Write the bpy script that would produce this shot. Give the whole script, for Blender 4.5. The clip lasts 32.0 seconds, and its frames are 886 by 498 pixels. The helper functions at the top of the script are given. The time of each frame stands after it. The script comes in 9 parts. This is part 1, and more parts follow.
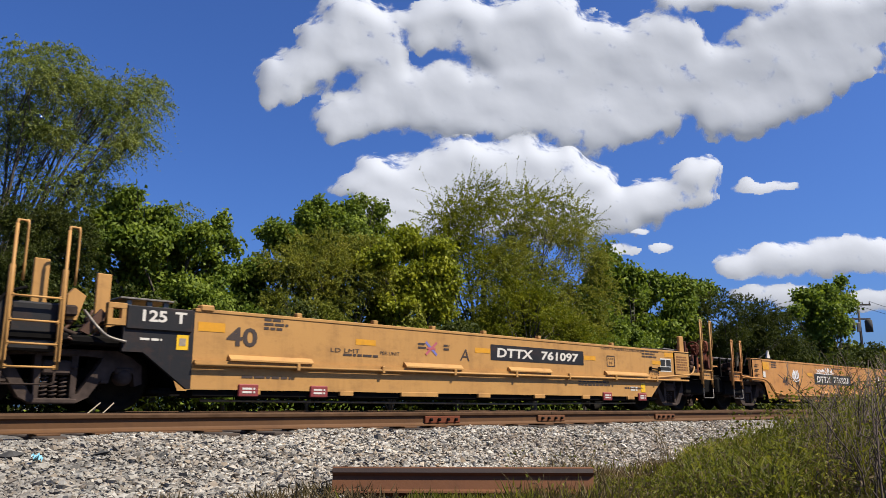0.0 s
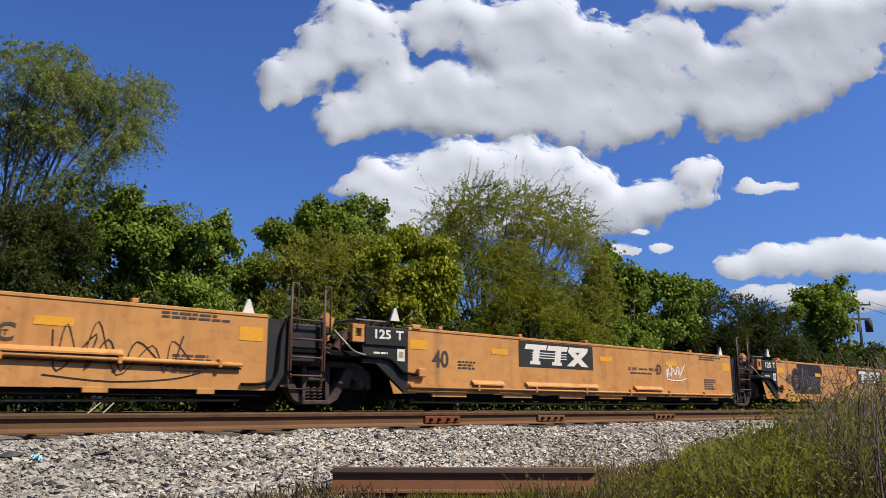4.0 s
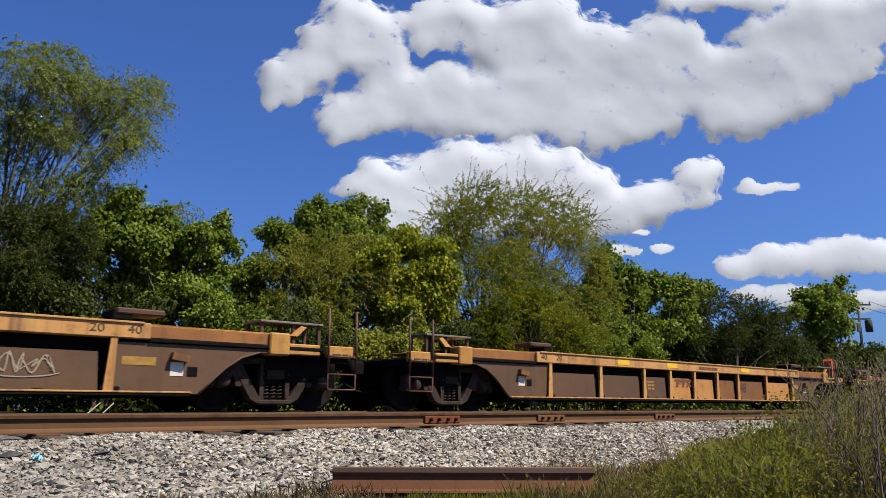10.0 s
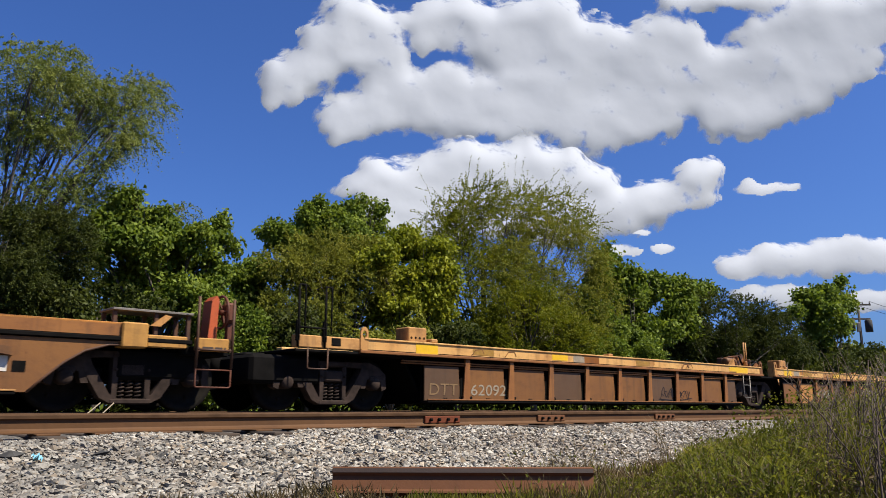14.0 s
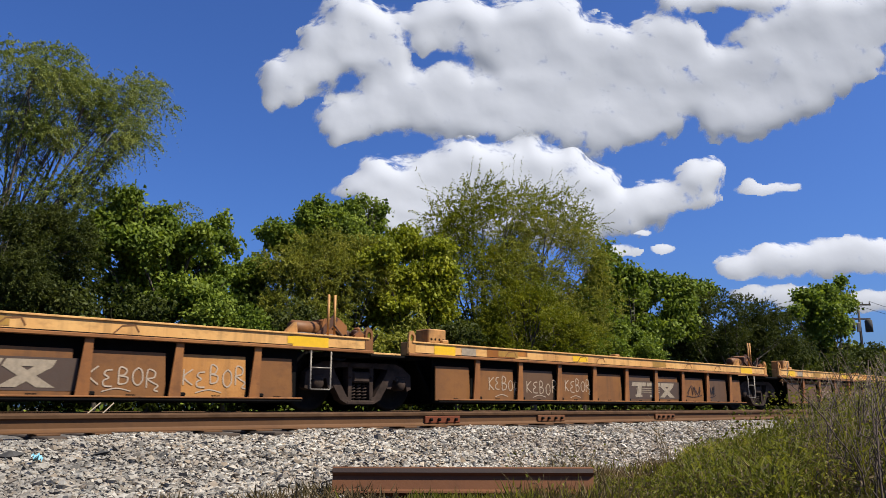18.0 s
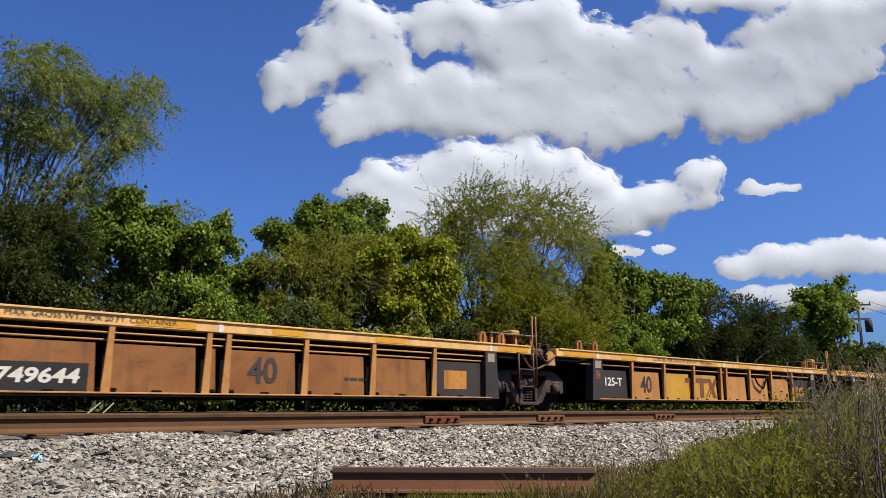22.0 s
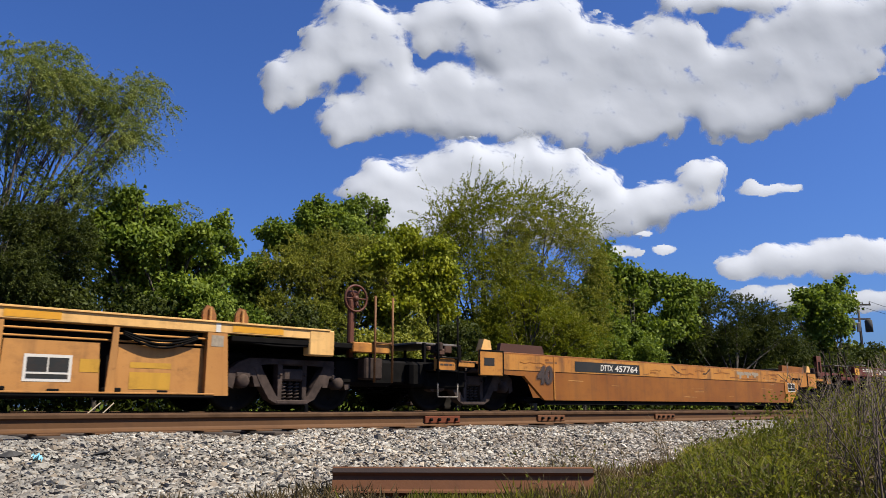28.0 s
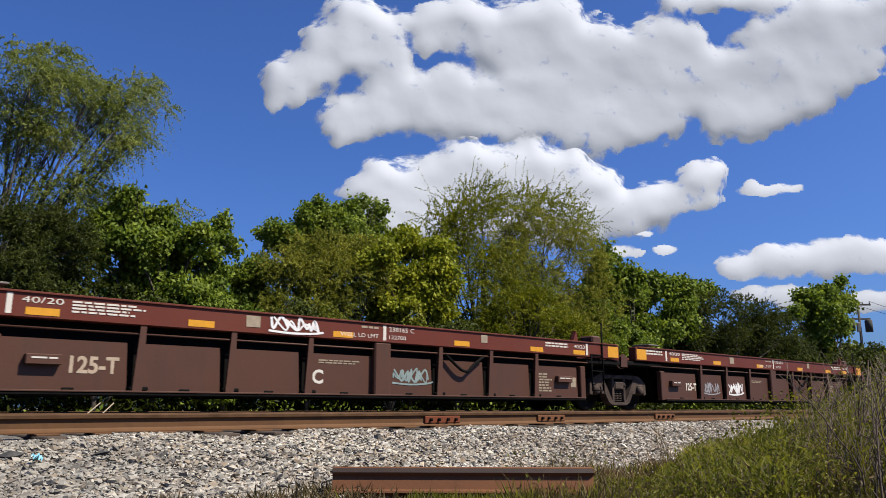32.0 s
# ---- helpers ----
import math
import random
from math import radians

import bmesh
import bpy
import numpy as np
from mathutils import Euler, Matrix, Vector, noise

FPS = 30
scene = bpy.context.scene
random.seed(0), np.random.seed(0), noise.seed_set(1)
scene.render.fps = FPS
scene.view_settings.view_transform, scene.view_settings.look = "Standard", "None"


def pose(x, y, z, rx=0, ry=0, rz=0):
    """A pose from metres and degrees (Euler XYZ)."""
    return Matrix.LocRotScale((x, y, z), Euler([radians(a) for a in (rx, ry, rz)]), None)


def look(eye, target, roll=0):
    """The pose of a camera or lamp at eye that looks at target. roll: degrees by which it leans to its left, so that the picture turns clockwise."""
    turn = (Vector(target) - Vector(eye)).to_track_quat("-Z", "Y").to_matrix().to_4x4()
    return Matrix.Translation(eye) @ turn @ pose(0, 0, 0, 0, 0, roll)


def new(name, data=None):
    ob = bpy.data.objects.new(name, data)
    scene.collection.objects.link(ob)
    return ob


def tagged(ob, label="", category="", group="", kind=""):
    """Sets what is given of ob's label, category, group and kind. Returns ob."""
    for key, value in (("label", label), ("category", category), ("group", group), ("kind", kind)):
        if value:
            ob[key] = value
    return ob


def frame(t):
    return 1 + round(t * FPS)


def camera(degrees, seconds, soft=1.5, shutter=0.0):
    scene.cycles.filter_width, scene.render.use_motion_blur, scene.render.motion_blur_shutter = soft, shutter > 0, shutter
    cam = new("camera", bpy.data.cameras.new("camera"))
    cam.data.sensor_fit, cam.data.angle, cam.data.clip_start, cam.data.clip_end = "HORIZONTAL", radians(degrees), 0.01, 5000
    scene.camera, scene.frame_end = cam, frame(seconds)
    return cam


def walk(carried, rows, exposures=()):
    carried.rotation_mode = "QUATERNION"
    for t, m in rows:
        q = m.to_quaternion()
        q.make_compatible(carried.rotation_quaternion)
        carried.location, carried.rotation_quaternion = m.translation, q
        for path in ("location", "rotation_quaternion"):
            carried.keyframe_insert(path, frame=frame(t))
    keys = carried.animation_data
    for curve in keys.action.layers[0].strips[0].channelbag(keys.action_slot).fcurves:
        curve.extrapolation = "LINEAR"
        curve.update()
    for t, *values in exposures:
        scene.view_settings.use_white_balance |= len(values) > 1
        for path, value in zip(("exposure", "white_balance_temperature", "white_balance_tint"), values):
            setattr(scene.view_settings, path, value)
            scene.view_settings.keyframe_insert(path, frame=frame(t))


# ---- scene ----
from mathutils import geometry

# camera: on a low tripod beside the line, tracks run along +X, z = 0 at rail heads
SPEED = 11.36                      # train, metres a second towards -X
TRACK_Y = 12.5                     # centre of the main track
SIDING_Y = 8.4                     # centre of the nearer track
cam = camera(60.29, 32.0, soft=0.6, shutter=0.06)
EYE = Vector((0.0, 0.0, 0.06))
HEAD, TILT = radians(47.898), radians(11.758)
AIM = Vector((math.cos(HEAD) * math.cos(TILT), math.sin(HEAD) * math.cos(TILT), math.sin(TILT)))
SIDE = Vector((math.sin(HEAD), -math.cos(HEAD), 0.0))
RISE = SIDE.cross(AIM)
stand = look(EYE, EYE + AIM)
walk(cam, [(0.0, stand), (32.0, stand)])

# ---- light
SUN_WAY = Vector((0.60, -1.0, 1.58)).normalized()
world = bpy.data.worlds.new("sky")
scene.world = world
world.use_nodes = True
sky = world.node_tree.nodes.new("ShaderNodeTexSky")
sky.sky_type, sky.sun_disc = "NISHITA", False
sky.sun_elevation = math.asin(SUN_WAY.z)
sky.sun_rotation = math.atan2(SUN_WAY.x, SUN_WAY.y)
sky.altitude, sky.air_density, sky.dust_density, sky.ozone_density = 200, 1.0, 2.2, 4.0
back = world.node_tree.nodes["Background"]
back.inputs["Strength"].default_value = 0.058
tint = world.node_tree.nodes.new("ShaderNodeMix")
tint.data_type, tint.blend_type = "RGBA", "MULTIPLY"
tint.inputs["Factor"].default_value = 1.0
tint.inputs[7].default_value = (0.52, 0.795, 1.385, 1)      # a clear, deep blue spring sky
world.node_tree.links.new(sky.outputs["Color"], tint.inputs[6])
world.node_tree.links.new(tint.outputs[2], back.inputs["Color"])
sun = new("sun", bpy.data.lights.new("sun", "SUN"))
sun.data.energy, sun.data.angle, sun.data.color = 5.0, radians(0.53), (1.0, 0.92, 0.78)
sun.matrix_world = look(SUN_WAY * 50, (0, 0, 0))
scene.view_settings.exposure = 0.8


# ---- materials
def shader(name):
    m = bpy.data.materials.new(name)
    m.use_nodes = True
    t = m.node_tree
    return m, t, t.nodes["Principled BSDF"]


def noise_node(t, scale, detail=4.0, stretch=(1, 1, 1), coords="Object", rough=0.55, shift=0.0):
    c = t.nodes.new("ShaderNodeTexCoord")
    mp = t.nodes.new("ShaderNodeMapping")
    mp.inputs["Scale"].default_value = stretch
    mp.inputs["Location"].default_value = (shift, shift * 1.7, shift * 0.6)
    n = t.nodes.new("ShaderNodeTexNoise")
    n.inputs["Scale"].default_value, n.inputs["Detail"].default_value = scale, detail
    n.inputs["Roughness"].default_value = rough
    t.links.new(c.outputs[coords], mp.inputs["Vector"])
    t.links.new(mp.outputs["Vector"], n.inputs["Vector"])
    return n.outputs["Fac"]


def ramp(t, fac, lo, hi):
    r = t.nodes.new("ShaderNodeMapRange")
    r.inputs["From Min"].default_value, r.inputs["From Max"].default_value = lo, hi
    t.links.new(fac, r.inputs["Value"])
    return r.outputs["Result"]


def blend(t, fac, a, b, mode="MIX"):
    m = t.nodes.new("ShaderNodeMix")
    m.data_type, m.blend_type = "RGBA", mode
    if isinstance(fac, float):
        m.inputs["Factor"].default_value = fac
    else:
        t.links.new(fac, m.inputs["Factor"])
    for key, v in (("A", a), ("B", b)):
        s = [i for i in m.inputs if i.name == key and i.type == "RGBA"][0]
        if isinstance(v, tuple):
            s.default_value = (*v, 1)
        else:
            t.links.new(v, s)
    return [o for o in m.outputs if o.type == "RGBA"][0]


def bumped(t, p, fac, strength, distance=0.01):
    b = t.nodes.new("ShaderNodeBump")
    b.inputs["Strength"].default_value, b.inputs["Distance"].default_value = strength, distance
    t.links.new(fac, b.inputs["Height"])
    t.links.new(b.outputs["Normal"], p.inputs["Normal"])


def painted(name, base, faded, grime=(0.04, 0.026, 0.018), wear=0.5, rough=0.55, seed=0.0, rust=(0.09, 0.032, 0.012), metal=0.0):
    """Weathered paint on steel: broad fading, rain streaks, rust spots."""
    m, t, p = shader(name)
    p.inputs["Specular IOR Level"].default_value = 0.22
    broad = ramp(t, noise_node(t, 0.9, 5, shift=seed), 0.35, 0.7)
    col = blend(t, broad, base, faded)
    streak = ramp(t, noise_node(t, 5.0, 4, (1.0, 1.0, 0.09), shift=seed + 3), 0.52, 0.8)
    col = blend(t, mult(t, streak, wear), col, grime)
    spots = ramp(t, noise_node(t, 7.0, 8, rough=0.7, shift=seed + 9), 0.66 - 0.08 * wear, 0.74)
    col = blend(t, mult(t, spots, min(1.0, wear * 1.3)), col, rust)
    mottle = ramp(t, noise_node(t, 3.2, 7, (1, 1, 1.6), rough=0.68, shift=seed + 5), 0.5, 0.78)
    col = blend(t, mult(t, mottle, 0.25 + 0.5 * wear), col, blend(t, 0.5, rust, grime))
    drip = ramp(t, noise_node(t, 16.0, 3, (1.0, 1.0, 0.05), shift=seed + 13), 0.6, 0.8)
    col = blend(t, mult(t, drip, 0.5 * wear), col, rust)
    t.links.new(col, p.inputs["Base Color"])
    p.inputs["Roughness"].default_value, p.inputs["Metallic"].default_value = rough, metal
    bumped(t, p, noise_node(t, 24.0, 6, shift=seed), 0.25, 0.006)
    return m


def mult(t, fac, k):
    n = t.nodes.new("ShaderNodeMath")
    n.operation = "MULTIPLY"
    t.links.new(fac, n.inputs[0])
    n.inputs[1].default_value = k
    return n.outputs[0]


def plain(name, base, rough=0.6, spread=0.25, scale=9.0, metal=0.0, gloss=0.5):
    m, t, p = shader(name)
    p.inputs["Specular IOR Level"].default_value = gloss
    dark = tuple(c * (1 - spread) for c in base)
    light = tuple(min(1, c * (1 + spread)) for c in base)
    t.links.new(blend(t, ramp(t, noise_node(t, scale, 6), 0.3, 0.7), dark, light), p.inputs["Base Color"])
    p.inputs["Roughness"].default_value, p.inputs["Metallic"].default_value = rough, metal
    bumped(t, p, noise_node(t, scale * 6, 4), 0.2, 0.004)
    return m


def leafy(name, base, tip, rough=0.5, through_light=0.42):
    """Leaves: colour differs from leaf to leaf, part of the light passes."""
    m, t, p = shader(name)
    g = t.nodes.new("ShaderNodeNewGeometry")
    col = blend(t, g.outputs["Random Per Island"], base, tip)
    patch = ramp(t, noise_node(t, 1.5, 4), 0.38, 0.62)
    col = blend(t, patch, blend(t, 1.0, col, (0.56, 0.64, 0.56), "MULTIPLY"), col)
    t.links.new(col, p.inputs["Base Color"])
    p.inputs["Roughness"].default_value = rough
    p.inputs["Specular IOR Level"].default_value = 0.1
    tr = t.nodes.new("ShaderNodeBsdfTranslucent")
    t.links.new(blend(t, 1.0, col, (1.0, 1.0, 0.55), "MULTIPLY"), tr.inputs["Color"])
    mix = t.nodes.new("ShaderNodeMixShader")
    mix.inputs["Fac"].default_value = through_light
    t.links.new(p.outputs["BSDF"], mix.inputs[1])
    t.links.new(tr.outputs["BSDF"], mix.inputs[2])
    t.links.new(mix.outputs["Shader"], t.nodes["Material Output"].inputs["Surface"])
    return m


TAN = painted("tan_paint", (0.385, 0.205, 0.062), (0.350, 0.182, 0.056), wear=0.25)
TAN_OLD = painted("tan_paint_faded", (0.395, 0.190, 0.056), (0.345, 0.150, 0.042), wear=0.40, seed=5)
ORANGE = painted("orange_paint", (0.335, 0.138, 0.031), (0.275, 0.100, 0.022), wear=0.55, seed=11)
RUST_ORANGE = painted("rusty_orange_paint", (0.225, 0.082, 0.013), (0.165, 0.054, 0.009), wear=0.4, seed=17)
WORN_ORANGE = painted("worn_orange_paint", (0.400, 0.180, 0.035), (0.330, 0.125, 0.022), wear=0.75, seed=21)
CHORD = painted("chord_paint", (0.425, 0.220, 0.072), (0.345, 0.160, 0.045), wear=0.8, seed=27)
CHORD_B = painted("battered_chord_paint", (0.565, 0.325, 0.112), (0.470, 0.235, 0.070), wear=0.65, seed=29)
CHORD_Y = painted("yellow_chord_paint", (0.610, 0.360, 0.125), (0.530, 0.285, 0.088), wear=0.35, seed=31)
PANEL_RUST = painted("rusted_panel", (0.180, 0.078, 0.023), (0.136, 0.059, 0.021), wear=0.6, seed=37)
PANEL_GREY = painted("dirty_panel", (0.080, 0.045, 0.025), (0.100, 0.054, 0.027), wear=0.5, seed=41)
PANEL_TAN = painted("tan_panel", (0.385, 0.182, 0.051), (0.330, 0.146, 0.039), wear=0.45, seed=43)
RIBRUST = painted("rust_stained_rib", (0.235, 0.098, 0.028), (0.165, 0.062, 0.019), wear=0.7, seed=45)
PANEL_YEL = painted("yellow_panel", (0.420, 0.225, 0.026), (0.380, 0.198, 0.023), wear=0.25, seed=47)
MAROON = painted("maroon_paint", (0.092, 0.017, 0.009), (0.100, 0.023, 0.012), wear=0.15, seed=51)
MAROON_DARK = painted("dark_maroon_panel", (0.068, 0.029, 0.018), (0.057, 0.026, 0.017), wear=0.4, seed=53)
BLACK = painted("black_paint", (0.010, 0.010, 0.011), (0.016, 0.015, 0.015), wear=0.3, seed=57)
GREYBLACK = painted("chalky_black_paint", (0.026, 0.022, 0.021), (0.036, 0.030, 0.027), wear=0.35, seed=58)
PATCH = painted("grey_black_patch", (0.014, 0.015, 0.014), (0.022, 0.022, 0.020), wear=0.25, seed=59)
# truck and wheel steels: colours darkened for the shade under the car bodies
STEEL = plain("grimy_shaded_cast_steel", (0.032, 0.021, 0.016), 0.85, 0.5, 6, 0.0, 0.15)
DUSTY = plain("dusty_shaded_cast_steel", (0.047, 0.033, 0.027), 0.85, 0.45, 6, 0.0, 0.15)
# near black: besides soot it holds the shade of gaps and undersides
SOOT_SHADE = plain("sooty_steel_and_shade", (0.0048, 0.0042, 0.0038), 0.9, 0.4, 5, 0.0, 0.08)
TREAD = plain("worn_shaded_wheel_steel", (0.008, 0.0065, 0.005), 0.85, 0.4, 7, 0.0, 0.12)
RAILRUST = painted("rail_rust", (0.086, 0.040, 0.015), (0.104, 0.050, 0.020), (0.034, 0.018, 0.009), 0.4, 0.75, 61, (0.07, 0.026, 0.012))
RAILTOP = plain("rail_running_face", (0.070, 0.037, 0.018), 0.85, 0.35, 5, 0.0, 0.15)
OLDRAIL = painted("old_rail_rust", (0.138, 0.056, 0.023), (0.104, 0.042, 0.018), (0.045, 0.024, 0.015), 0.4, 0.8, 63, (0.10, 0.034, 0.016))
JOINTRUST = painted("joint_bar_rust", (0.130, 0.032, 0.011), (0.106, 0.027, 0.011), wear=0.3, rough=0.75, seed=67)
WHITE = plain("white_lettering", (0.490, 0.452, 0.392), 0.6, 0.06)
CREAM = plain("cream_lettering", (0.234, 0.185, 0.125), 0.6, 0.2, 16)
DARKLET = plain("dark_lettering", (0.030, 0.016, 0.009), 0.6, 0.2)
REFLECT = plain("yellow_reflective_tape", (0.500, 0.225, 0.005), 0.4, 0.1)
REFLECT_B = plain("bright_yellow_tape", (0.600, 0.350, 0.004), 0.4, 0.06)
DULLYEL = plain("dull_yellow_tape", (0.264, 0.137, 0.015), 0.5, 0.2)
REDSIGN = plain("red_sign", (0.179, 0.022, 0.018), 0.55, 0.15)
REDOX = painted("red_oxide", (0.120, 0.042, 0.022), (0.085, 0.030, 0.017), wear=0.6, seed=71)
BRIGHTRED = painted("orange_red_paint", (0.420, 0.085, 0.025), (0.330, 0.065, 0.022), wear=0.45, seed=73)
PATCH_BROWN = painted("faded_brown_patch", (0.050, 0.034, 0.026), (0.070, 0.046, 0.034), wear=0.4, seed=75)
STEPYEL = painted("yellow_step_paint", (0.375, 0.192, 0.046), (0.305, 0.140, 0.034), wear=0.5, seed=79)
GUNK = painted("oily_rust", (0.085, 0.040, 0.022), (0.052, 0.028, 0.018), wear=0.6, seed=83)
GALV = plain("galvanised_grating", (0.153, 0.133, 0.110), 0.5, 0.3, 12, 0.4)
PINK = plain("pink_spray", (0.330, 0.175, 0.160), 0.6, 0.22, 3)
SPRAYGREY = plain("grey_spray", (0.207, 0.196, 0.201), 0.6, 0.15, 5)
SPRAYBLACK = plain("black_spray", (0.013, 0.012, 0.017), 0.75, 0.3, 6, 0.0, 0.15)
SPRAYWHITE = plain("white_spray", (0.578, 0.561, 0.544), 0.6, 0.1)
SPRAYMAROON = plain("dark_maroon_spray", (0.060, 0.016, 0.022), 0.6, 0.2, 6)
SPRAYMINT = plain("mint_spray", (0.260, 0.300, 0.215), 0.6, 0.15)
PALESPRAY = plain("pale_tan_spray", (0.330, 0.250, 0.175), 0.6, 0.15)
SPRAYTEAL = plain("teal_spray", (0.161, 0.207, 0.196), 0.6, 0.2)
SPRAYVIOLET = plain("thin_violet_spray", (0.110, 0.070, 0.060), 0.6, 0.2, 8)
SPRAYBLUE = plain("blue_spray", (0.127, 0.115, 0.287), 0.6, 0.2)
SPRAYRED = plain("red_spray", (0.316, 0.069, 0.081), 0.6, 0.2)
TANLOGO = plain("tan_emblem_paint", (0.165, 0.095, 0.036), 0.6, 0.2)
BROWNLOGO = plain("brown_emblem_paint", (0.128, 0.034, 0.011), 0.6, 0.2)


def overspray(name, colour, cover):
    """The thin speckled edge of spray paint, through which the wall shows."""
    m, t, p = shader(name)
    p.inputs["Base Color"].default_value = (*colour, 1)
    p.inputs["Roughness"].default_value = 0.7
    tr = t.nodes.new("ShaderNodeBsdfTransparent")
    mix = t.nodes.new("ShaderNodeMixShader")
    t.links.new(mult(t, ramp(t, noise_node(t, 160, 2), 0.05, 0.75), cover), mix.inputs["Fac"])
    t.links.new(tr.outputs["BSDF"], mix.inputs[1])
    t.links.new(p.outputs["BSDF"], mix.inputs[2])
    t.links.new(mix.outputs["Shader"], t.nodes["Material Output"].inputs["Surface"])
    return m


MIST = overspray("black_overspray", (0.016, 0.014, 0.020), 0.72)


# ---- mesh tools
class Geo:
    """Collects the faces of one part."""

    def __init__(self):
        self.v, self.f, self.s = [], [], []

    def add(self, verts, faces, smooth=False):
        n = len(self.v)
        self.v += [tuple(p) for p in verts]
        self.f += [tuple(i + n for i in q) for q in faces]
        self.s += [smooth] * len(faces)
        return self

    def box(self, x0, x1, y0, y1, z0, z1, b=0.006):
        b = min(b, (x1 - x0) * 0.3, (y1 - y0) * 0.3, (z1 - z0) * 0.3)
        lo, hi = (x0, y0, z0), (x1, y1, z1)
        idx, vs = {}, []
        for c in range(8):
            bits = ((c >> 0) & 1, (c >> 1) & 1, (c >> 2) & 1)
            for a in range(3):
                p = [(hi[k] - (b if k != a else 0)) if bits[k] else (lo[k] + (b if k != a else 0)) for k in range(3)]
                idx[c, a] = len(vs)
                vs.append(p)
        fs = []
        for a in range(3):
            u, w = (a + 1) % 3, (a + 2) % 3
            for side in (0, 1):
                cs = [side << a, side << a | 1 << u, side << a | 1 << u | 1 << w, side << a | 1 << w]
                q = [idx[c, a] for c in cs]
                fs.append(q if side else q[::-1])
        for a in range(3):          # chamfers along axis a
            u, w = (a + 1) % 3, (a + 2) % 3
            for su in (0, 1):
                for sw in (0, 1):
                    c0 = su << u | sw << w
                    c1 = c0 | 1 << a
                    q = [idx[c0, u], idx[c1, u], idx[c1, w], idx[c0, w]]
                    fs.append(q if su ^ sw else q[::-1])
        for c in range(8):
            q = [idx[c, 0], idx[c, 1], idx[c, 2]]
            fs.append(q if bin(c).count("1") % 2 else q[::-1])
        return self.add(vs, fs)

    def prism(self, poly, y0, y1):
        """A polygon in x, z (counter-clockwise seen from -y), drawn out from y0 to y1."""
        n = len(poly)
        tris = geometry.tessellate_polygon([[Vector((x, z, 0)) for x, z in poly]])
        area = sum(poly[i][0] * poly[(i + 1) % n][1] - poly[(i + 1) % n][0] * poly[i][1] for i in range(n))
        if area < 0:
            poly = poly[::-1]
            tris = [tuple(n - 1 - i for i in q) for q in tris]
        fs = []
        for q in tris:
            a, b, c = (poly[i] for i in q)
            cross = (b[0] - a[0]) * (c[1] - a[1]) - (b[1] - a[1]) * (c[0] - a[0])
            q = q if cross > 0 else q[::-1]
            fs += [tuple(q), tuple(i + n for i in q[::-1])]
        fs += [(i, i + n, (i + 1) % n + n, (i + 1) % n) for i in range(n)]
        return self.add([(x, y0, z) for x, z in poly] + [(x, y1, z) for x, z in poly], fs)

    def prism_x(self, poly, x0, x1):
        """A polygon in y, z drawn out from x0 to x1."""
        n = len(poly)
        tris = geometry.tessellate_polygon([[Vector((y, z, 0)) for y, z in poly]])
        fs = [tuple(q) for q in tris] + [tuple(i + n for i in q[::-1]) for q in tris]
        fs += [(i, (i + 1) % n, (i + 1) % n + n, i + n) for i in range(n)]
        return self.add([(x0, y, z) for y, z in poly] + [(x1, y, z) for y, z in poly], fs)

    def tube(self, pts, r, n=7, r1=None, caps=True):
        pts = [Vector(p) for p in pts]
        vs, fs, ref = [], [], None
        for i, p in enumerate(pts):
            d = (pts[min(i + 1, len(pts) - 1)] - pts[max(i - 1, 0)]).normalized()
            if ref is None:
                ref = d.orthogonal().normalized()
            ref = (ref - d * ref.dot(d)).normalized()
            o = d.cross(ref)
            rr = r if r1 is None else r + (r1 - r) * i / (len(pts) - 1)
            vs += [p + (ref * math.cos(k * math.tau / n) + o * math.sin(k * math.tau / n)) * rr for k in range(n)]
        for i in range(len(pts) - 1):
            fs += [(i * n + k, i * n + (k + 1) % n, (i + 1) * n + (k + 1) % n, (i + 1) * n + k) for k in range(n)]
        self.add(vs, fs, True)
        if caps:
            m = len(self.v) - len(vs)
            self.f += [tuple(m + k for k in range(n - 1, -1, -1)), tuple(m + len(vs) - n + k for k in range(n))]
            self.s += [False, False]
        return self

    def lathe(self, prof, centre, n=28, axis="y"):
        """A profile of (along axis, radius), turned round the axis."""
        vs, fs = [], []
        for a, r in prof:
            for k in range(n):
                c, s = math.cos(k * math.tau / n) * r, math.sin(k * math.tau / n) * r
                p = {"y": (c, a, s), "x": (a, c, s), "z": (c, s, a)}[axis]
                vs.append(tuple(p[i] + centre[i] for i in range(3)))
        m = len(prof)
        for i in range(m - 1):
            fs += [(i * n + k, i * n + (k + 1) % n, (i + 1) * n + (k + 1) % n, (i + 1) * n + k) for k in range(n)]
        return self.add(vs, fs, True)

    def flat(self, poly, y):
        """A flat shape in x, z, facing -y."""
        n = len(poly)
        tris = geometry.tessellate_polygon([[Vector((x, z, 0)) for x, z in poly]])
        fs = []
        for q in tris:
            a, b, c = (poly[i] for i in q)
            cross = (b[0] - a[0]) * (c[1] - a[1]) - (b[1] - a[1]) * (c[0] - a[0])
            fs.append(tuple(q) if cross > 0 else tuple(q[::-1]))
        return self.add([(x, y, z) for x, z in poly], fs)

    def rect(self, x0, x1, z0, z1, y):
        return self.flat([(x0, z0), (x1, z0), (x1, z1), (x0, z1)], y)

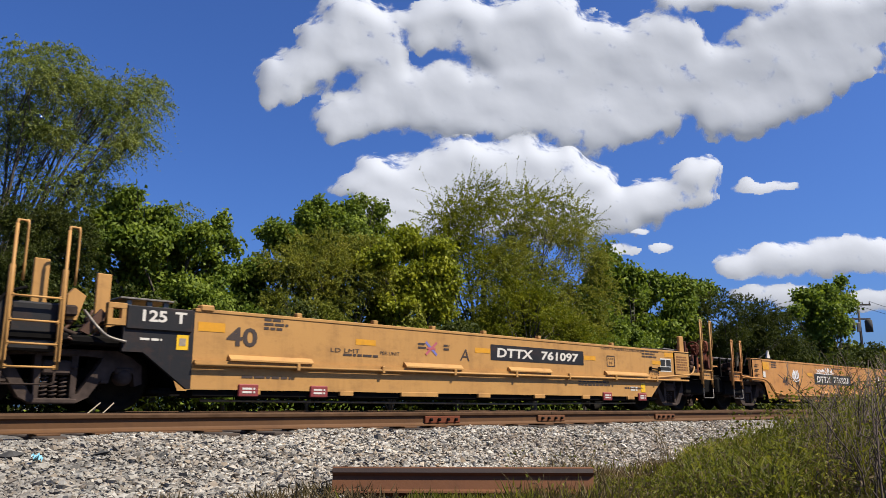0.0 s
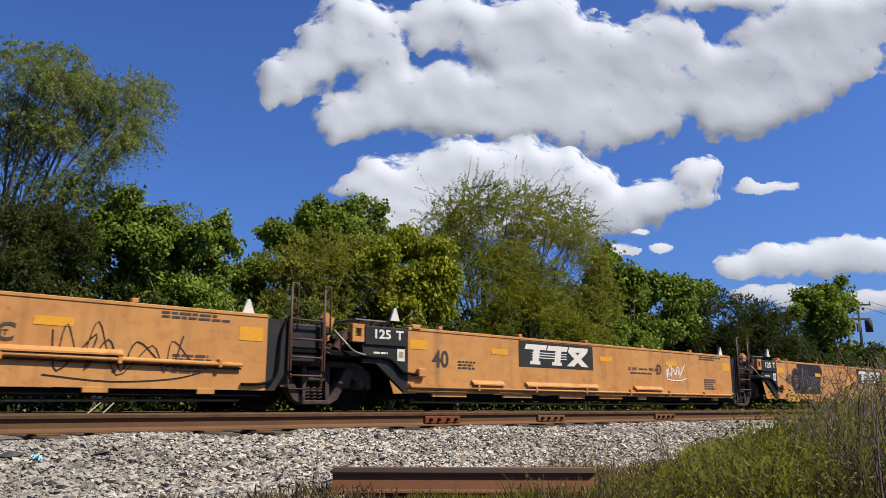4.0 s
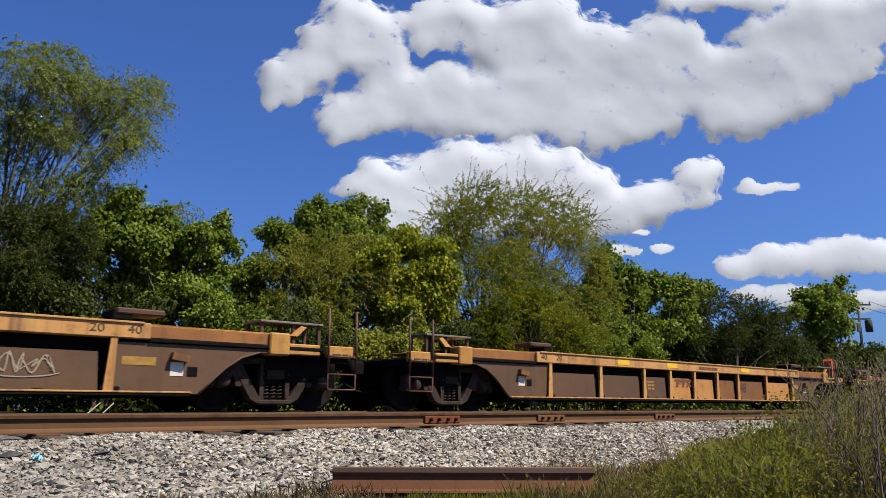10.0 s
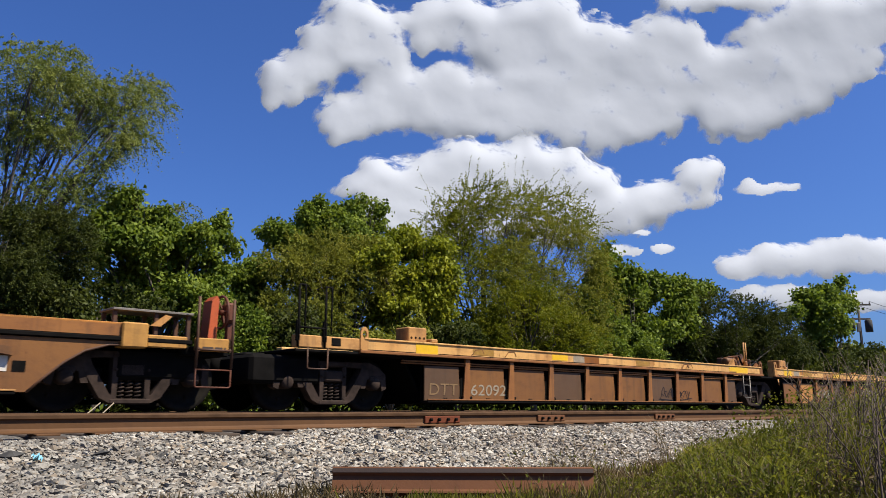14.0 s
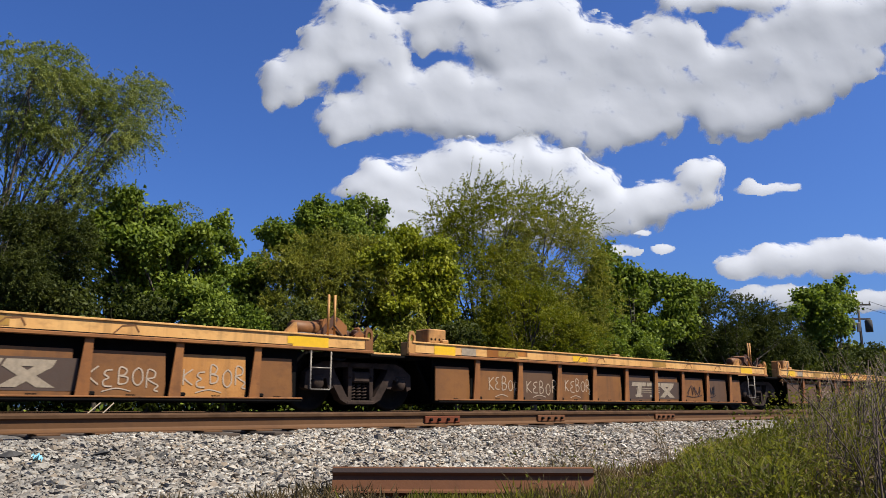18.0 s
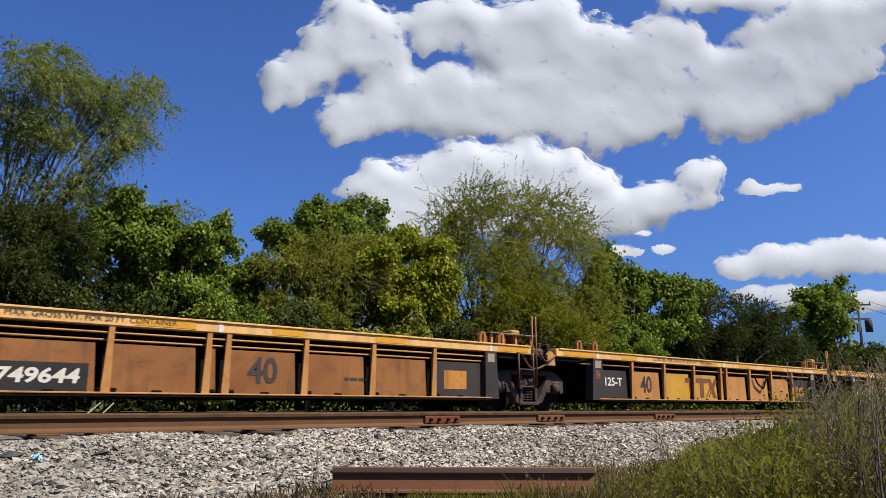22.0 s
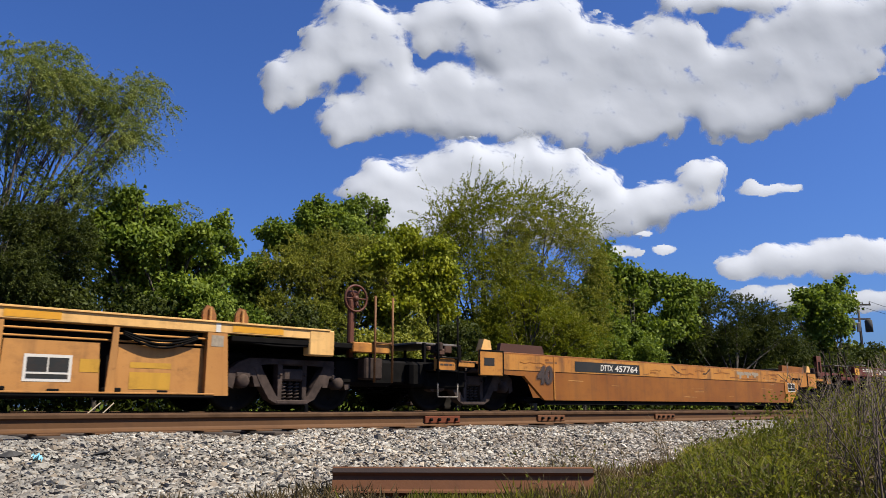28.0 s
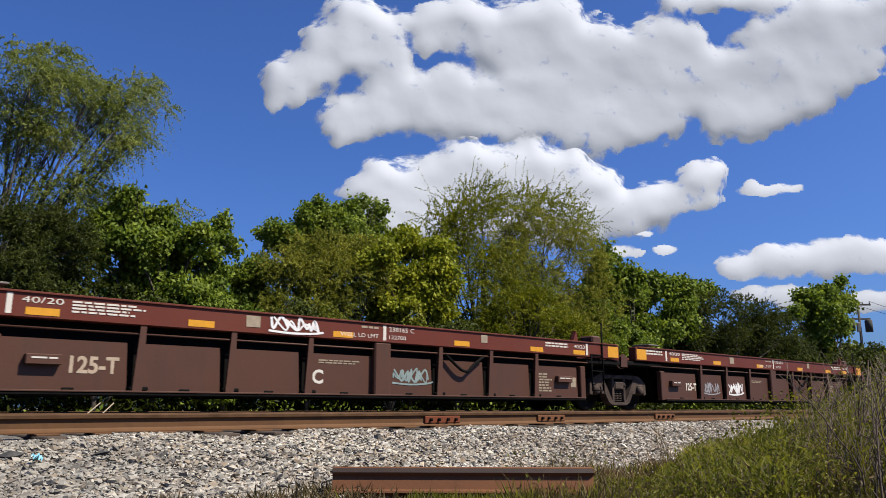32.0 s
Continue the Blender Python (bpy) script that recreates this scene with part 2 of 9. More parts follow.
    def stroke(self, pts, w, y):
        """A painted line of width w along points in x, z."""
        pts = [Vector(p) for p in pts]
        n = len(pts)
        vs = []
        for i, p in enumerate(pts):
            d = (pts[min(i + 1, n - 1)] - pts[max(i - 1, 0)]).normalized()
            o = Vector((-d.y, d.x)) * w / 2
            vs += [(p.x + o.x, y, p.y + o.y), (p.x - o.x, y, p.y - o.y)]
        return self.add(vs, [(2 * i, 2 * i + 1, 2 * i + 3, 2 * i + 2) for i in range(n - 1)])

    def mesh(self, name):
        me = bpy.data.meshes.new(name)
        me.from_pydata(self.v, [], self.f)
        me.polygons.foreach_set("use_smooth", self.s)
        me.update()
        return me


def part(name, geo, material, parent=None, label="", at=None):
    """Links a mesh as one object under a thing or a part."""
    me = geo if isinstance(geo, bpy.types.Mesh) else geo.mesh(name)
    if not me.materials:
        me.materials.append(material)
    ob = new(name, me)
    if parent:
        ob.parent = parent
    if at is not None:
        ob.matrix_basis = at
    if label:
        tagged(ob, label)
    return ob


def smooth_path(pts, n=6):
    """A rounder line through the points."""
    out, m = [], len(pts)
    P = [Vector(p) for p in pts]
    for i in range(m - 1):
        a, b, c, d = P[max(i - 1, 0)], P[i], P[i + 1], P[min(i + 2, m - 1)]
        for k in range(n):
            u = k / n
            out.append(0.5 * ((2 * b) + (c - a) * u + (2 * a - 5 * b + 4 * c - d) * u * u + (3 * b - a - 3 * c + d) * u ** 3))
    return out + [P[-1]]


LETTERS = {}


def letters(text, x0, x1, z0, z1, y, lean=0.0, bold=0.0):
    """Lettering that fills the given height and width, facing -y."""
    key = (text, bold)
    if key not in LETTERS:
        cu = bpy.data.curves.new("lettering", "FONT")
        cu.body, cu.resolution_u, cu.offset = text, 3, bold
        ob = bpy.data.objects.new("lettering", cu)
        scene.collection.objects.link(ob)
        dg = bpy.context.evaluated_depsgraph_get()
        dg.update()
        me = ob.evaluated_get(dg).to_mesh()
        vs = [(v.co.x, v.co.y) for v in me.vertices]
        fs = [tuple(p.vertices) for p in me.polygons]
        ob.evaluated_get(dg).to_mesh_clear()
        bpy.data.objects.remove(ob)
        bpy.data.curves.remove(cu)
        LETTERS[key] = vs, fs
    vs, fs = LETTERS[key]
    xs, zs = [v[0] for v in vs], [v[1] for v in vs]
    ax, az = min(xs), min(zs)
    kx, kz = (x1 - x0) / (max(xs) - ax), (z1 - z0) / (max(zs) - az)
    g = Geo()
    g.add([(x0 + (x - ax) * kx + lean * (z - az) * kz, y, z0 + (z - az) * kz) for x, z in vs], fs)
    return g


def bars(x0, x1, z0, z1, y, rows, rng, ragged=0.35):
    """Rows of small writing as plain bars."""
    g = Geo()
    h = (z1 - z0) / rows
    for i in range(rows):
        end = x1 - rng.random() * ragged * (x1 - x0)
        x = x0
        while x < end - 0.01:
            w = min(rng.uniform(0.06, 0.2), end - x)
            g.rect(x, x + w, z0 + h * i + h * 0.22, z0 + h * i + h * 0.78, y)
            x += w + 0.025
    return g


def scribble(x0, x1, z0, z1, y, w, rng, loops=7):
    """A sprayed scrawl: two wandering, crossing lines and a sweep below; it spells nothing."""
    g = Geo()
    span, h = x1 - x0, z1 - z0
    for layer in range(2):
        pts, x, up = [], x0 + span * 0.04 * (1 + layer), rng.random() < 0.5
        while x < x1 - span * 0.05:
            far = rng.uniform(0.55, 1.0) if rng.random() < 0.6 else rng.uniform(0.2, 0.5)
            z = (z0 + h * 0.5) + (h * 0.48 if up else -h * 0.40) * far
            pts.append((x, z))
            up = not up
            x += span / loops * rng.choice((-0.35, 0.25, 0.55, 0.8, 1.3))
            x = max(x, x0 + span * 0.03)
            if len(pts) > loops * 4:
                break
        if len(pts) < 3:
            continue
        line = [(min(max(p.x, x0), x1), min(max(p.y, z0), z1)) for p in smooth_path(pts, 5)]
        g.stroke(line, w * (1.0 if layer == 0 else 0.7), y - 0.0004 * layer)
    sweep = smooth_path([(x0, z0 + 0.10 * h), (x0 + span * 0.4, z0 + 0.02 * h), (x0 + span * 0.8, z0 + 0.08 * h), (x1, z0 + 0.2 * h)], 4)
    g.stroke([(p.x, p.y) for p in sweep], w * 0.8, y - 0.0008)
    return g


# ---- the train: each car body is one thing, keyed in motions()
TRAIN = []        # (thing, place along the train)
WHEELS = []       # (wheelset, place along the train)
NEAR = -1.45      # outer face of the side towards the siding


def car(name, s, label, category="well car"):
    ob = new(name)
    ob.empty_display_size = 0.2
    ob.location = (s, TRACK_Y, 0)
    tagged(ob, label, category, "cars of the train")
    TRAIN.append((ob, s))
    return ob


def make_truck_meshes():
    d = {}
    g = Geo()
    g.box(-0.20, 0.20, -1.0, 1.0, 0.56, 0.80, 0.03)
    g.box(-0.85, 0.85, -0.12, 0.12, 0.62, 0.72, 0.02)
    g.lathe([(0.72, 0.0), (0.72, 0.22), (0.92, 0.22), (0.92, 0.0)], (0, 0, 0), 16, "z")
    d["bolster"] = g.mesh("truck")
    g = Geo()
    for sg in (-1, 1):
        g.prism([(0, 0.86), (sg * 0.80, 0.86), (sg * 1.0, 0.78), (sg * 1.16, 0.66), (sg * 1.18, 0.40), (sg * 1.08, 0.36),
                 (sg * 1.04, 0.56), (sg * 0.90, 0.62), (sg * 0.74, 0.56), (sg * 0.70, 0.40), (sg * 0.60, 0.40), (sg * 0.62, 0.66),
                 (sg * 0.76, 0.74), (sg * 0.40, 0.77), (0, 0.77)], -0.10, 0.08)
        g.prism([(sg * 0.86, 0.74), (sg * 0.72, 0.70), (sg * 0.62, 0.48), (sg * 0.44, 0.20), (sg * 0.30, 0.13), (sg * 0.22, 0.13),
                 (sg * 0.22, 0.22), (sg * 0.30, 0.25), (sg * 0.56, 0.66), (sg * 0.62, 0.80)], -0.11, 0.09)
        g.prism([(sg * 0.20, 0.18), (sg * 0.27, 0.18), (sg * 0.28, 0.82), (sg * 0.19, 0.82)], -0.10, 0.07)
        g.lathe([(-0.135, 0.0), (-0.135, 0.022), (-0.09, 0.022)], (sg * 0.235, 0, 0.60), 8)
        g.lathe([(-0.15, 0.0), (-0.15, 0.085), (-0.11, 0.115), (0.05, 0.12)], (sg * 0.915, 0, 0.485), 14)
        g.box(sg * 0.915 - 0.13, sg * 0.915 + 0.13, -0.12, 0.06, 0.53, 0.63, 0.02)
    g.box(-0.30, 0.30, -0.12, 0.10, 0.11, 0.19, 0.02)
    g.box(-0.19, 0.19, -0.13, 0.06, 0.50, 0.70, 0.03)
    g.box(-0.30, 0.30, -0.115, 0.06, 0.76, 0.86, 0.025)
    d["frame"] = g.mesh("side_frame")
    g = Geo()
    turns = 5.5
    g.tube([(0.046 * math.cos(k * 0.7), 0.046 * math.sin(k * 0.7), 0.19 + 0.31 * k * 0.7 / (turns * math.tau)) for k in range(int(turns * math.tau / 0.7) + 1)], 0.015, 5)
    g.tube([(0, 0, 0.19), (0, 0, 0.50)], 0.022, 6)
    d["spring"] = g.mesh("coil_spring")
    g = Geo()
    for sg in (-1, 1):
        y = sg * 0.75
        g.lathe([(y - sg * 0.07, 0.0), (y - sg * 0.07, 0.12), (y - sg * 0.05, 0.17), (y - sg * 0.03, 0.36), (y - sg * 0.07, 0.40), (y - sg * 0.07, 0.483),
                 (y + sg * 0.03, 0.480), (y + sg * 0.06, 0.470), (y + sg * 0.065, 0.40), (y + sg * 0.01, 0.37), (y + sg * 0.03, 0.17),
                 (y + sg * 0.08, 0.13), (y + sg * 0.08, 0.085)], (0, 0, 0), 30)
        for k in range(5):
            a = k * math.tau / 5
            g.lathe([(y + sg * 0.02, 0.0), (y + sg * 0.02, 0.03), (y + sg * 0.035, 0.03), (y + sg * 0.035, 0.0)],
                    (0.27 * math.cos(a), 0, 0.27 * math.sin(a)), 8)
    g.tube([(0, -1.02, 0), (0, 1.02, 0)], 0.08, 12)
    d["wheelset"] = g.mesh("wheelset")
    g = Geo()
    g.prism([(-0.04, 0.30), (0.04, 0.30), (0.06, 0.62), (-0.02, 0.62)], -0.86, -0.70)
    g.tube([(0.0, -0.8, 0.36), (-0.04, 0.0, 0.40), (0.0, 0.8, 0.36)], 0.03, 6)
    d["brake"] = g.mesh("brake_beam")
    return d


TRUCK = make_truck_meshes()
DUSTY_TRUCK = make_truck_meshes()


def end_of(body):
    """Oily trucks under the orange-chord and battered cars, dusty ones under the rest; both colours are darkened for
    the overhang's shade.
    """
    return (TRUCK, STEEL) if body["label"].startswith(("ribbed orange", "battered")) else (DUSTY_TRUCK, DUSTY)


def truck(body, x, s0):
    """A two-axle freight truck under a car, its centre at x."""
    m = Matrix.Translation((x, 0, 0))
    kit, cast = end_of(body)
    t = part("truck", kit["bolster"], SOOT_SHADE, body, "cast steel two-axle truck, grimy", at=m)
    for sg in (-1, 1):
        part("side_frame", kit["frame"], cast, t, at=Matrix.Translation((0, sg * 1.02, 0)) @ (pose(0, 0, 0, 0, 0, 180) if sg > 0 else Matrix()))
        for cx in (-0.125, 0.0, 0.125):
            part("coil_spring", kit["spring"], cast, t, at=Matrix.Translation((cx, sg * 1.03, 0)))
        w = part("wheelset", kit["wheelset"], TREAD, t, at=Matrix.Translation((sg * 0.915, 0, 0.483)))
        WHEELS.append((w, s0 + x + sg * 0.915, sg * 0.915))
    for sg in (-1, 1):
        part("brake_beam", kit["brake"], SOOT_SHADE, t, at=Matrix.Translation((sg * 0.40, 0, 0)))
    return t


def ladder(body, x0, x1, z0, z1, material, rungs, y=NEAR - 0.03, loop=False, name="ladder"):
    g = Geo()
    for x in (x0, x1):
        g.tube([(x, y, z0), (x, y, z1)], 0.022, 6)
        if loop:
            g.tube(smooth_path([(x, y, z1 - 0.5), (x, y, z1), (x + 0.03, y + 0.02, z1 + 0.05), (x + 0.11, y + 0.03, z1 + 0.05), (x + 0.14, y + 0.03, z1), (x + 0.14, y + 0.03, z1 - 0.75)], 3), 0.017, 6)
            g.box(x - 0.035, x + 0.035, y - 0.01, y + 0.05, z0 + 0.1, z1 - 0.55, 0.008)
    for z in rungs:
        g.tube([(x0, y, z), (x1, y, z)], 0.016, 6)
        g.box(x0 - 0.02, x0 + 0.05, y - 0.01, y + 0.05, z - 0.03, z + 0.03)
        g.box(x1 - 0.05, x1 + 0.02, y - 0.01, y + 0.05, z - 0.03, z + 0.03)
    return part(name, g, material, body)


def stirrup(body, x0, x1, z0, z1, material, y=NEAR - 0.02):
    g = Geo()
    g.tube([(x0, y, z1), (x0, y, z0 + 0.02), (x0 + 0.02, y, z0), (x1 - 0.02, y, z0), (x1, y, z0 + 0.02), (x1, y, z1)], 0.014, 6)
    return part("stirrup_step", g, material, body)


def coupler(body, x, way):
    g = Geo()
    xs = sorted((x, x + way * 0.75))
    g.box(xs[0], xs[1], -0.10, 0.10, 0.70, 0.92, 0.03)
    k = x + way * 0.85
    g.box(k - 0.16, k + 0.16, -0.19, 0.16, 0.66, 0.96, 0.05)
    g.lathe([(0.66, 0.0), (0.66, 0.10), (0.97, 0.10), (0.97, 0.0)], (k + way * 0.12, -0.14, 0), 10, "z")
    part("coupler", g, SOOT_SHADE, body)
    part("draft_gear", Geo().box(*sorted((x - way * 1.0, x + way * 0.35)), -1.15, 1.15, 0.45, 0.93, 0.06), SOOT_SHADE, body)
    h = Geo()
    h.tube(smooth_path([(x, -0.35, 0.75), (x + way * 0.4, -0.38, 0.42), (x + way * 0.9, -0.30, 0.36), (x + way * 1.2, -0.25, 0.5)], 6), 0.025, 6)
    part("air_hose", h, SOOT_SHADE, body)


def brake_wheel(body, x, y, z, material, r=0.28, endwise=False):
    """A hand brake; endwise: the wheel faces along the train."""
    def at(a, b, c):
        return (x + b, y + a, z + c) if endwise else (x + a, y + b, z + c)
    g = Geo()
    lo, hi = at(-0.12, 0.05, -0.16), at(0.12, 0.22, 0.16)
    g.box(lo[0], hi[0], lo[1], hi[1], lo[2], hi[2], 0.04)
    brake = part("hand_brake", g, material, body, "hand brake with a spoked wheel")
    lo, hi = at(-0.05, 0.1, 0), at(0.05, 0.2, 0)
    part("stand", Geo().box(lo[0], hi[0], lo[1], hi[1], 0.95, z - 0.16, 0.01), material, brake)
    ring = [at(r * math.cos(k * math.tau / 24), 0.0, r * math.sin(k * math.tau / 24)) for k in range(25)]
    part("wheel_rim", Geo().tube(ring, 0.022, 6, caps=False), material, brake)
    for k in range(6):
        a = k * math.tau / 6
        part("spoke", Geo().tube([at(0, 0.04, 0), at(r * math.cos(a), 0, r * math.sin(a))], 0.014, 5), material, brake)
    part("hub", Geo().lathe([(-0.03, 0.0), (-0.03, 0.05), (0.20, 0.06), (0.20, 0.0)], (x, y, z), 10, "x" if endwise else "y"), material, brake)
    return brake


def lug_row(body, xs, z, material):
    for x in xs:
        part("lug", Geo().box(x - 0.05, x + 0.05, NEAR, NEAR + 0.1, z, z + 0.07, 0.01), material, body)


def cone_guide(body, x, z, y=NEAR + 0.12, h=0.24, w=0.22):
    g = Geo().prism([(x - w / 2, z), (x + w / 2, z), (x + 0.02, z + h), (x - 0.02, z + h)], y, y + 0.05)
    part("corner_guide", g, WHITE, body, "white triangular container guide")


def decal(body, geo, material, name="lettering"):
    ob = part(name, geo, material, body)
    if name in ("lettering", "graffiti", "emblem"):
        tagged(ob, kind="stuff")
    return ob


def well_inside(body, x0, x1, zt, material, zb=0.26):
    """Floor beams, far side and the sloped bulkheads of the well."""
    part("far_side", Geo().prism([(x0, zb + 0.05), (x1, zb + 0.05), (x1, zt), (x0, zt)], 1.34, 1.42), material, body)
    part("far_top_rail", Geo().box(x0, x1, 1.28, 1.45, zt - 0.08, zt + 0.02, 0.01), material, body)
    g = Geo()
    n = int((x1 - x0) / 1.3)
    for i in range(n + 1):
        x = x0 + 0.2 + (x1 - x0 - 0.4) * i / n
        g.box(x - 0.09, x + 0.09, -1.18, 1.2, zb - 0.03, zb + 0.09, 0.01)
    g.box(x0, x1, -1.2, -1.0, zb, zb + 0.05)
    g.box(x0, x1, 1.0, 1.2, zb, zb + 0.05)
    part("underframe", g, SOOT_SHADE, body)
    part("end_bulkhead", Geo().prism([(x0 - 0.05, zt - 0.12), (x0, zt - 0.12), (x0 + 0.45, zb), (x0 + 0.40, zb)], -1.10, 1.15), SOOT_SHADE, body)
    part("end_bulkhead", Geo().prism([(x1 + 0.05, zt - 0.12), (x1, zt - 0.12), (x1 - 0.45, zb), (x1 - 0.40, zb)], -1.10, 1.15), SOOT_SHADE, body)


def joint_left(body, paint, s0, label_text=True):
    """The black-painted end beside a shared truck, joint at x = 0."""
    part("end_panel", Geo().prism([(0.74, 1.50), (0.74, 0.84), (1.04, 0.84), (1.72, 0.33), (1.78, 0.33), (1.78, 1.50)], NEAR, NEAR + 0.08),
         BLACK, body, "black end panel with sloping lower edge")
    box = Geo().box(0.76, 1.74, NEAR - 0.035, NEAR + 0.01, 1.16, 1.50, 0.025)
    part("stencil_plate", box, BLACK, body)
    decal(body, letters("125", 0.98, 1.34, 1.28, 1.45, NEAR - 0.039, bold=0.03), WHITE)
    decal(body, letters("T", 1.46, 1.64, 1.28, 1.45, NEAR - 0.039, bold=0.03), WHITE)
    decal(body, bars(0.98, 1.30, 1.00, 1.06, NEAR - 0.004, 1, random.Random(3), 0.0), WHITE)
    decal(body, Geo().rect(1.52, 1.70, 0.90, 1.12, NEAR - 0.005), REFLECT_B if label_text == "yellow" else WHITE, "notice")
    decal(body, Geo().rect(1.56, 1.66, 0.96, 1.07, NEAR - 0.009), CREAM, "notice")
    part("lifting_bracket", bracket(0.50, 0.76, 1.20, 1.52), paint, body, "square lifting bracket with a hole")
    part("walkway_plate", Geo().box(0.75, 1.55, NEAR + 0.25, NEAR + 0.9, 1.62, 1.65, 0.006), GALV, body)
    for x in (0.9, 1.2, 1.45):
        part("walkway_bracket", Geo().box(x - 0.04, x + 0.04, NEAR + 0.3, NEAR + 0.36, 1.45, 1.62), GALV, body)
    part("lug", Geo().box(1.86, 2.08, NEAR - 0.03, NEAR + 0.15, 1.50, 1.60, 0.02), paint, body)
    part("hose", Geo().tube(smooth_path([(0.25, NEAR + 0.2, 1.40), (0.38, NEAR, 1.16), (0.54, NEAR - 0.02, 1.03), (0.78, NEAR - 0.03, 0.97)], 6), 0.022, 6), GALV, body)
    if label_text != "yellow":
        part("conduit", Geo().tube(smooth_path([(0.74, NEAR - 0.03, 0.95), (1.24, NEAR - 0.03, 0.94), (1.42, NEAR - 0.03, 0.87), (1.62, NEAR - 0.04, 0.71), (1.80, NEAR - 0.05, 0.67), (2.10, NEAR - 0.05, 0.67)], 5), 0.030, 7), SOOT_SHADE, body)
        part("clamp", Geo().box(1.98, 2.16, NEAR - 0.09, NEAR, 0.62, 0.78, 0.015), paint, body)
    if label_text != "yellow":
        cone_guide(body, 1.56, 1.65)
    articulation(body)
    truck(body, 0.0, s0)


def articulation(body):
    g = Geo()
    g.box(-0.75, 0.75, -0.42, 0.42, 0.82, 1.12, 0.05)
    g.lathe([(0.8, 0.0), (0.8, 0.34), (1.2, 0.30), (1.24, 0.0)], (0, 0, 0), 16, "z")
    g.box(-1.0, 0.05, -1.40, 1.40, 0.94, 1.06, 0.03)
    g.box(0.06, 1.3, -1.40, 1.40, 0.92, 1.04, 0.03)
    part("articulated_joint", g, SOOT_SHADE, body)
    rng = random.Random(9)
    for i in range(11):
        a, z = rng.uniform(-0.55, -0.1), rng.uniform(1.0, 1.42)
        y = rng.uniform(-1.34, -0.5)
        h = Geo().tube(smooth_path([(a, y, z), (a + 0.25, y - 0.05, z - rng.uniform(0.1, 0.3)), (a + 0.55, y, z - 0.15), (a + rng.uniform(0.7, 1.0), y + 0.05, z + rng.uniform(-0.1, 0.2))], 5), rng.choice((0.018, 0.025, 0.032)), 6)
        part("hose", h, (SOOT_SHADE, GUNK, STEEL)[i % 3], body)
    for i in range(6):
        a, z, y = rng.uniform(-0.1, 0.55), rng.uniform(1.06, 1.36), rng.uniform(-1.36, -1.0)
        part("valve", Geo().box(a, a + rng.uniform(0.08, 0.2), y, y + 0.14, z, z + rng.uniform(0.07, 0.17), 0.025), (GUNK, STEEL)[i % 2], body)
    part("pipe_bracket", Geo().prism([(0.18, 1.10), (0.30, 1.05), (0.52, 1.34), (0.44, 1.42)], -1.38, -1.30), GUNK, body)


def bracket(x0, x1, z0, z1, y=NEAR - 0.02):
    """A square plate with a square hole."""
    w = (x1 - x0) * 0.27
    g = Geo()
    g.box(x0, x1, y, y + 0.12, z0, z0 + (z1 - z0) * 0.3)
    g.box(x0, x1, y, y + 0.12, z1 - (z1 - z0) * 0.25, z1)
    g.box(x0, x0 + w, y + 0.003, y + 0.11, z0 + 0.02, z1 - 0.02)
    g.box(x1 - w, x1, y + 0.003, y + 0.11, z0 + 0.02, z1 - 0.02)
    return g


def joint_right(body, x, paint, tall=2.45, posts=None):
    """Dark end, ladder and grab posts, at the joint at x."""
    part("end_panel", Geo().prism([(x - 1.16, 1.48), (x - 1.16, 0.33), (x - 0.98, 0.33), (x - 0.72, 0.75), (x - 0.70, 1.48)], NEAR + 0.02, NEAR + 0.10),
         BLACK, body, "black end panel with sloping lower edge")
    part("conduit", Geo().tube(smooth_path([(x - 1.6, NEAR - 0.03, 0.42), (x - 1.2, NEAR - 0.03, 0.44), (x - 0.98, NEAR - 0.03, 0.60), (x - 0.92, NEAR - 0.02, 1.2), (x - 0.80, NEAR, 1.50), (x - 0.55, NEAR, 1.62)], 5), 0.022, 6), SOOT_SHADE, body)
    part("end_box", Geo().box(x - 0.70, x - 0.08, NEAR + 0.08, NEAR + 0.7, 0.80, 1.45, 0.03), BLACK, body)
    ladder(body, x - 0.75, x - 0.10, 0.55, tall, posts or paint, (0.58, 0.88, 1.18, 1.50), loop=True)
    stirrup(body, x - 0.76, x - 0.12, 0.36, 0.60, STEEL)
    cone_guide(body, x - 1.45, 1.54)
    cone_guide(body, x - 15.107 + 14.34, 1.66, y=1.22)
    part("guide_post", Geo().prism([(x + 0.02, 1.25), (x + 0.16, 1.25), (x + 0.26, 1.60), (x + 0.10, 1.70), (x + 0.02, 1.60)], NEAR + 0.2, NEAR + 0.32), paint, body)


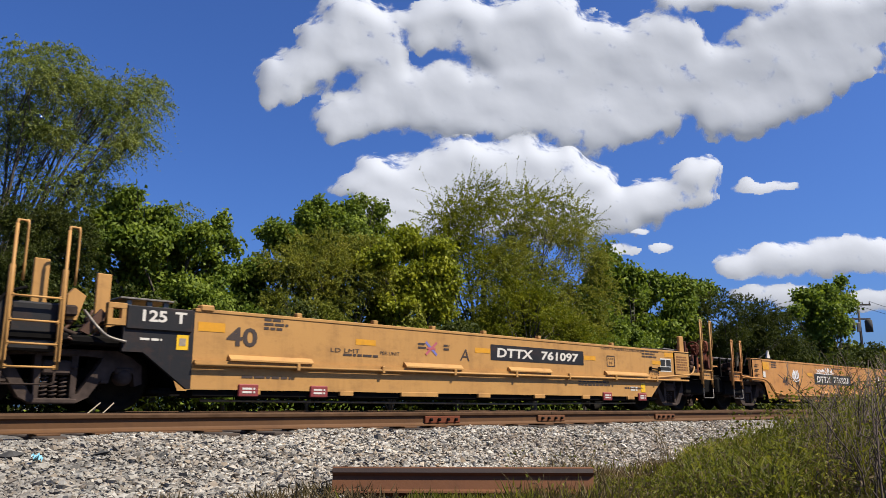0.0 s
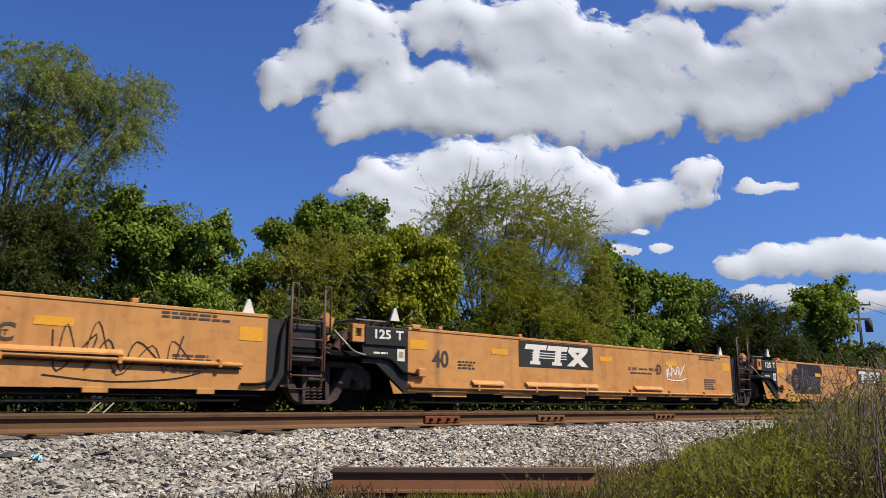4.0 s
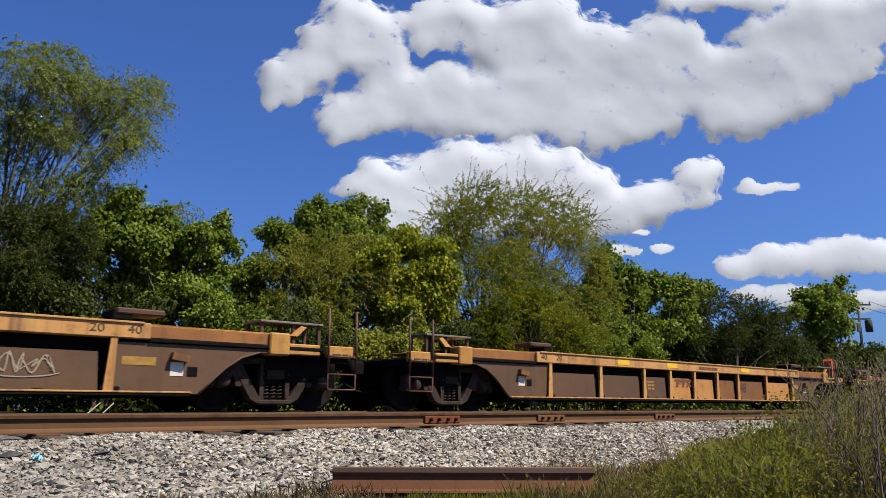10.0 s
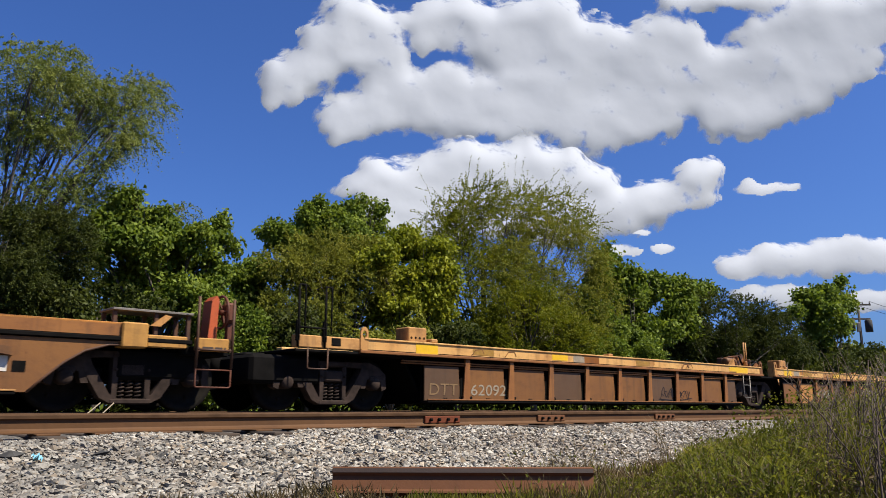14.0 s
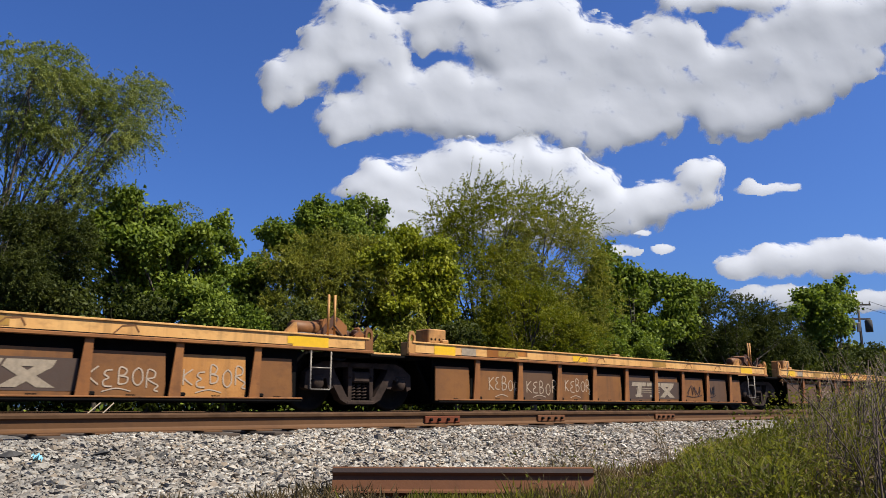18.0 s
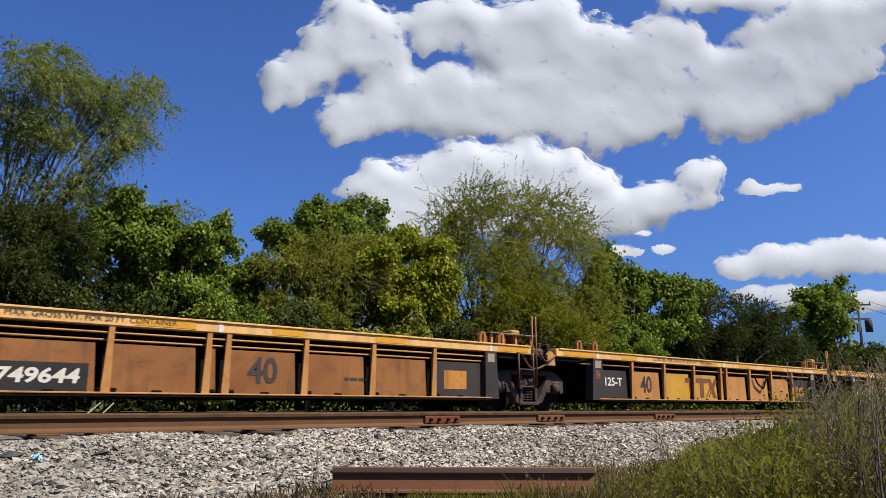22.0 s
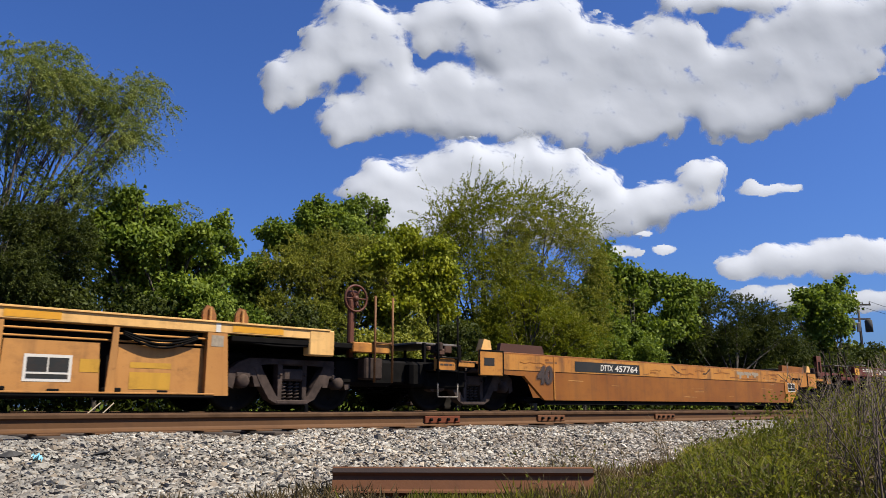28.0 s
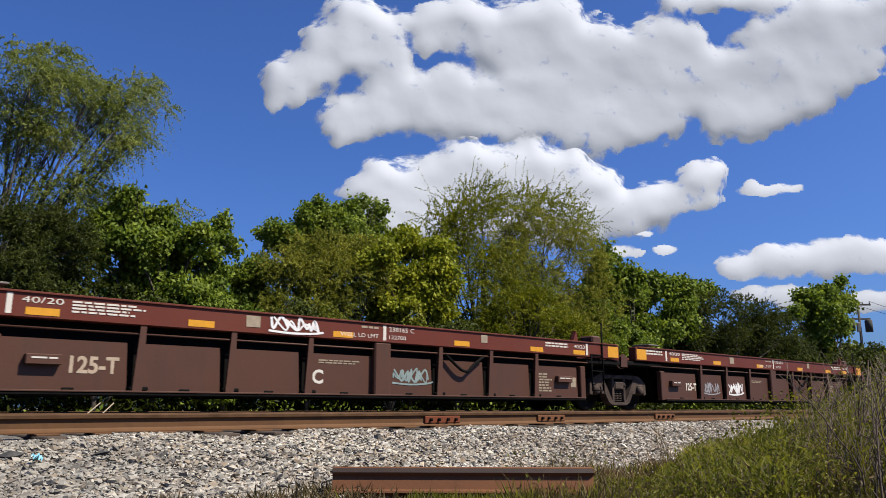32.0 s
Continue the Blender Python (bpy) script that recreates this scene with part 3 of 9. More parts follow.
def smooth_side(body, x0, x1, paint, zt=1.52, ridge=None, left_cut=0.0, right_cut=0.0, plates=(), tabs=True, pipe=True, zb=0.33, flat=0.68):
    """The plain painted side from x0 to x1; cuts are its raised lower corners, flat the level share of each."""
    poly = [(x0, zt), (x0, zb + (0.52 if left_cut else 0)), (x0 + left_cut * flat, zb + (0.50 if left_cut else 0)), (x0 + left_cut, zb),
            (x1 - right_cut, zb), (x1 - right_cut * flat, zb + (0.50 if right_cut else 0)), (x1, zb + (0.52 if right_cut else 0)), (x1, zt)]
    clean = [p for i, p in enumerate(poly) if i == 0 or p != poly[i - 1]]
    part("side_panel", Geo().prism(clean, NEAR, NEAR + 0.08), paint, body)
    part("top_rail", Geo().box(x0, x1, NEAR - 0.012, NEAR + 0.14, zt - 0.035, zt + 0.02, 0.008), paint, body)
    part("bottom_sill", Geo().box(x0 + left_cut + 0.05, x1 - right_cut - 0.05, NEAR + 0.05, NEAR + 0.25, zb - 0.10, zb - 0.004, 0.01), SOOT_SHADE, body)
    if tabs:
        part("train_pipe", Geo().tube([(x0 + left_cut + 0.3, NEAR + 0.30, zb - 0.16), ((x0 + x1) / 2, NEAR + 0.30, zb - 0.19), (x1 - right_cut - 0.3, NEAR + 0.30, zb - 0.15)], 0.022, 6), GALV, body)
        n = int((x1 - x0) / 1.7)
        rng = random.Random(int(x1 * 10))
        for i in range(n):
            x = x0 + left_cut + 0.8 + i * 1.7 + rng.uniform(-0.2, 0.2)
            if x < x1 - right_cut - 0.6:
                part("bracket_tab", Geo().box(x, x + rng.choice((0.28, 0.34, 0.9)), NEAR - 0.01, NEAR + 0.05, zb - 0.07, zb + 0.012, 0.006), paint, body)
    if ridge:
        za, zc = ridge
        xs = x0 + max(left_cut, 0.02)
        part("side_ledge", Geo().prism([(xs, za - 0.03), (x1 - max(right_cut * 0.3, 0.02), zc - 0.03), (x1 - max(right_cut * 0.3, 0.02), zc + 0.02), (xs, za + 0.02)], NEAR - 0.05, NEAR + 0.005), paint, body)
        if pipe:
            pts = [(xs, NEAR - 0.07, za - 0.05), (x1 - 0.2, NEAR - 0.07, zc - 0.05)]
            part("brake_pipe", Geo().tube(pts, 0.024, 6), paint, body)
            n = int((x1 - x0) / 1.6)
            for i in range(1, n):
                x = x0 + (x1 - x0) * i / n
                z = za + (zc - za) * i / n
                if x > xs:
                    part("pipe_clip", Geo().box(x, x + 0.06, NEAR - 0.10, NEAR, z - 0.10, z + 0.03, 0.008), paint, body)
        for xa, xb in plates:
            z = za + (zc - za) * (xa - x0) / (x1 - x0)
            g = Geo().prism_x([(NEAR + 0.003, z + 0.12), (NEAR - 0.02, z + 0.12), (NEAR - 0.10, z + 0.05), (NEAR - 0.10, z + 0.025), (NEAR + 0.003, z + 0.025)], xa, xb)
            part("splash_plate", g, paint, body)


def end_deck(body, x, way, paint, zt, s0, deck=0.95, posts=2.2, truck_at=None, small=False, reach=1.14, block=True):
    """Deck over an end truck; x is where the side ends, way the direction outwards."""
    def at(a, b):
        return tuple(sorted((x + way * a, x + way * b)))
    a, b = at(-0.3, reach + 0.61)
    part("end_sill", Geo().box(a, b, -0.45, 0.45, 0.70, 1.05, 0.03), SOOT_SHADE, body)
    a, b = at(reach - 0.04, reach + 0.61)
    part("end_beam", Geo().box(a, b, -1.35, 1.35, deck - 0.12, deck + 0.02, 0.015), SOOT_SHADE, body)
    a, b = at(reach - 0.02, reach + 0.54)
    part("step_box", Geo().box(a, b, NEAR, NEAR + 0.08, deck - 0.12, deck + 0.13, 0.012), paint, body)
    decal(body, bars(a + 0.1, b - 0.1, deck - 0.03, deck + 0.03, NEAR - 0.004, 1, random.Random(4), 0.0), DARKLET)
    a, b = at(0.05, reach)
    part("deck_plate", Geo().box(a, b, -1.43, 1.43, deck + 0.04, deck + 0.08, 0.01), SOOT_SHADE, body)
    a, b = at(0.1, reach - 0.06)
    part("deck_rail", Geo().box(a, b, NEAR + 0.02, NEAR + 0.1, deck - 0.03, deck + 0.08, 0.012), paint, body)
    a, b = at(reach, reach + 0.52)
    ladder(body, a, b, deck - 0.35, posts, paint if not small else SOOT_SHADE, (deck + 0.13, deck - 0.12), loop=not small)
    stirrup(body, a, b, deck - 0.62, deck - 0.1, GALV)
    a, b = at(0.0, 1.2)
    part("grating", Geo().box(a, b, -0.9, 0.9, zt - 0.02, zt + 0.02, 0.006), GALV, body, "steel grating walkway over the end")
    for u in (0.15, 0.65, 1.1):
        for yy in (NEAR + 0.4, 0.7):
            part("grating_post", Geo().box(x + way * u - 0.03, x + way * u + 0.03, yy, yy + 0.06, deck, zt), SOOT_SHADE, body)
    rng = random.Random(int(abs(x) * 7) + 2)
    for i in range(9):
        u, z = rng.uniform(0.1, 0.85), rng.uniform(deck, deck + 0.3)
        y = rng.uniform(-1.3, -0.8)
        w, h = rng.uniform(0.08, 0.25), rng.uniform(0.06, 0.18)
        part("brake_valve", Geo().box(*sorted((x + way * u, x + way * (u + w))), y, y + 0.15, z, z + h, 0.02), (STEEL, GUNK)[i % 2], body)
    part("brake_hose", Geo().tube(smooth_path([(x, -1.3, deck + 0.05), (x + way * 0.3, -1.35, deck - 0.12), (x + way * 0.7, -1.35, deck - 0.1), (x + way * 1.1, -1.3, deck)], 5), 0.018, 6), SOOT_SHADE, body)
    coupler(body, x + way * (reach + 0.56), way)
    if block:
        a, b = at(reach + 0.1, reach + 1.25)
        part("draft_gear_housing", Geo().box(a, b, -0.95, 0.95, 0.50, deck + 0.06, 0.04), SOOT_SHADE, body)
        part("cushion_unit", Geo().box(*at(reach - 0.5, reach + 0.6), NEAR + 0.25, 1.0, 0.42, deck - 0.1, 0.05), SOOT_SHADE, body)
    truck(body, x - way * 0.1 if truck_at is None else truck_at, s0)


def box_end(body, x0, x1, paint, zt=1.52):
    """Framed end panel with a lip round it."""
    part("end_frame", Geo().box(x0, x1, NEAR - 0.02, NEAR + 0.02, 0.93, zt - 0.02, 0.012), paint, body)
    g = Geo()
    g.box(x0 - 0.016, x0, NEAR - 0.03, NEAR + 0.01, 0.92, zt)
    g.box(x1, x1 + 0.016, NEAR - 0.03, NEAR + 0.01, 0.92, zt)
    g.box(x0, x1, NEAR - 0.03, NEAR + 0.01, zt - 0.02, zt - 0.004)
    part("frame_lip", g, SOOT_SHADE, body)


def data_panel(body, x, z, w=0.45, h=0.30, y=NEAR):
    decal(body, Geo().rect(x, x + w, z, z + h, y - 0.004), WHITE, "data_panel")
    for i in range(2):
        decal(body, Geo().rect(x + 0.02 + i * w / 2, x + w / 2 - 0.02 + i * w / 2, z + h * 0.42, z + h - 0.03, y - 0.008), PATCH, "data_panel")
    decal(body, Geo().rect(x + 0.02, x + w - 0.02, z + 0.03, z + h * 0.36, y - 0.008), PATCH, "data_panel")


def tape(body, x, z, w=0.42, h=0.11, material=None, y=NEAR):
    decal(body, Geo().rect(x, x + w, z, z + h, y - 0.005), material or DULLYEL, "reflective_tape")


def number_patch(body, x0, x1, z0, z1, first, second, y=NEAR, material=WHITE, patch=None, split=0.42, lean=0.12):
    if patch:
        decal(body, Geo().rect(x0, x1, z0, z1, y - 0.005), patch, "number_patch")
    h = z1 - z0
    w = x1 - x0
    decal(body, letters(first, x0 + w * 0.06, x0 + w * split, z0 + h * 0.2, z1 - h * 0.2, y - 0.009, lean, 0.03), material)
    decal(body, letters(second, x0 + w * (split + 0.09), x1 - w * 0.07, z0 + h * 0.2, z1 - h * 0.2, y - 0.009, lean, 0.03), material)


def slab_emblem(body, x0, x1, z0, z1, ground, ink, y=NEAR):
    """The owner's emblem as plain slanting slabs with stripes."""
    if ground:
        decal(body, Geo().rect(x0, x1, z0, z1, y - 0.005), ground, "emblem_ground")
    h, w = z1 - z0, x1 - x0
    g = Geo()
    for i in range(3):
        a = x0 + w * (0.07 + 0.285 * i)
        b = a + w * 0.27
        top = z1 - h * 0.11
        g.flat([(a, top - h * 0.2), (b, top - h * 0.2), (b + w * 0.02, top), (a + w * 0.02, top)], y - 0.009)
        if i < 2:
            m = (a + b) / 2
            g.flat([(m - w * 0.045, z0 + h * 0.11), (m + w * 0.035, z0 + h * 0.11), (m + w * 0.06, top - h * 0.2), (m - w * 0.02, top - h * 0.2)], y - 0.009)
            g.rect(m - w * 0.07, m + w * 0.06, z0 + h * 0.11, z0 + h * 0.24, y - 0.0095)
        else:
            g.flat([(a - w * 0.02, z0 + h * 0.11), (a + w * 0.08, z0 + h * 0.11), (b, top - h * 0.2), (b - w * 0.1, top - h * 0.2)], y - 0.009)
            g.flat([(b - w * 0.08, z0 + h * 0.11), (b + w * 0.02, z0 + h * 0.11), (a + w * 0.1, top - h * 0.2), (a, top - h * 0.2)], y - 0.0094)
    for k in (0.36, 0.46, 0.56):
        g.rect(x0 + w * 0.16, x0 + w * 0.62, z0 + h * k, z0 + h * (k + 0.035), y - 0.0098)
    decal(body, g, ink, "emblem")


def bar_emblem(body, x0, x1, z0, z1, ink, y):
    """The owner's newer emblem: a long bar on two stems and a crossed pair of slabs."""
    w, h = x1 - x0, z1 - z0
    g = Geo()
    g.rect(x0, x0 + w * 0.70, z1 - h * 0.24, z1, y - 0.005)
    for u in (0.13, 0.45):
        g.rect(x0 + w * u, x0 + w * (u + 0.12), z0, z1 - h * 0.24, y - 0.005)
    g.flat([(x0 + w * 0.86, z0), (x0 + w * 0.98, z0), (x0 + w * 0.80, z1), (x0 + w * 0.70, z1 - h * 0.02)], y - 0.0056)
    for u in (0.64, 0.72):
        g.stroke([(x0 + w * u, z0 + h * 0.02), (x0 + w * (u + 0.14), z0 + h * 0.5)], w * 0.03, y - 0.005)
    g.stroke([(x0 + w * 0.86, z0 + h * 0.55), (x0 + w * 0.98, z1 - h * 0.04)], w * 0.08, y - 0.0062)
    decal(body, g, ink, "emblem")


HAND = {"K": ((0.1, 1, 0.1, 0), (0.9, 1, 0.12, 0.5, 0.95, 0)), "E": ((0.85, 0.95, 0.3, 0.9, 0.15, 0.7, 0.55, 0.52, 0.1, 0.35, 0.2, 0.08, 0.9, 0.05),), "B": ((0.15, 0, 0.15, 1, 0.75, 0.9, 0.6, 0.58, 0.18, 0.52, 0.85, 0.42, 0.75, 0.08, 0.15, 0.0),),
        "O": ((0.5, 1, 0.12, 0.7, 0.18, 0.2, 0.55, 0.02, 0.88, 0.3, 0.82, 0.8, 0.5, 1),), "R": ((0.12, 0, 0.15, 1, 0.75, 0.92, 0.7, 0.6, 0.2, 0.5, 0.6, 0.3, 1.05, 0.12, 0.75, -0.12, 1.1, -0.2),)}


def hand_tag(text, x0, x1, z0, z1, y, w, rng):
    """A hasty sprayed word, letter by letter, with a stroke under it."""
    g = Geo()
    step = (x1 - x0) / len(text)
    for i, ch in enumerate(text):
        a, k, up = x0 + step * i, step * rng.uniform(0.72, 0.92), rng.uniform(-0.05, 0.05)
        h = (z1 - z0) * rng.uniform(0.78, 1.0)
        for n, line in enumerate(HAND[ch]):
            pts = [(a + k * line[q], z0 + up + h * line[q + 1]) for q in range(0, len(line), 2)]
            g.stroke([(p.x, p.y) for p in smooth_path(pts, 4)], w, y - 0.0004 * n - 0.0008 * (i % 2))
    sweep = smooth_path([(x0 + step, z0 - 0.10), (x0 + step * 2, z0 - 0.05), (x0 + step * 3, z0 - 0.09)], 4)
    g.stroke([(p.x, p.y) for p in sweep], w * 0.8, y)
    return g


# -- ribbed cars
def ribbed(body, chord, panel, ribs, zc, zp, chord_paint, rib_paint, bays, recess=0.20, rib_w=0.10, rods=(), posts=(), flange=False):
    """A side of ribs and set-back panels under a deep top chord. bays: one material for each bay, in order."""
    c0, c1 = chord
    p0, p1 = panel
    z0, z1 = zc
    b0, b1 = zp
    part("top_chord", Geo().box(c0, c1, NEAR, NEAR + 0.22, z0, z1, 0.012), chord_paint, body)
    part("chord_lip", Geo().box(c0 + 0.1, c1 - 0.1, NEAR - 0.025, NEAR + 0.05, z1 - 0.018, z1 + 0.012, 0.005), chord_paint, body)
    if flange:
        part("chord_flange", Geo().box(c0, c1, NEAR - 0.035, NEAR + 0.06, z0 - 0.012, z0 + 0.04, 0.008), rib_paint, body)
        # dark strip painted above the flange for its gap and shadow
        part("seam_shade", Geo().rect(c0 + 0.02, c1 - 0.02, z0 + 0.045, z0 + 0.058, NEAR - 0.004), SOOT_SHADE, body)
    part("far_chord", Geo().box(c0, c1, 1.23, 1.45, z0, z1, 0.012), chord_paint, body)
    part("bottom_sill", Geo().box(p0, p1, NEAR + 0.0, NEAR + 0.24, b0 - 0.05, b0, 0.025), SOOT_SHADE, body)
    part("sill_flange", Geo().box(p0, p1, NEAR - 0.01, NEAR + 0.02, b0, b0 + 0.025, 0.005), rib_paint, body)
    edges = [p0] + list(ribs) + [p1]
    for i in range(len(edges) - 1):
        a, b = edges[i] + (0.01 if i else 0), edges[i + 1] - (0.01 if i < len(edges) - 2 else 0)
        cut = 0.05 if i else 0.0
        part("side_panel", Geo().prism([(a + cut, b0), (b - 0.13, b0), (b - 0.17, b1 + 0.03), (a + cut * 1.4, b1 + 0.03)], NEAR + recess, NEAR + recess + 0.03), bays[i % len(bays)], body)
    # black sheet added behind the panels as the shade in the gap
    part("gap_shade", Geo().box(p0, p1, NEAR + recess + 0.10, NEAR + recess + 0.13, b0, z0 + 0.02, 0.004), SOOT_SHADE, body)
    for x in ribs:
        g = Geo()
        g.prism([(x - rib_w * 1.0, b0 + 0.005), (x + rib_w * 0.42, b0 + 0.005), (x + rib_w * 0.46, z0), (x - rib_w * 0.40, z0)], NEAR + 0.015, NEAR + 0.045)
        g.prism_x([(NEAR + 0.04, b0 + 0.005), (NEAR + recess + 0.005, b0 + 0.005), (NEAR + recess + 0.005, z0), (NEAR + 0.04, z0)], x - 0.02, x + 0.02)
        part("rib", g, rib_paint, body)
        part("rib_foot", Geo().box(x - 0.13, x + 0.14, NEAR + 0.03, NEAR + 0.1, b0 + 0.025, b0 + 0.085, 0.015), SOOT_SHADE, body)
    for xa, xb in posts:
        part("post", Geo().box(xa, xb, NEAR + 0.005, NEAR + recess + 0.01, b0 - 0.02, z0, 0.025), rib_paint, body)
    for z, y in rods:
        part("brake_rod", Geo().tube([(p0 - 0.6, NEAR + y, z), (p1 + 0.2, NEAR + y, z - 0.01)], 0.016, 6), rib_paint, body)
    for i in range(len(edges) - 1):
        m = (edges[i] + edges[i + 1]) / 2
        part("cross_member", Geo().box(m - 0.08, m + 0.08, NEAR + 0.1, 1.4, b0 - 0.06, b0 + 0.06, 0.01), SOOT_SHADE, body)
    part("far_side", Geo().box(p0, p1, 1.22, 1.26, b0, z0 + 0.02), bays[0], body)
    part("end_bulkhead", Geo().prism([(p0 - 0.35, z0), (p0 - 0.30, z0), (p0 + 0.25, b0), (p0 + 0.20, b0)], -1.05, 1.15), SOOT_SHADE, body)
    part("end_bulkhead", Geo().prism([(p1 + 0.35, z0), (p1 + 0.30, z0), (p1 - 0.25, b0), (p1 - 0.20, b0)], -1.05, 1.15), SOOT_SHADE, body)


def joint_clutter(body, x, z, seed, paint):
    """Valves, brackets, levers and hoses heaped on the deck over a joint."""
    rng = random.Random(seed)
    for i in range(7):
        a, y = x + rng.uniform(-0.55, 0.45), rng.uniform(NEAR + 0.05, -0.6)
        w, h = rng.uniform(0.07, 0.20), rng.uniform(0.08, 0.30)
        part("valve", Geo().box(a, a + w, y, y + rng.uniform(0.08, 0.2), z, z + h, 0.025), (GUNK, STEEL, paint)[i % 3], body)
    for i in range(5):
        a, y = x + rng.uniform(-0.6, 0.1), rng.uniform(NEAR + 0.02, NEAR + 0.35)
        top = z + rng.uniform(-0.1, 0.3)
        h = Geo().tube(smooth_path([(a, y, top), (a + 0.2, y - 0.03, top - rng.uniform(0.15, 0.4)), (a + 0.5, y, top - rng.uniform(0.1, 0.3)), (a + rng.uniform(0.6, 0.95), y, top + rng.uniform(-0.15, 0.1))], 5), rng.choice((0.016, 0.022, 0.03)), 6)
        part("hose", h, (SOOT_SHADE, GUNK)[i % 2], body)
    lever = [(x - 0.35, z + 0.02), (x - 0.22, z), (x + 0.10, z + 0.30), (x + 0.02, z + 0.38)]
    part("lever", Geo().prism(lever, NEAR + 0.30, NEAR + 0.36), GUNK, body)
    part("lug_plate", Geo().prism([(x + 0.25, z - 0.22), (x + 0.52, z - 0.22), (x + 0.50, z + 0.02), (x + 0.38, z + 0.10), (x + 0.27, z + 0.02)], NEAR + 0.02, NEAR + 0.09), paint, body)


def eye_plate(body, x, z0, z1, material, y=NEAR - 0.01, w=0.17):
    """Upright plate with a round top and an oval hole."""
    h, n = z1 - z0, 20
    zc = z0 + h * 0.70
    vs = []
    for yy in (y, y + 0.04):
        for k in range(n):
            c, q = math.cos(math.tau * k / n), math.sin(math.tau * k / n)
            vs.append((x + c * w * 0.26, yy, zc + q * h * 0.15))
        for k in range(n):
            c, q = math.cos(math.tau * k / n), math.sin(math.tau * k / n)
            reach = min(w * 0.5 / max(abs(c), 1e-6), (zc - z0) / max(-q, 1e-6)) if q < 0 else 1 / math.hypot(c / (w * 0.5), q / (z1 - zc))
            vs.append((x + c * reach, yy, zc + q * reach))
    fs = []
    for k in range(n):
        m = (k + 1) % n
        fs += [(k, m, n + m, n + k), (2 * n + m, 2 * n + k, 3 * n + k, 3 * n + m), (n + k, n + m, 3 * n + m, 3 * n + k), (m, k, 2 * n + k, 2 * n + m)]
    g = Geo().add(vs, fs)
    part("lifting_eye", g, material, body, "upright plate with an oval hole")


def hole_box(body, x, z, material, w=0.46, h=0.28, y=NEAR + 0.08):
    """Pedestal box with a row of round holes along its foot."""
    p = part("pedestal", Geo().box(x, x + w, y, y + 0.4, z, z + h, 0.02), material, body)
    for i in range(4):
        cx = x + w * (0.16 + 0.225 * i)
        g = Geo().flat([(cx + math.cos(k * math.tau / 10) * 0.025, z + 0.08 + math.sin(k * math.tau / 10) * 0.025) for k in range(10)], y - 0.003)
        part("hole", g, SOOT_SHADE, p)


def slope_fill(body, poly, material, label=""):
    part("end_gusset", Geo().prism(poly, NEAR + 0.065, NEAR + 0.13), material, body, label)


# articulated cars with smooth tan sides
def smooth_joint_unit(s0, L, paint, label, ridge=None, plates=(), pipe=True, notice=True, tall=2.05):
    b = car("well_car", s0, label)
    joint_left(b, paint, s0, notice)
    smooth_side(b, 1.78, L - 1.16, paint, ridge=ridge, plates=plates, pipe=pipe)
    well_inside(b, 1.3, L - 1.0, 1.50, paint)
    joint_right(b, L, paint, tall, None if tall > 2.4 else GUNK)
    lug_row(b, [2.6 + 2.3 * i for i in range(5)], 1.54, paint)
    tape(b, 1.82, 1.14, 0.44, 0.18, REFLECT)
    return b


# the unit ahead, of which the tail shows at the start
u = smooth_joint_unit(3.15 - 15.1, 15.1, TAN, "tan well car unit with grab posts at its end", ridge=(0.74, 0.8), tall=2.45)

# tan car with a black number patch
a = car("well_car", 3.15, "smooth tan well car with a black number patch and side ledge")
joint_left(a, TAN, 3.15, "yellow")
smooth_side(a, 1.78, 15.85, TAN, ridge=(0.74, 0.82), right_cut=1.9, plates=((2.35, 3.85), (5.85, 7.3), (8.65, 10.0), (12.0, 13.75)))
well_inside(a, 1.3, 14.6, 1.50, TAN)
box_end(a, 15.1, 15.82, TAN)
end_deck(a, 15.83, 1, TAN, 1.52, 3.15, truck_at=15.35, reach=0.66, posts=2.42)
brake_wheel(a, 17.30, NEAR + 0.70, 1.72, JOINTRUST, 0.22, endwise=True)
for x, top in ((16.98, 1.95), (17.06, 1.75), (16.62, 1.80)):
    part("brake_post", Geo().box(x, x + 0.06, NEAR + 0.75, NEAR + 0.83, 0.95, top, 0.012), REDOX, a)
part("brake_lever", Geo().prism([(16.70, 1.06), (16.84, 1.06), (17.04, 1.50), (16.94, 1.56)], NEAR + 0.5, NEAR + 0.58), REDOX, a, "rusty red brake lever")
decal(a, bars(15.18, 15.76, 1.02, 1.42, NEAR - 0.024, 6, random.Random(8), 0.25), PANEL_RUST)
part("bent_pipe", Geo().tube(smooth_path([(13.9, NEAR - 0.06, 0.80), (15.3, NEAR - 0.06, 0.90), (15.75, NEAR - 0.06, 0.93), (15.95, NEAR - 0.05, 1.02), (16.05, NEAR - 0.03, 1.16)], 5), 0.024, 6), TAN, a)
for x, z, w in ((15.25, 1.56, 0.5), (15.0, 1.60, 0.8)):
    part("walkway_plate", Geo().box(x, x + w, NEAR + 0.25, NEAR + 0.8, z, z + 0.025, 0.006), GALV, a)
part("guide_post", Geo().box(15.62, 15.84, NEAR + 0.12, NEAR + 0.2, 1.52, 1.98, 0.015), TAN, a)
lug_row(a, (3.6, 5.2, 6.6, 8.0, 9.7, 12.4), 1.54, TAN)
decal(a, letters("40", 2.31, 2.84, 1.00, 1.30, NEAR - 0.006, bold=0.025), DARKLET)
tape(a, 1.84, 1.20, 0.44, 0.14, REFLECT)
for x in (4.76, 7.7, 11.24, 14.05):
    tape(a, x, 1.15, 0.44, 0.10, REFLECT)
tape(a, 14.64, 1.36, 0.42, 0.15, REFLECT)
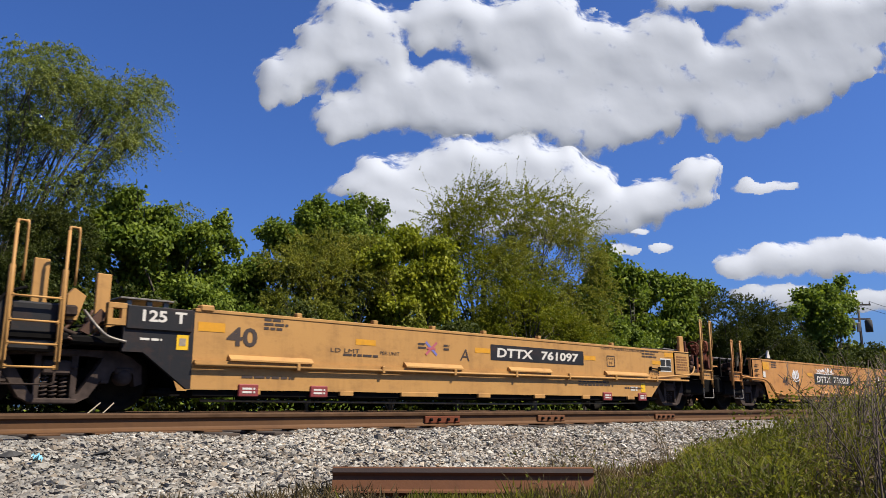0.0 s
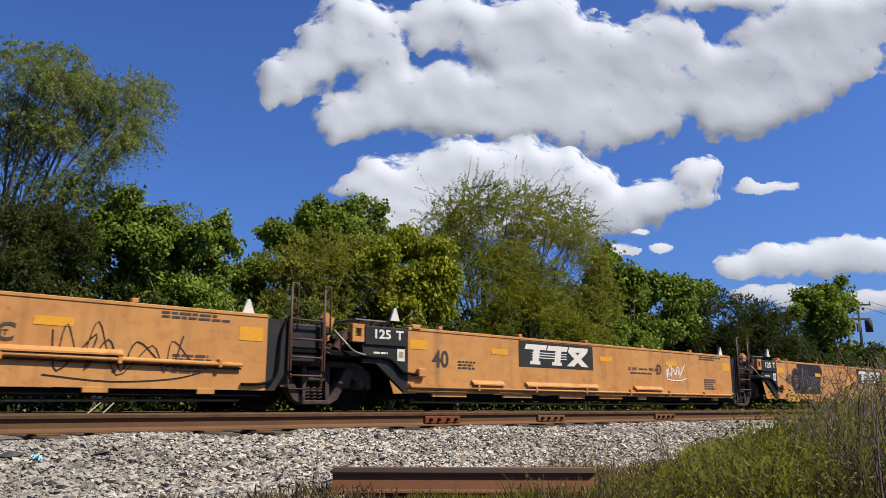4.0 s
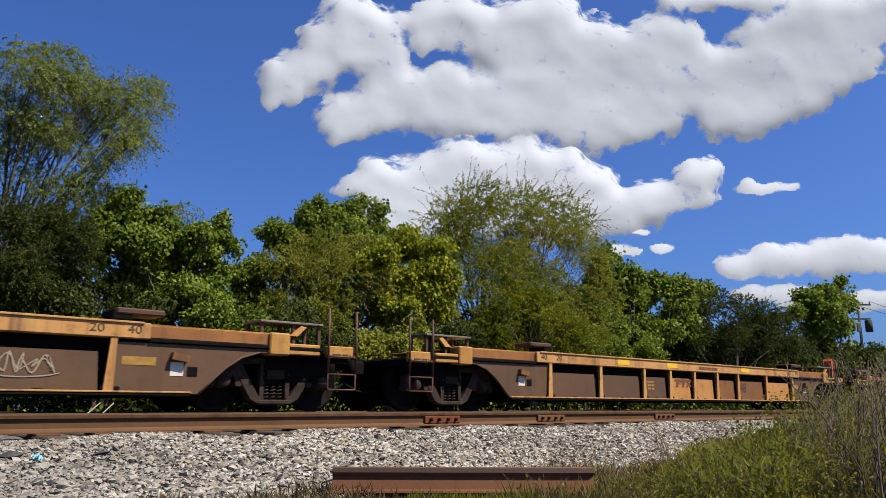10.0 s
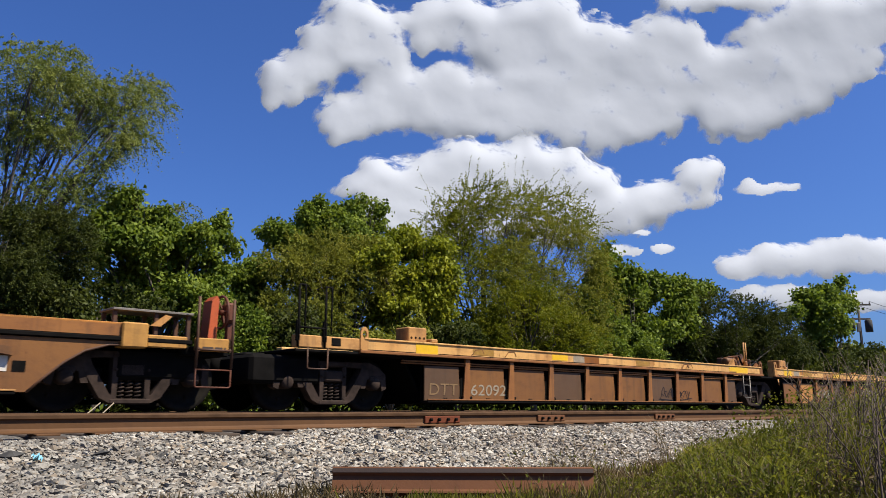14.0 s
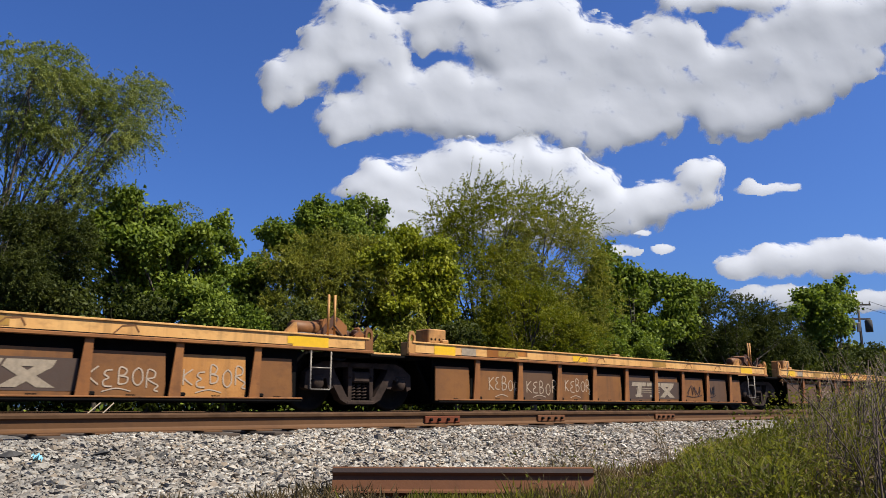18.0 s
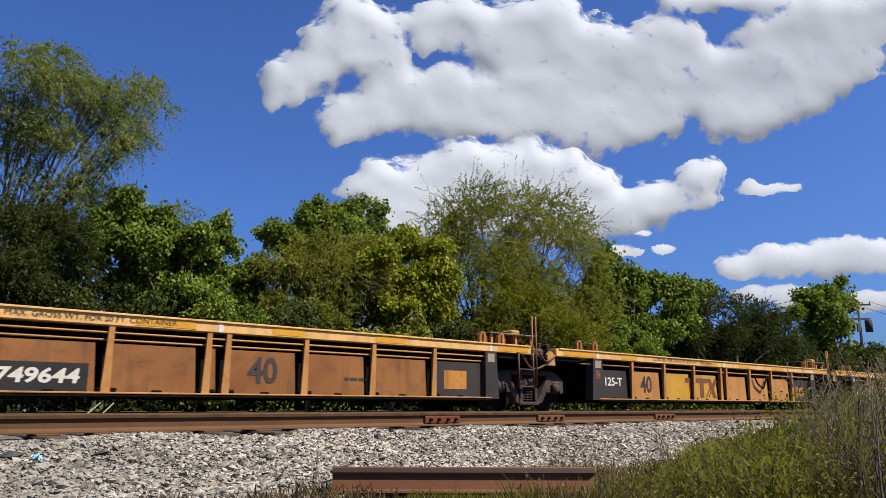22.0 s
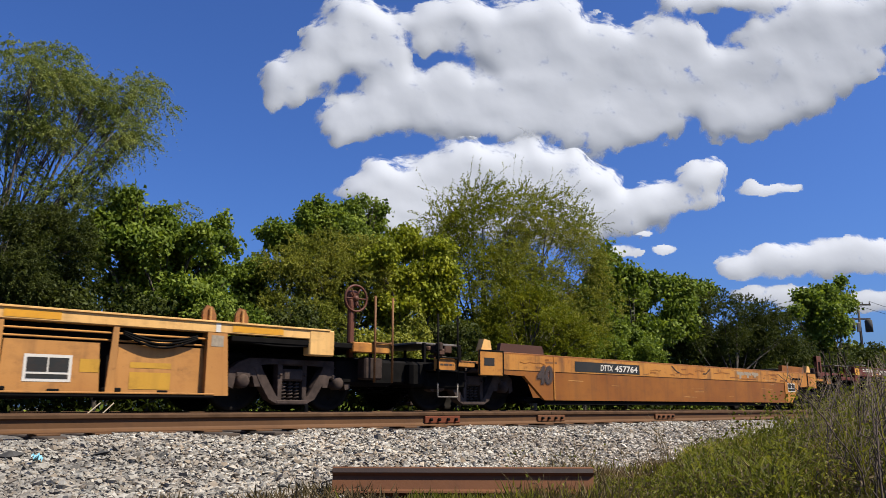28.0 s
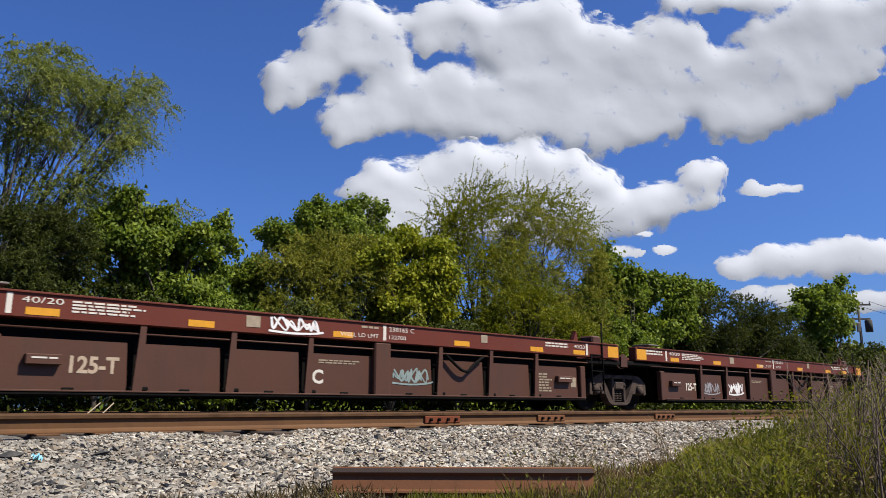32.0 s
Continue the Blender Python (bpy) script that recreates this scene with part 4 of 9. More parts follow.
decal(a, letters("LD LMT", 4.24, 4.85, 1.00, 1.07, NEAR - 0.006), DARKLET)
decal(a, letters("PER UNIT", 5.30, 5.75, 1.00, 1.06, NEAR - 0.006), DARKLET)
decal(a, letters("A", 7.28, 7.54, 0.97, 1.20, NEAR - 0.006, 0.15), DARKLET)
number_patch(a, 8.15, 11.22, 1.02, 1.34, "DTTX", "761097", patch=BLACK)
decal(a, letters("S-2054-16 KEEPER CLEARANCE", 11.9, 13.6, 1.43, 1.49, NEAR - 0.006), DARKLET)
for x, z, w, r in ((2.95, 1.28, 0.45, 3), (4.5, 0.93, 0.9, 1), (6.2, 1.14, 0.2, 2), (6.85, 1.14, 0.2, 2), (13.6, 1.30, 0.8, 4), (11.0, 0.55, 1.4, 2), (2.6, 0.50, 1.3, 1), (12.8, 0.50, 1.1, 1)):
    decal(a, bars(x, x + w, z, z + 0.07 * r, NEAR - 0.006, r, random.Random(int(x * 9))), DARKLET)
for k in (-1, 1):
    decal(a, Geo().stroke([(6.53 - 0.14, 1.17 - k * 0.12), (6.53 + 0.14, 1.17 + k * 0.12)], 0.05, NEAR - 0.007 - 0.001 * k), SPRAYBLUE if k < 0 else SPRAYRED, "graffiti")
decal(a, Geo().stroke([(6.42, 1.17), (6.64, 1.17)], 0.04, NEAR - 0.0095), SPRAYRED, "graffiti")
data_panel(a, 14.42, 0.98, 0.52, 0.34)
for xa, xb, za, zb in ((12.12, 12.44, 1.03, 1.05), (12.12, 12.44, 1.27, 1.29), (12.12, 12.14, 1.05, 1.27), (12.42, 12.44, 1.05, 1.27)):
    decal(a, Geo().rect(xa, xb, za, zb, NEAR - 0.006), DARKLET, "stencil_frame")
decal(a, letters("H", 12.23, 12.33, 1.08, 1.16, NEAR - 0.006), DARKLET)
decal(a, letters("PLATE", 12.17, 12.39, 1.19, 1.24, NEAR - 0.006), DARKLET)
part("release_handle", Geo().tube([(13.98, NEAR - 0.04, 1.04), (14.32, NEAR - 0.04, 1.03)], 0.018, 6), SOOT_SHADE, a)
for x in (13.94, 14.34):
    part("handle_bracket", Geo().box(x - 0.03, x + 0.03, NEAR - 0.06, NEAR, 0.99, 1.09, 0.012), SOOT_SHADE, a)
decal(a, letters("L 261-E", 14.02, 14.34, 0.88, 0.93, NEAR - 0.006), DARKLET)
decal(a, Geo().rect(13.5, 13.68, 0.44, 0.66, NEAR - 0.006), REFLECT_B, "notice")
decal(a, bars(13.05, 13.35, 0.46, 0.58, NEAR - 0.006, 2, random.Random(2), 0), WHITE)
for x in (2.55, 3.85, 11.9, 13.35):
    sgn = part("jacking_sign", Geo().box(x, x + 0.34, NEAR - 0.03, NEAR + 0.02, 0.23, 0.42, 0.012), REDSIGN, a, "red sign with white writing")
    part("writing", bars(x + 0.06, x + 0.28, 0.27, 0.38, NEAR - 0.034, 2, random.Random(5), 0), WHITE, sgn)
for x, z in ((-0.42, 1.72), (0.42, 1.60)):
    part("guide_post", Geo().box(x, x + 0.20, NEAR + 0.3, NEAR + 0.36, z - 0.55, z + 0.36, 0.01), TAN, a)

# five articulated units
b = car("well_car", 22.56, "smooth tan well car unit with white and grey graffiti")
LB = 15.10
smooth_side(b, -0.02, LB - 1.16, TAN_OLD, ridge=(0.50, 0.47), left_cut=1.75, plates=((4.7, 6.2), (7.2, 9.0), (9.4, 11.0), (11.4, 12.9)))
well_inside(b, 1.3, LB - 1.0, 1.50, TAN_OLD)
box_end(b, 0.02, 0.66, TAN_OLD)
end_deck(b, 0.0, -1, TAN_OLD, 1.52, 22.56, truck_at=0.30, reach=0.70, posts=1.95)
joint_right(b, LB, TAN_OLD, 2.3, GUNK)
cone_guide(b, 1.45, 1.60)
brake_wheel(b, -1.62, NEAR + 0.70, 1.84, JOINTRUST, 0.18, endwise=True)
part("brake_plate", Geo().prism([(-1.62, 1.20), (-1.42, 1.24), (-1.30, 1.52), (-1.48, 1.60), (-1.64, 1.42)], NEAR + 0.5, NEAR + 0.56), REDOX, b, "slanting rusty brake plate")
part("plate_stand", Geo().box(-1.56, -1.44, NEAR + 0.50, NEAR + 0.62, 0.94, 1.26, 0.015), REDOX, b)
part("wheel_post", Geo().box(-1.60, -1.50, NEAR + 0.66, NEAR + 0.74, 0.94, 1.98, 0.015), REDOX, b)
for z in (1.06, 1.20, 1.34):
    part("handhold", Geo().tube([(0.14, NEAR - 0.05, z), (0.36, NEAR - 0.05, z)], 0.014, 6), STEEL, b)
part("bent_pipe", Geo().tube(smooth_path([(-0.75, NEAR - 0.05, 0.98), (-0.2, NEAR - 0.06, 0.94), (0.6, NEAR - 0.06, 0.92), (0.95, NEAR - 0.06, 0.80), (1.25, NEAR - 0.06, 0.55), (1.8, NEAR - 0.06, 0.48)], 5), 0.026, 6), TAN_OLD, b)
decal(b, Geo().rect(0.72, 0.88, 0.98, 1.16, NEAR - 0.007), WHITE, "notice")
tape(b, 0.70, 1.22, 0.46, 0.24, REFLECT)
decal(b, letters("40", 2.04, 2.43, 0.76, 1.04, NEAR - 0.006, bold=0.025), DARKLET)
number_patch(b, 4.45, 7.58, 0.84, 1.19, "DTTX", "759223", patch=PATCH)
decal(b, letters("B", 8.28, 8.54, 0.90, 1.15, NEAR - 0.006, 0.12, 0.025), DARKLET)
decal(b, letters("LD LMT", 8.95, 9.5, 0.98, 1.05, NEAR - 0.006), DARKLET)
for x, z, w, r in ((1.3, 1.28, 0.45, 3), (9.2, 0.85, 1.4, 1), (6.0, 1.38, 1.3, 1), (13.2, 0.78, 0.5, 3), (13.2, 1.28, 0.6, 2)):
    decal(b, bars(x, x + w, z, z + 0.07 * r, NEAR - 0.006, r, random.Random(int(x * 9))), DARKLET)
for x, m in ((3.9, REFLECT), (7.6, DULLYEL), (11.9, REFLECT), (13.55, REFLECT)):
    tape(b, x, 1.10 if x < 13 else 1.25, 0.42, 0.11 if x < 13 else 0.2, m)
rg = random.Random(12)
decal(b, scribble(2.75, 3.3, 0.90, 1.30, NEAR - 0.007, 0.035, rg, 6), SPRAYWHITE, "graffiti")
decal(b, scribble(3.0, 3.25, 0.55, 1.3, NEAR - 0.006, 0.02, rg, 4), SPRAYBLACK, "graffiti")
decal(b, scribble(4.6, 6.1, 1.20, 1.42, NEAR - 0.006, 0.03, rg, 7), SPRAYWHITE, "graffiti")
decal(b, scribble(10.0, 10.6, 0.85, 1.35, NEAR - 0.007, 0.05, rg, 6), SPRAYWHITE, "graffiti")
blob = [(11.25, 1.45), (11.35, 1.1), (11.6, 0.58), (13.05, 0.50), (13.05, 0.9), (12.9, 1.38), (12.4, 1.33), (12.1, 1.22), (11.9, 1.40), (11.6, 1.28), (11.4, 1.35)]
decal(b, Geo().flat(blob, NEAR - 0.007), SPRAYGREY, "graffiti")
loop = smooth_path(blob + [blob[0]], 5)
decal(b, Geo().stroke([(p.x, p.y) for p in loop], 0.035, NEAR - 0.0085), SPRAYBLACK, "graffiti")
for x in (12.0, 12.35, 12.7):
    decal(b, scribble(x, x + 0.28, 0.60, 1.18, NEAR - 0.0095, 0.03, rg, 2), SPRAYBLACK, "graffiti")

for i, (paint, txt) in enumerate(((TAN_OLD, "C"), (TAN_OLD, "D"), (TAN_OLD, "E"))):
    s = 37.66 + 15.107 * i
    pl = ((3.4, 4.3), (5.0, 7.5), (9.0, 10.2)) if i == 1 else ()
    c = smooth_joint_unit(s, 15.107, paint, ("smooth tan well car unit with a striped slab emblem" if i < 2 else "tan well car unit with black sprayed graffiti"),
                          ridge=(0.48, 0.46) if i == 1 else None, plates=pl)
    decal(c, letters("40", 2.38, 2.80, 0.82, 1.15, NEAR - 0.006, bold=0.025), DARKLET)
    slab_emblem(c, 4.83 if i < 2 else 8.36, 7.40 if i < 2 else 10.91, 0.92, 1.47, PATCH, WHITE)
    for x in ((4.0, 7.66, 10.5) if i < 2 else (7.59, 11.15)):
        tape(c, x, 1.14, 0.5, 0.12, REFLECT)
    tape(c, 13.45, 1.10, 0.42, 0.22, REFLECT)
    decal(c, letters(txt, 10.05 if i < 2 else 5.27, 10.28 if i < 2 else 5.52, 0.90, 1.15, NEAR - 0.006, 0.12, 0.025), DARKLET)
    for x, z, w, r in ((3.05, 0.8, 0.5, 3), (8.9 if i < 2 else 6.0, 0.88, 1.15, 1), (12.2, 1.35, 1.2, 2), (12.4, 0.55, 0.7, 5)):
        decal(c, bars(x, x + w, z, z + 0.06 * r, NEAR - 0.006, r, random.Random(int(x * 9) + i)), DARKLET)
    x = 8.8 if i < 2 else 5.87
    decal(c, letters("LD LMT", x, x + 0.40, 0.98, 1.05, NEAR - 0.006, bold=0.01), DARKLET)
    decal(c, bars(x + 0.47, x + 0.85, 0.985, 1.045, NEAR - 0.006, 1, random.Random(i), 0.0), DARKLET)
    decal(c, letters("PER UNIT", x + 0.92, x + 1.42, 0.98, 1.05, NEAR - 0.006, bold=0.01), DARKLET)
    if i == 2:
        decal(c, letters("DTTX 759223 E", 7.36, 8.30, 1.35, 1.42, NEAR - 0.006, bold=0.01), DARKLET)
        part("sill_plate", Geo().box(1.80, 7.55, NEAR - 0.014, NEAR + 0.004, 0.335, 0.50, 0.005), paint, c)
        part("sill_plate", Geo().box(7.60, 13.6, NEAR - 0.014, NEAR + 0.004, 0.335, 0.42, 0.005), paint, c)
    if i == 0:
        decal(c, scribble(10.66, 12.85, 0.40, 1.30, NEAR - 0.007, 0.02, rg, 6), SPRAYBLACK, "graffiti")
        decal(c, letters("DTTX 759223 C", 7.45, 9.0, 1.39, 1.46, NEAR - 0.006), DARKLET)
        run = [(1.78, 0.70), (4.5, 0.75), (8.6, 0.73), (8.78, 0.70), (9.25, 0.44), (9.36, 0.41), (9.60, 0.41), (9.70, 0.45), (10.0, 0.70), (10.2, 0.74), (13.5, 0.71)]
        part("brake_pipe", Geo().tube([(x, NEAR - 0.05, z) for x, z in run], 0.035, 8), TAN_OLD, c)
        part("brake_pipe", Geo().tube([(x, NEAR - 0.035, z - 0.06) for x, z in run], 0.012, 5), SOOT_SHADE, c)
        for xa, xb in ((2.0, 2.3), (4.1, 7.05), (7.14, 8.6), (10.1, 11.67)):
            part("splash_plate", Geo().prism_x([(NEAR + 0.003, 0.86), (NEAR - 0.02, 0.86), (NEAR - 0.10, 0.80), (NEAR - 0.10, 0.775), (NEAR + 0.003, 0.775)], xa, xb), TAN_OLD, c)
        for q in range(8):
            part("pipe_clip", Geo().box(2.6 + 1.5 * q, 2.66 + 1.5 * q, NEAR - 0.09, NEAR, 0.66, 0.79, 0.008), TAN_OLD, c) if q != 4 else None
    if i == 1:
        decal(c, scribble(10.5, 11.5, 0.75, 1.2, NEAR - 0.007, 0.025, rg, 5), SPRAYWHITE, "graffiti")
    if i == 2:
        disc = [(3.14 + math.cos(q * math.tau / 24) * 0.29 * (1 + 0.06 * math.sin(3 * q)), 0.92 + math.sin(q * math.tau / 24) * 0.36) for q in range(25)]
        mass = [(3.30, 1.48), (4.90, 1.46), (5.12, 1.40), (5.20, 1.26), (5.08, 1.08), (4.98, 0.90), (4.95, 0.60), (4.78, 0.50), (4.45, 0.54), (4.15, 0.47), (3.85, 0.52), (3.58, 0.46), (3.46, 0.62), (3.52, 0.90), (3.42, 1.20), (3.30, 1.48)]
        edge = [(p.x, p.y) for p in smooth_path(mass, 4)]
        for w, dy in ((0.15, 0.004), (0.08, 0.0046)):
            decal(c, Geo().stroke(edge, w, NEAR - dy), MIST, "graffiti")
            decal(c, Geo().stroke(disc, w, NEAR - dy - 0.0003), MIST, "graffiti")
        decal(c, Geo().flat(edge[:-1], NEAR - 0.0055), SPRAYBLACK, "graffiti")
        decal(c, Geo().stroke([(3.14 + (x - 3.14) * 0.78, 0.92 + (z - 0.92) * 0.78) for x, z in disc], 0.16, NEAR - 0.0062), SPRAYBLACK, "graffiti")
        decal(c, Geo().flat([(3.14 + (x - 3.14) * 0.55, 0.92 + (z - 0.92) * 0.55) for x, z in disc[:-1]], NEAR - 0.0058), MIST, "graffiti")
        for q in range(3):
            decal(c, Geo().rect(3.02 + 0.02 * q, 3.28, 0.84 + 0.09 * q, 0.87 + 0.09 * q, NEAR - 0.0072), SPRAYBLACK, "graffiti")
        x = 3.62
        while x < 4.95:
            top, low, k = rg.uniform(1.02, 1.40), rg.uniform(0.58, 0.76), rg.uniform(-0.09, 0.09)
            m = smooth_path([(x + k, top), (x + 0.05, (top + low) / 2 + 0.08), (x - 0.06, (top + low) / 2 - 0.06), (x - 0.02 - k, low)], 5)
            decal(c, Geo().stroke([(p.x, p.y) for p in m], rg.uniform(0.012, 0.03), NEAR - 0.0068), SPRAYVIOLET, "graffiti")
            x += rg.uniform(0.11, 0.2)
        tape(c, 4.62, 1.10, 0.45, 0.11, REFLECT, y=NEAR - 0.012)

d = car("well_car", 82.98, "orange well car unit with swollen pink graffiti shapes")
joint_left(d, ORANGE, 82.98)
smooth_side(d, 1.78, 15.72, ORANGE, right_cut=1.55)
well_inside(d, 1.3, 14.5, 1.50, ORANGE)
box_end(d, 15.0, 15.68, ORANGE)
tape(d, 15.10, 1.20, 0.5, 0.26, REFLECT, y=NEAR - 0.02)
end_deck(d, 15.70, 1, ORANGE, 1.56, 82.98, truck_at=15.30, reach=0.78, posts=2.05)
brake_wheel(d, 16.28, -0.75, 2.02, MAROON_DARK, 0.22)
part("brake_cylinder", Geo().lathe([(15.05, 0.0), (15.05, 0.16), (15.10, 0.20), (15.34, 0.20), (15.40, 0.12), (15.40, 0.0)], (0, -0.85, 1.92), 16, "x"), REDOX, d, "rust-brown brake cylinder")
part("push_rod", Geo().tube([(15.40, -0.85, 1.90), (16.0, -0.85, 1.78)], 0.03, 7), REDOX, d)
part("cylinder_stand", Geo().prism([(15.08, 1.52), (15.38, 1.52), (15.32, 1.80), (15.14, 1.80)], -0.95, -0.78), REDOX, d)
part("brake_lever", Geo().prism([(15.62, 1.58), (15.95, 1.62), (16.30, 1.86), (16.42, 2.14), (16.30, 2.18), (16.16, 1.98), (15.80, 1.76), (15.60, 1.70)], -0.95, -0.82), REDOX, d, "slanting rusty brake lever")
part("lever_stand", Geo().box(16.12, 16.26, -0.95, -0.75, 1.50, 1.86, 0.02), REDOX, d)
part("lever_post", Geo().box(16.06, 16.14, -0.70, -0.62, 1.50, 2.26, 0.015), GUNK, d)
lug_row(d, (2.0, 4.6, 6.4, 8.6, 11.0, 13.9), 1.54, ORANGE)
cone_guide(d, 14.05, 1.62)
decal(d, letters("40", 2.0, 2.42, 0.75, 1.06, NEAR - 0.006, bold=0.025), DARKLET)
tape(d, 1.84, 1.18, 0.46, 0.16, REFLECT)
# swollen pink letters, each with a dark outline, overlapping from one to the next
run = ((2.70, 3.55, 0.38, 1.46, 0.0), (3.62, 4.25, 0.42, 1.30, 0.10), (4.22, 4.72, 0.42, 1.36, 0.05), (4.70, 5.20, 0.42, 1.32, 0.05), (5.22, 5.40, 0.44, 1.30, 0.12), (5.42, 5.92, 0.42, 1.30, 0.05), (5.92, 6.48, 0.42, 1.32, 0.10))
for q, (glyph, (xa, xb, za, zb, tilt)) in enumerate(zip("FDECISH", run)):
    y = NEAR - 0.006 - 0.0022 * q
    decal(d, letters(glyph, xa - 0.07, xb + 0.07, za - 0.06, zb + 0.06, y, tilt, 0.17), SPRAYMAROON, "graffiti")
    decal(d, letters(glyph, xa - 0.02, xb + 0.02, za - 0.02, zb + 0.02, y - 0.0011, tilt, 0.115), PINK, "graffiti")
decal(d, Geo().stroke([(p.x, p.y) for p in smooth_path([(3.30, 1.42), (3.55, 1.36), (3.80, 1.24), (4.0, 1.08)], 5)], 0.035, NEAR - 0.024), SPRAYMAROON, "graffiti")
decal(d, scribble(2.85, 3.4, 1.30, 1.50, NEAR - 0.022, 0.03, rg, 4), SPRAYBLACK, "graffiti")
decal(d, scribble(6.62, 6.95, 1.16, 1.36, NEAR - 0.022, 0.018, rg, 3), SPRAYBLACK, "graffiti")
tape(d, 4.72, 1.04, 0.46, 0.12, REFLECT_B, y=NEAR - 0.026)
decal(d, letters("A", 7.28, 7.56, 0.92, 1.14, NEAR - 0.006, 0.15), DARKLET)
number_patch(d, 8.45, 11.15, 0.86, 1.18, "DTTX", "759223", patch=PATCH)
for x in (7.9, 11.2, 13.6):
    tape(d, x, 1.10, 0.5, 0.12)
decal(d, Geo().rect(12.3, 12.95, 0.615, 0.635, NEAR - 0.006), WHITE, "chalk_line")
data_panel(d, 14.52, 1.15, 0.46, 0.32)
part("release_handle", Geo().tube([(13.45, NEAR - 0.04, 0.98), (13.85, NEAR - 0.04, 0.97)], 0.018, 6), SOOT_SHADE, d)
for x in (13.41, 13.87):
    part("handle_bracket", Geo().box(x - 0.03, x + 0.03, NEAR - 0.06, NEAR, 0.93, 1.03, 0.012), SOOT_SHADE, d)
decal(d, Geo().rect(13.72, 13.9, 0.52, 0.74, NEAR - 0.006), WHITE, "notice")
for x, z, w, r in ((12.0, 0.95, 0.3, 3), (13.9, 1.30, 0.55, 3), (13.9, 0.8, 0.4, 1)):
    decal(d, bars(x, x + w, z, z + 0.07 * r, NEAR - 0.006, r, random.Random(int(x * 9))), DARKLET)

# three cars with heavy ribs, coupled by drawbars
BAYS = {0: [PANEL_GREY, PANEL_GREY, PANEL_GREY, PANEL_RUST, PANEL_RUST, PANEL_RUST, PANEL_RUST, PANEL_GREY, PANEL_GREY, PANEL_GREY],
        1: [PANEL_GREY, PANEL_GREY, PANEL_GREY, PANEL_GREY, PANEL_TAN, PANEL_TAN, PANEL_RUST, PANEL_RUST, PANEL_TAN, PANEL_GREY],
        2: [PANEL_GREY, PANEL_TAN, PANEL_TAN, PANEL_YEL, PANEL_TAN, PANEL_TAN, PANEL_GREY, PANEL_RUST, PANEL_GREY, PANEL_RUST]}


def curve_arch(x, way):
    """Fender arch over the end truck: x is where the arch meets the sill."""
    return [(x, 0.26), (x - way * 0.20, 0.46), (x - way * 0.42, 0.66), (x - way * 0.68, 0.83), (x - way * 1.0, 0.93), (x - way * 1.5, 0.955)]


def walkway_end(body, x, way, paint, s0, wheel=False):
    """Open end deck of a ribbed car; x is the outer end of its chord, way outwards."""
    def at(a, b):
        return tuple(sorted((x + way * a, x + way * b)))
    part("end_sill", Geo().box(*at(-0.6, 2.9), -0.45, 0.45, 0.62, 0.95, 0.03), SOOT_SHADE, body)
    part("hood_plate", Geo().prism([(x, 1.26), (x + way * 2.05, 1.22), (x + way * 2.05, 1.06), (x, 1.06)], NEAR + 0.06, NEAR + 0.16), RIBRUST, body, "rust-brown cover plate along the end deck")
    part("hood_top", Geo().box(*at(0.0, 2.05), NEAR + 0.06, 1.2, 1.215, 1.25, 0.008), WORN_ORANGE, body)
    part("deck_beam", Geo().box(*at(0.0, 3.0), NEAR + 0.02, 1.43, 0.99, 1.05, 0.01), SOOT_SHADE, body)
    part("bolster_end", Geo().box(*at(1.95, 2.32), NEAR, NEAR + 0.3, 0.90, 1.26, 0.02), STEPYEL, body, "yellow bolster end plate")
    part("deck_rail", Geo().box(*at(2.32, 2.92), NEAR + 0.03, NEAR + 0.12, 0.92, 1.10, 0.015), STEPYEL, body)
    part("step_box", Geo().box(*at(3.05, 3.62), NEAR, NEAR + 0.09, 0.90, 1.10, 0.015), STEPYEL, body)
    decal(body, bars(min(at(3.1, 3.55)) + 0.05, max(at(3.1, 3.55)) - 0.02, 0.92, 0.98, NEAR - 0.004, 1, random.Random(6), 0.0), DARKLET)
    part("end_beam", Geo().box(*at(2.9, 3.65), -1.3, 1.3, 0.84, 0.97, 0.015), SOOT_SHADE, body)
    part("grating", Geo().box(*at(1.85, 3.05), NEAR + 0.15, NEAR + 0.75, 1.44, 1.475, 0.005), GALV, body, "galvanised grating walkway over the end")
    for k in (1.9, 2.5, 3.0):
        for yy in (NEAR + 0.2, NEAR + 0.66):
            part("grating_post", Geo().box(*at(k - 0.03, k + 0.03), yy, yy + 0.06, 1.05, 1.44), GUNK, body)
    part("grating_brace", Geo().prism([(x + way * 2.4, 1.24), (x + way * 2.55, 1.24), (x + way * 2.72, 1.40), (x + way * 2.62, 1.42)], NEAR + 0.16, NEAR + 0.2), CHORD, body)
    ladder(body, *at(3.05, 3.62), 0.65, 1.72, GUNK, (0.92,), y=NEAR - 0.03, name="grab_iron")
    stirrup(body, *at(3.05, 3.62), 0.36, 0.92, REDOX)
    part("step_rung", Geo().tube([(x + way * 3.05, NEAR - 0.02, 0.62), (x + way * 3.62, NEAR - 0.02, 0.62)], 0.013, 6), REDOX, body)
    coupler(body, x + way * 3.0, way)
    if wheel:
        brake_wheel(body, x + way * 3.62, NEAR + 0.42, 1.56, REDOX, 0.26, endwise=True)
        part("brake_housing", Geo().prism([(x + way * 3.34, 1.1), (x + way * 3.48, 1.1), (x + way * 3.50, 1.74), (x + way * 3.46, 1.80), (x + way * 3.38, 1.72)], NEAR + 0.25, NEAR + 0.55), BRIGHTRED, body, "orange-red brake housing")
    truck(body, x + way * 2.25, s0)


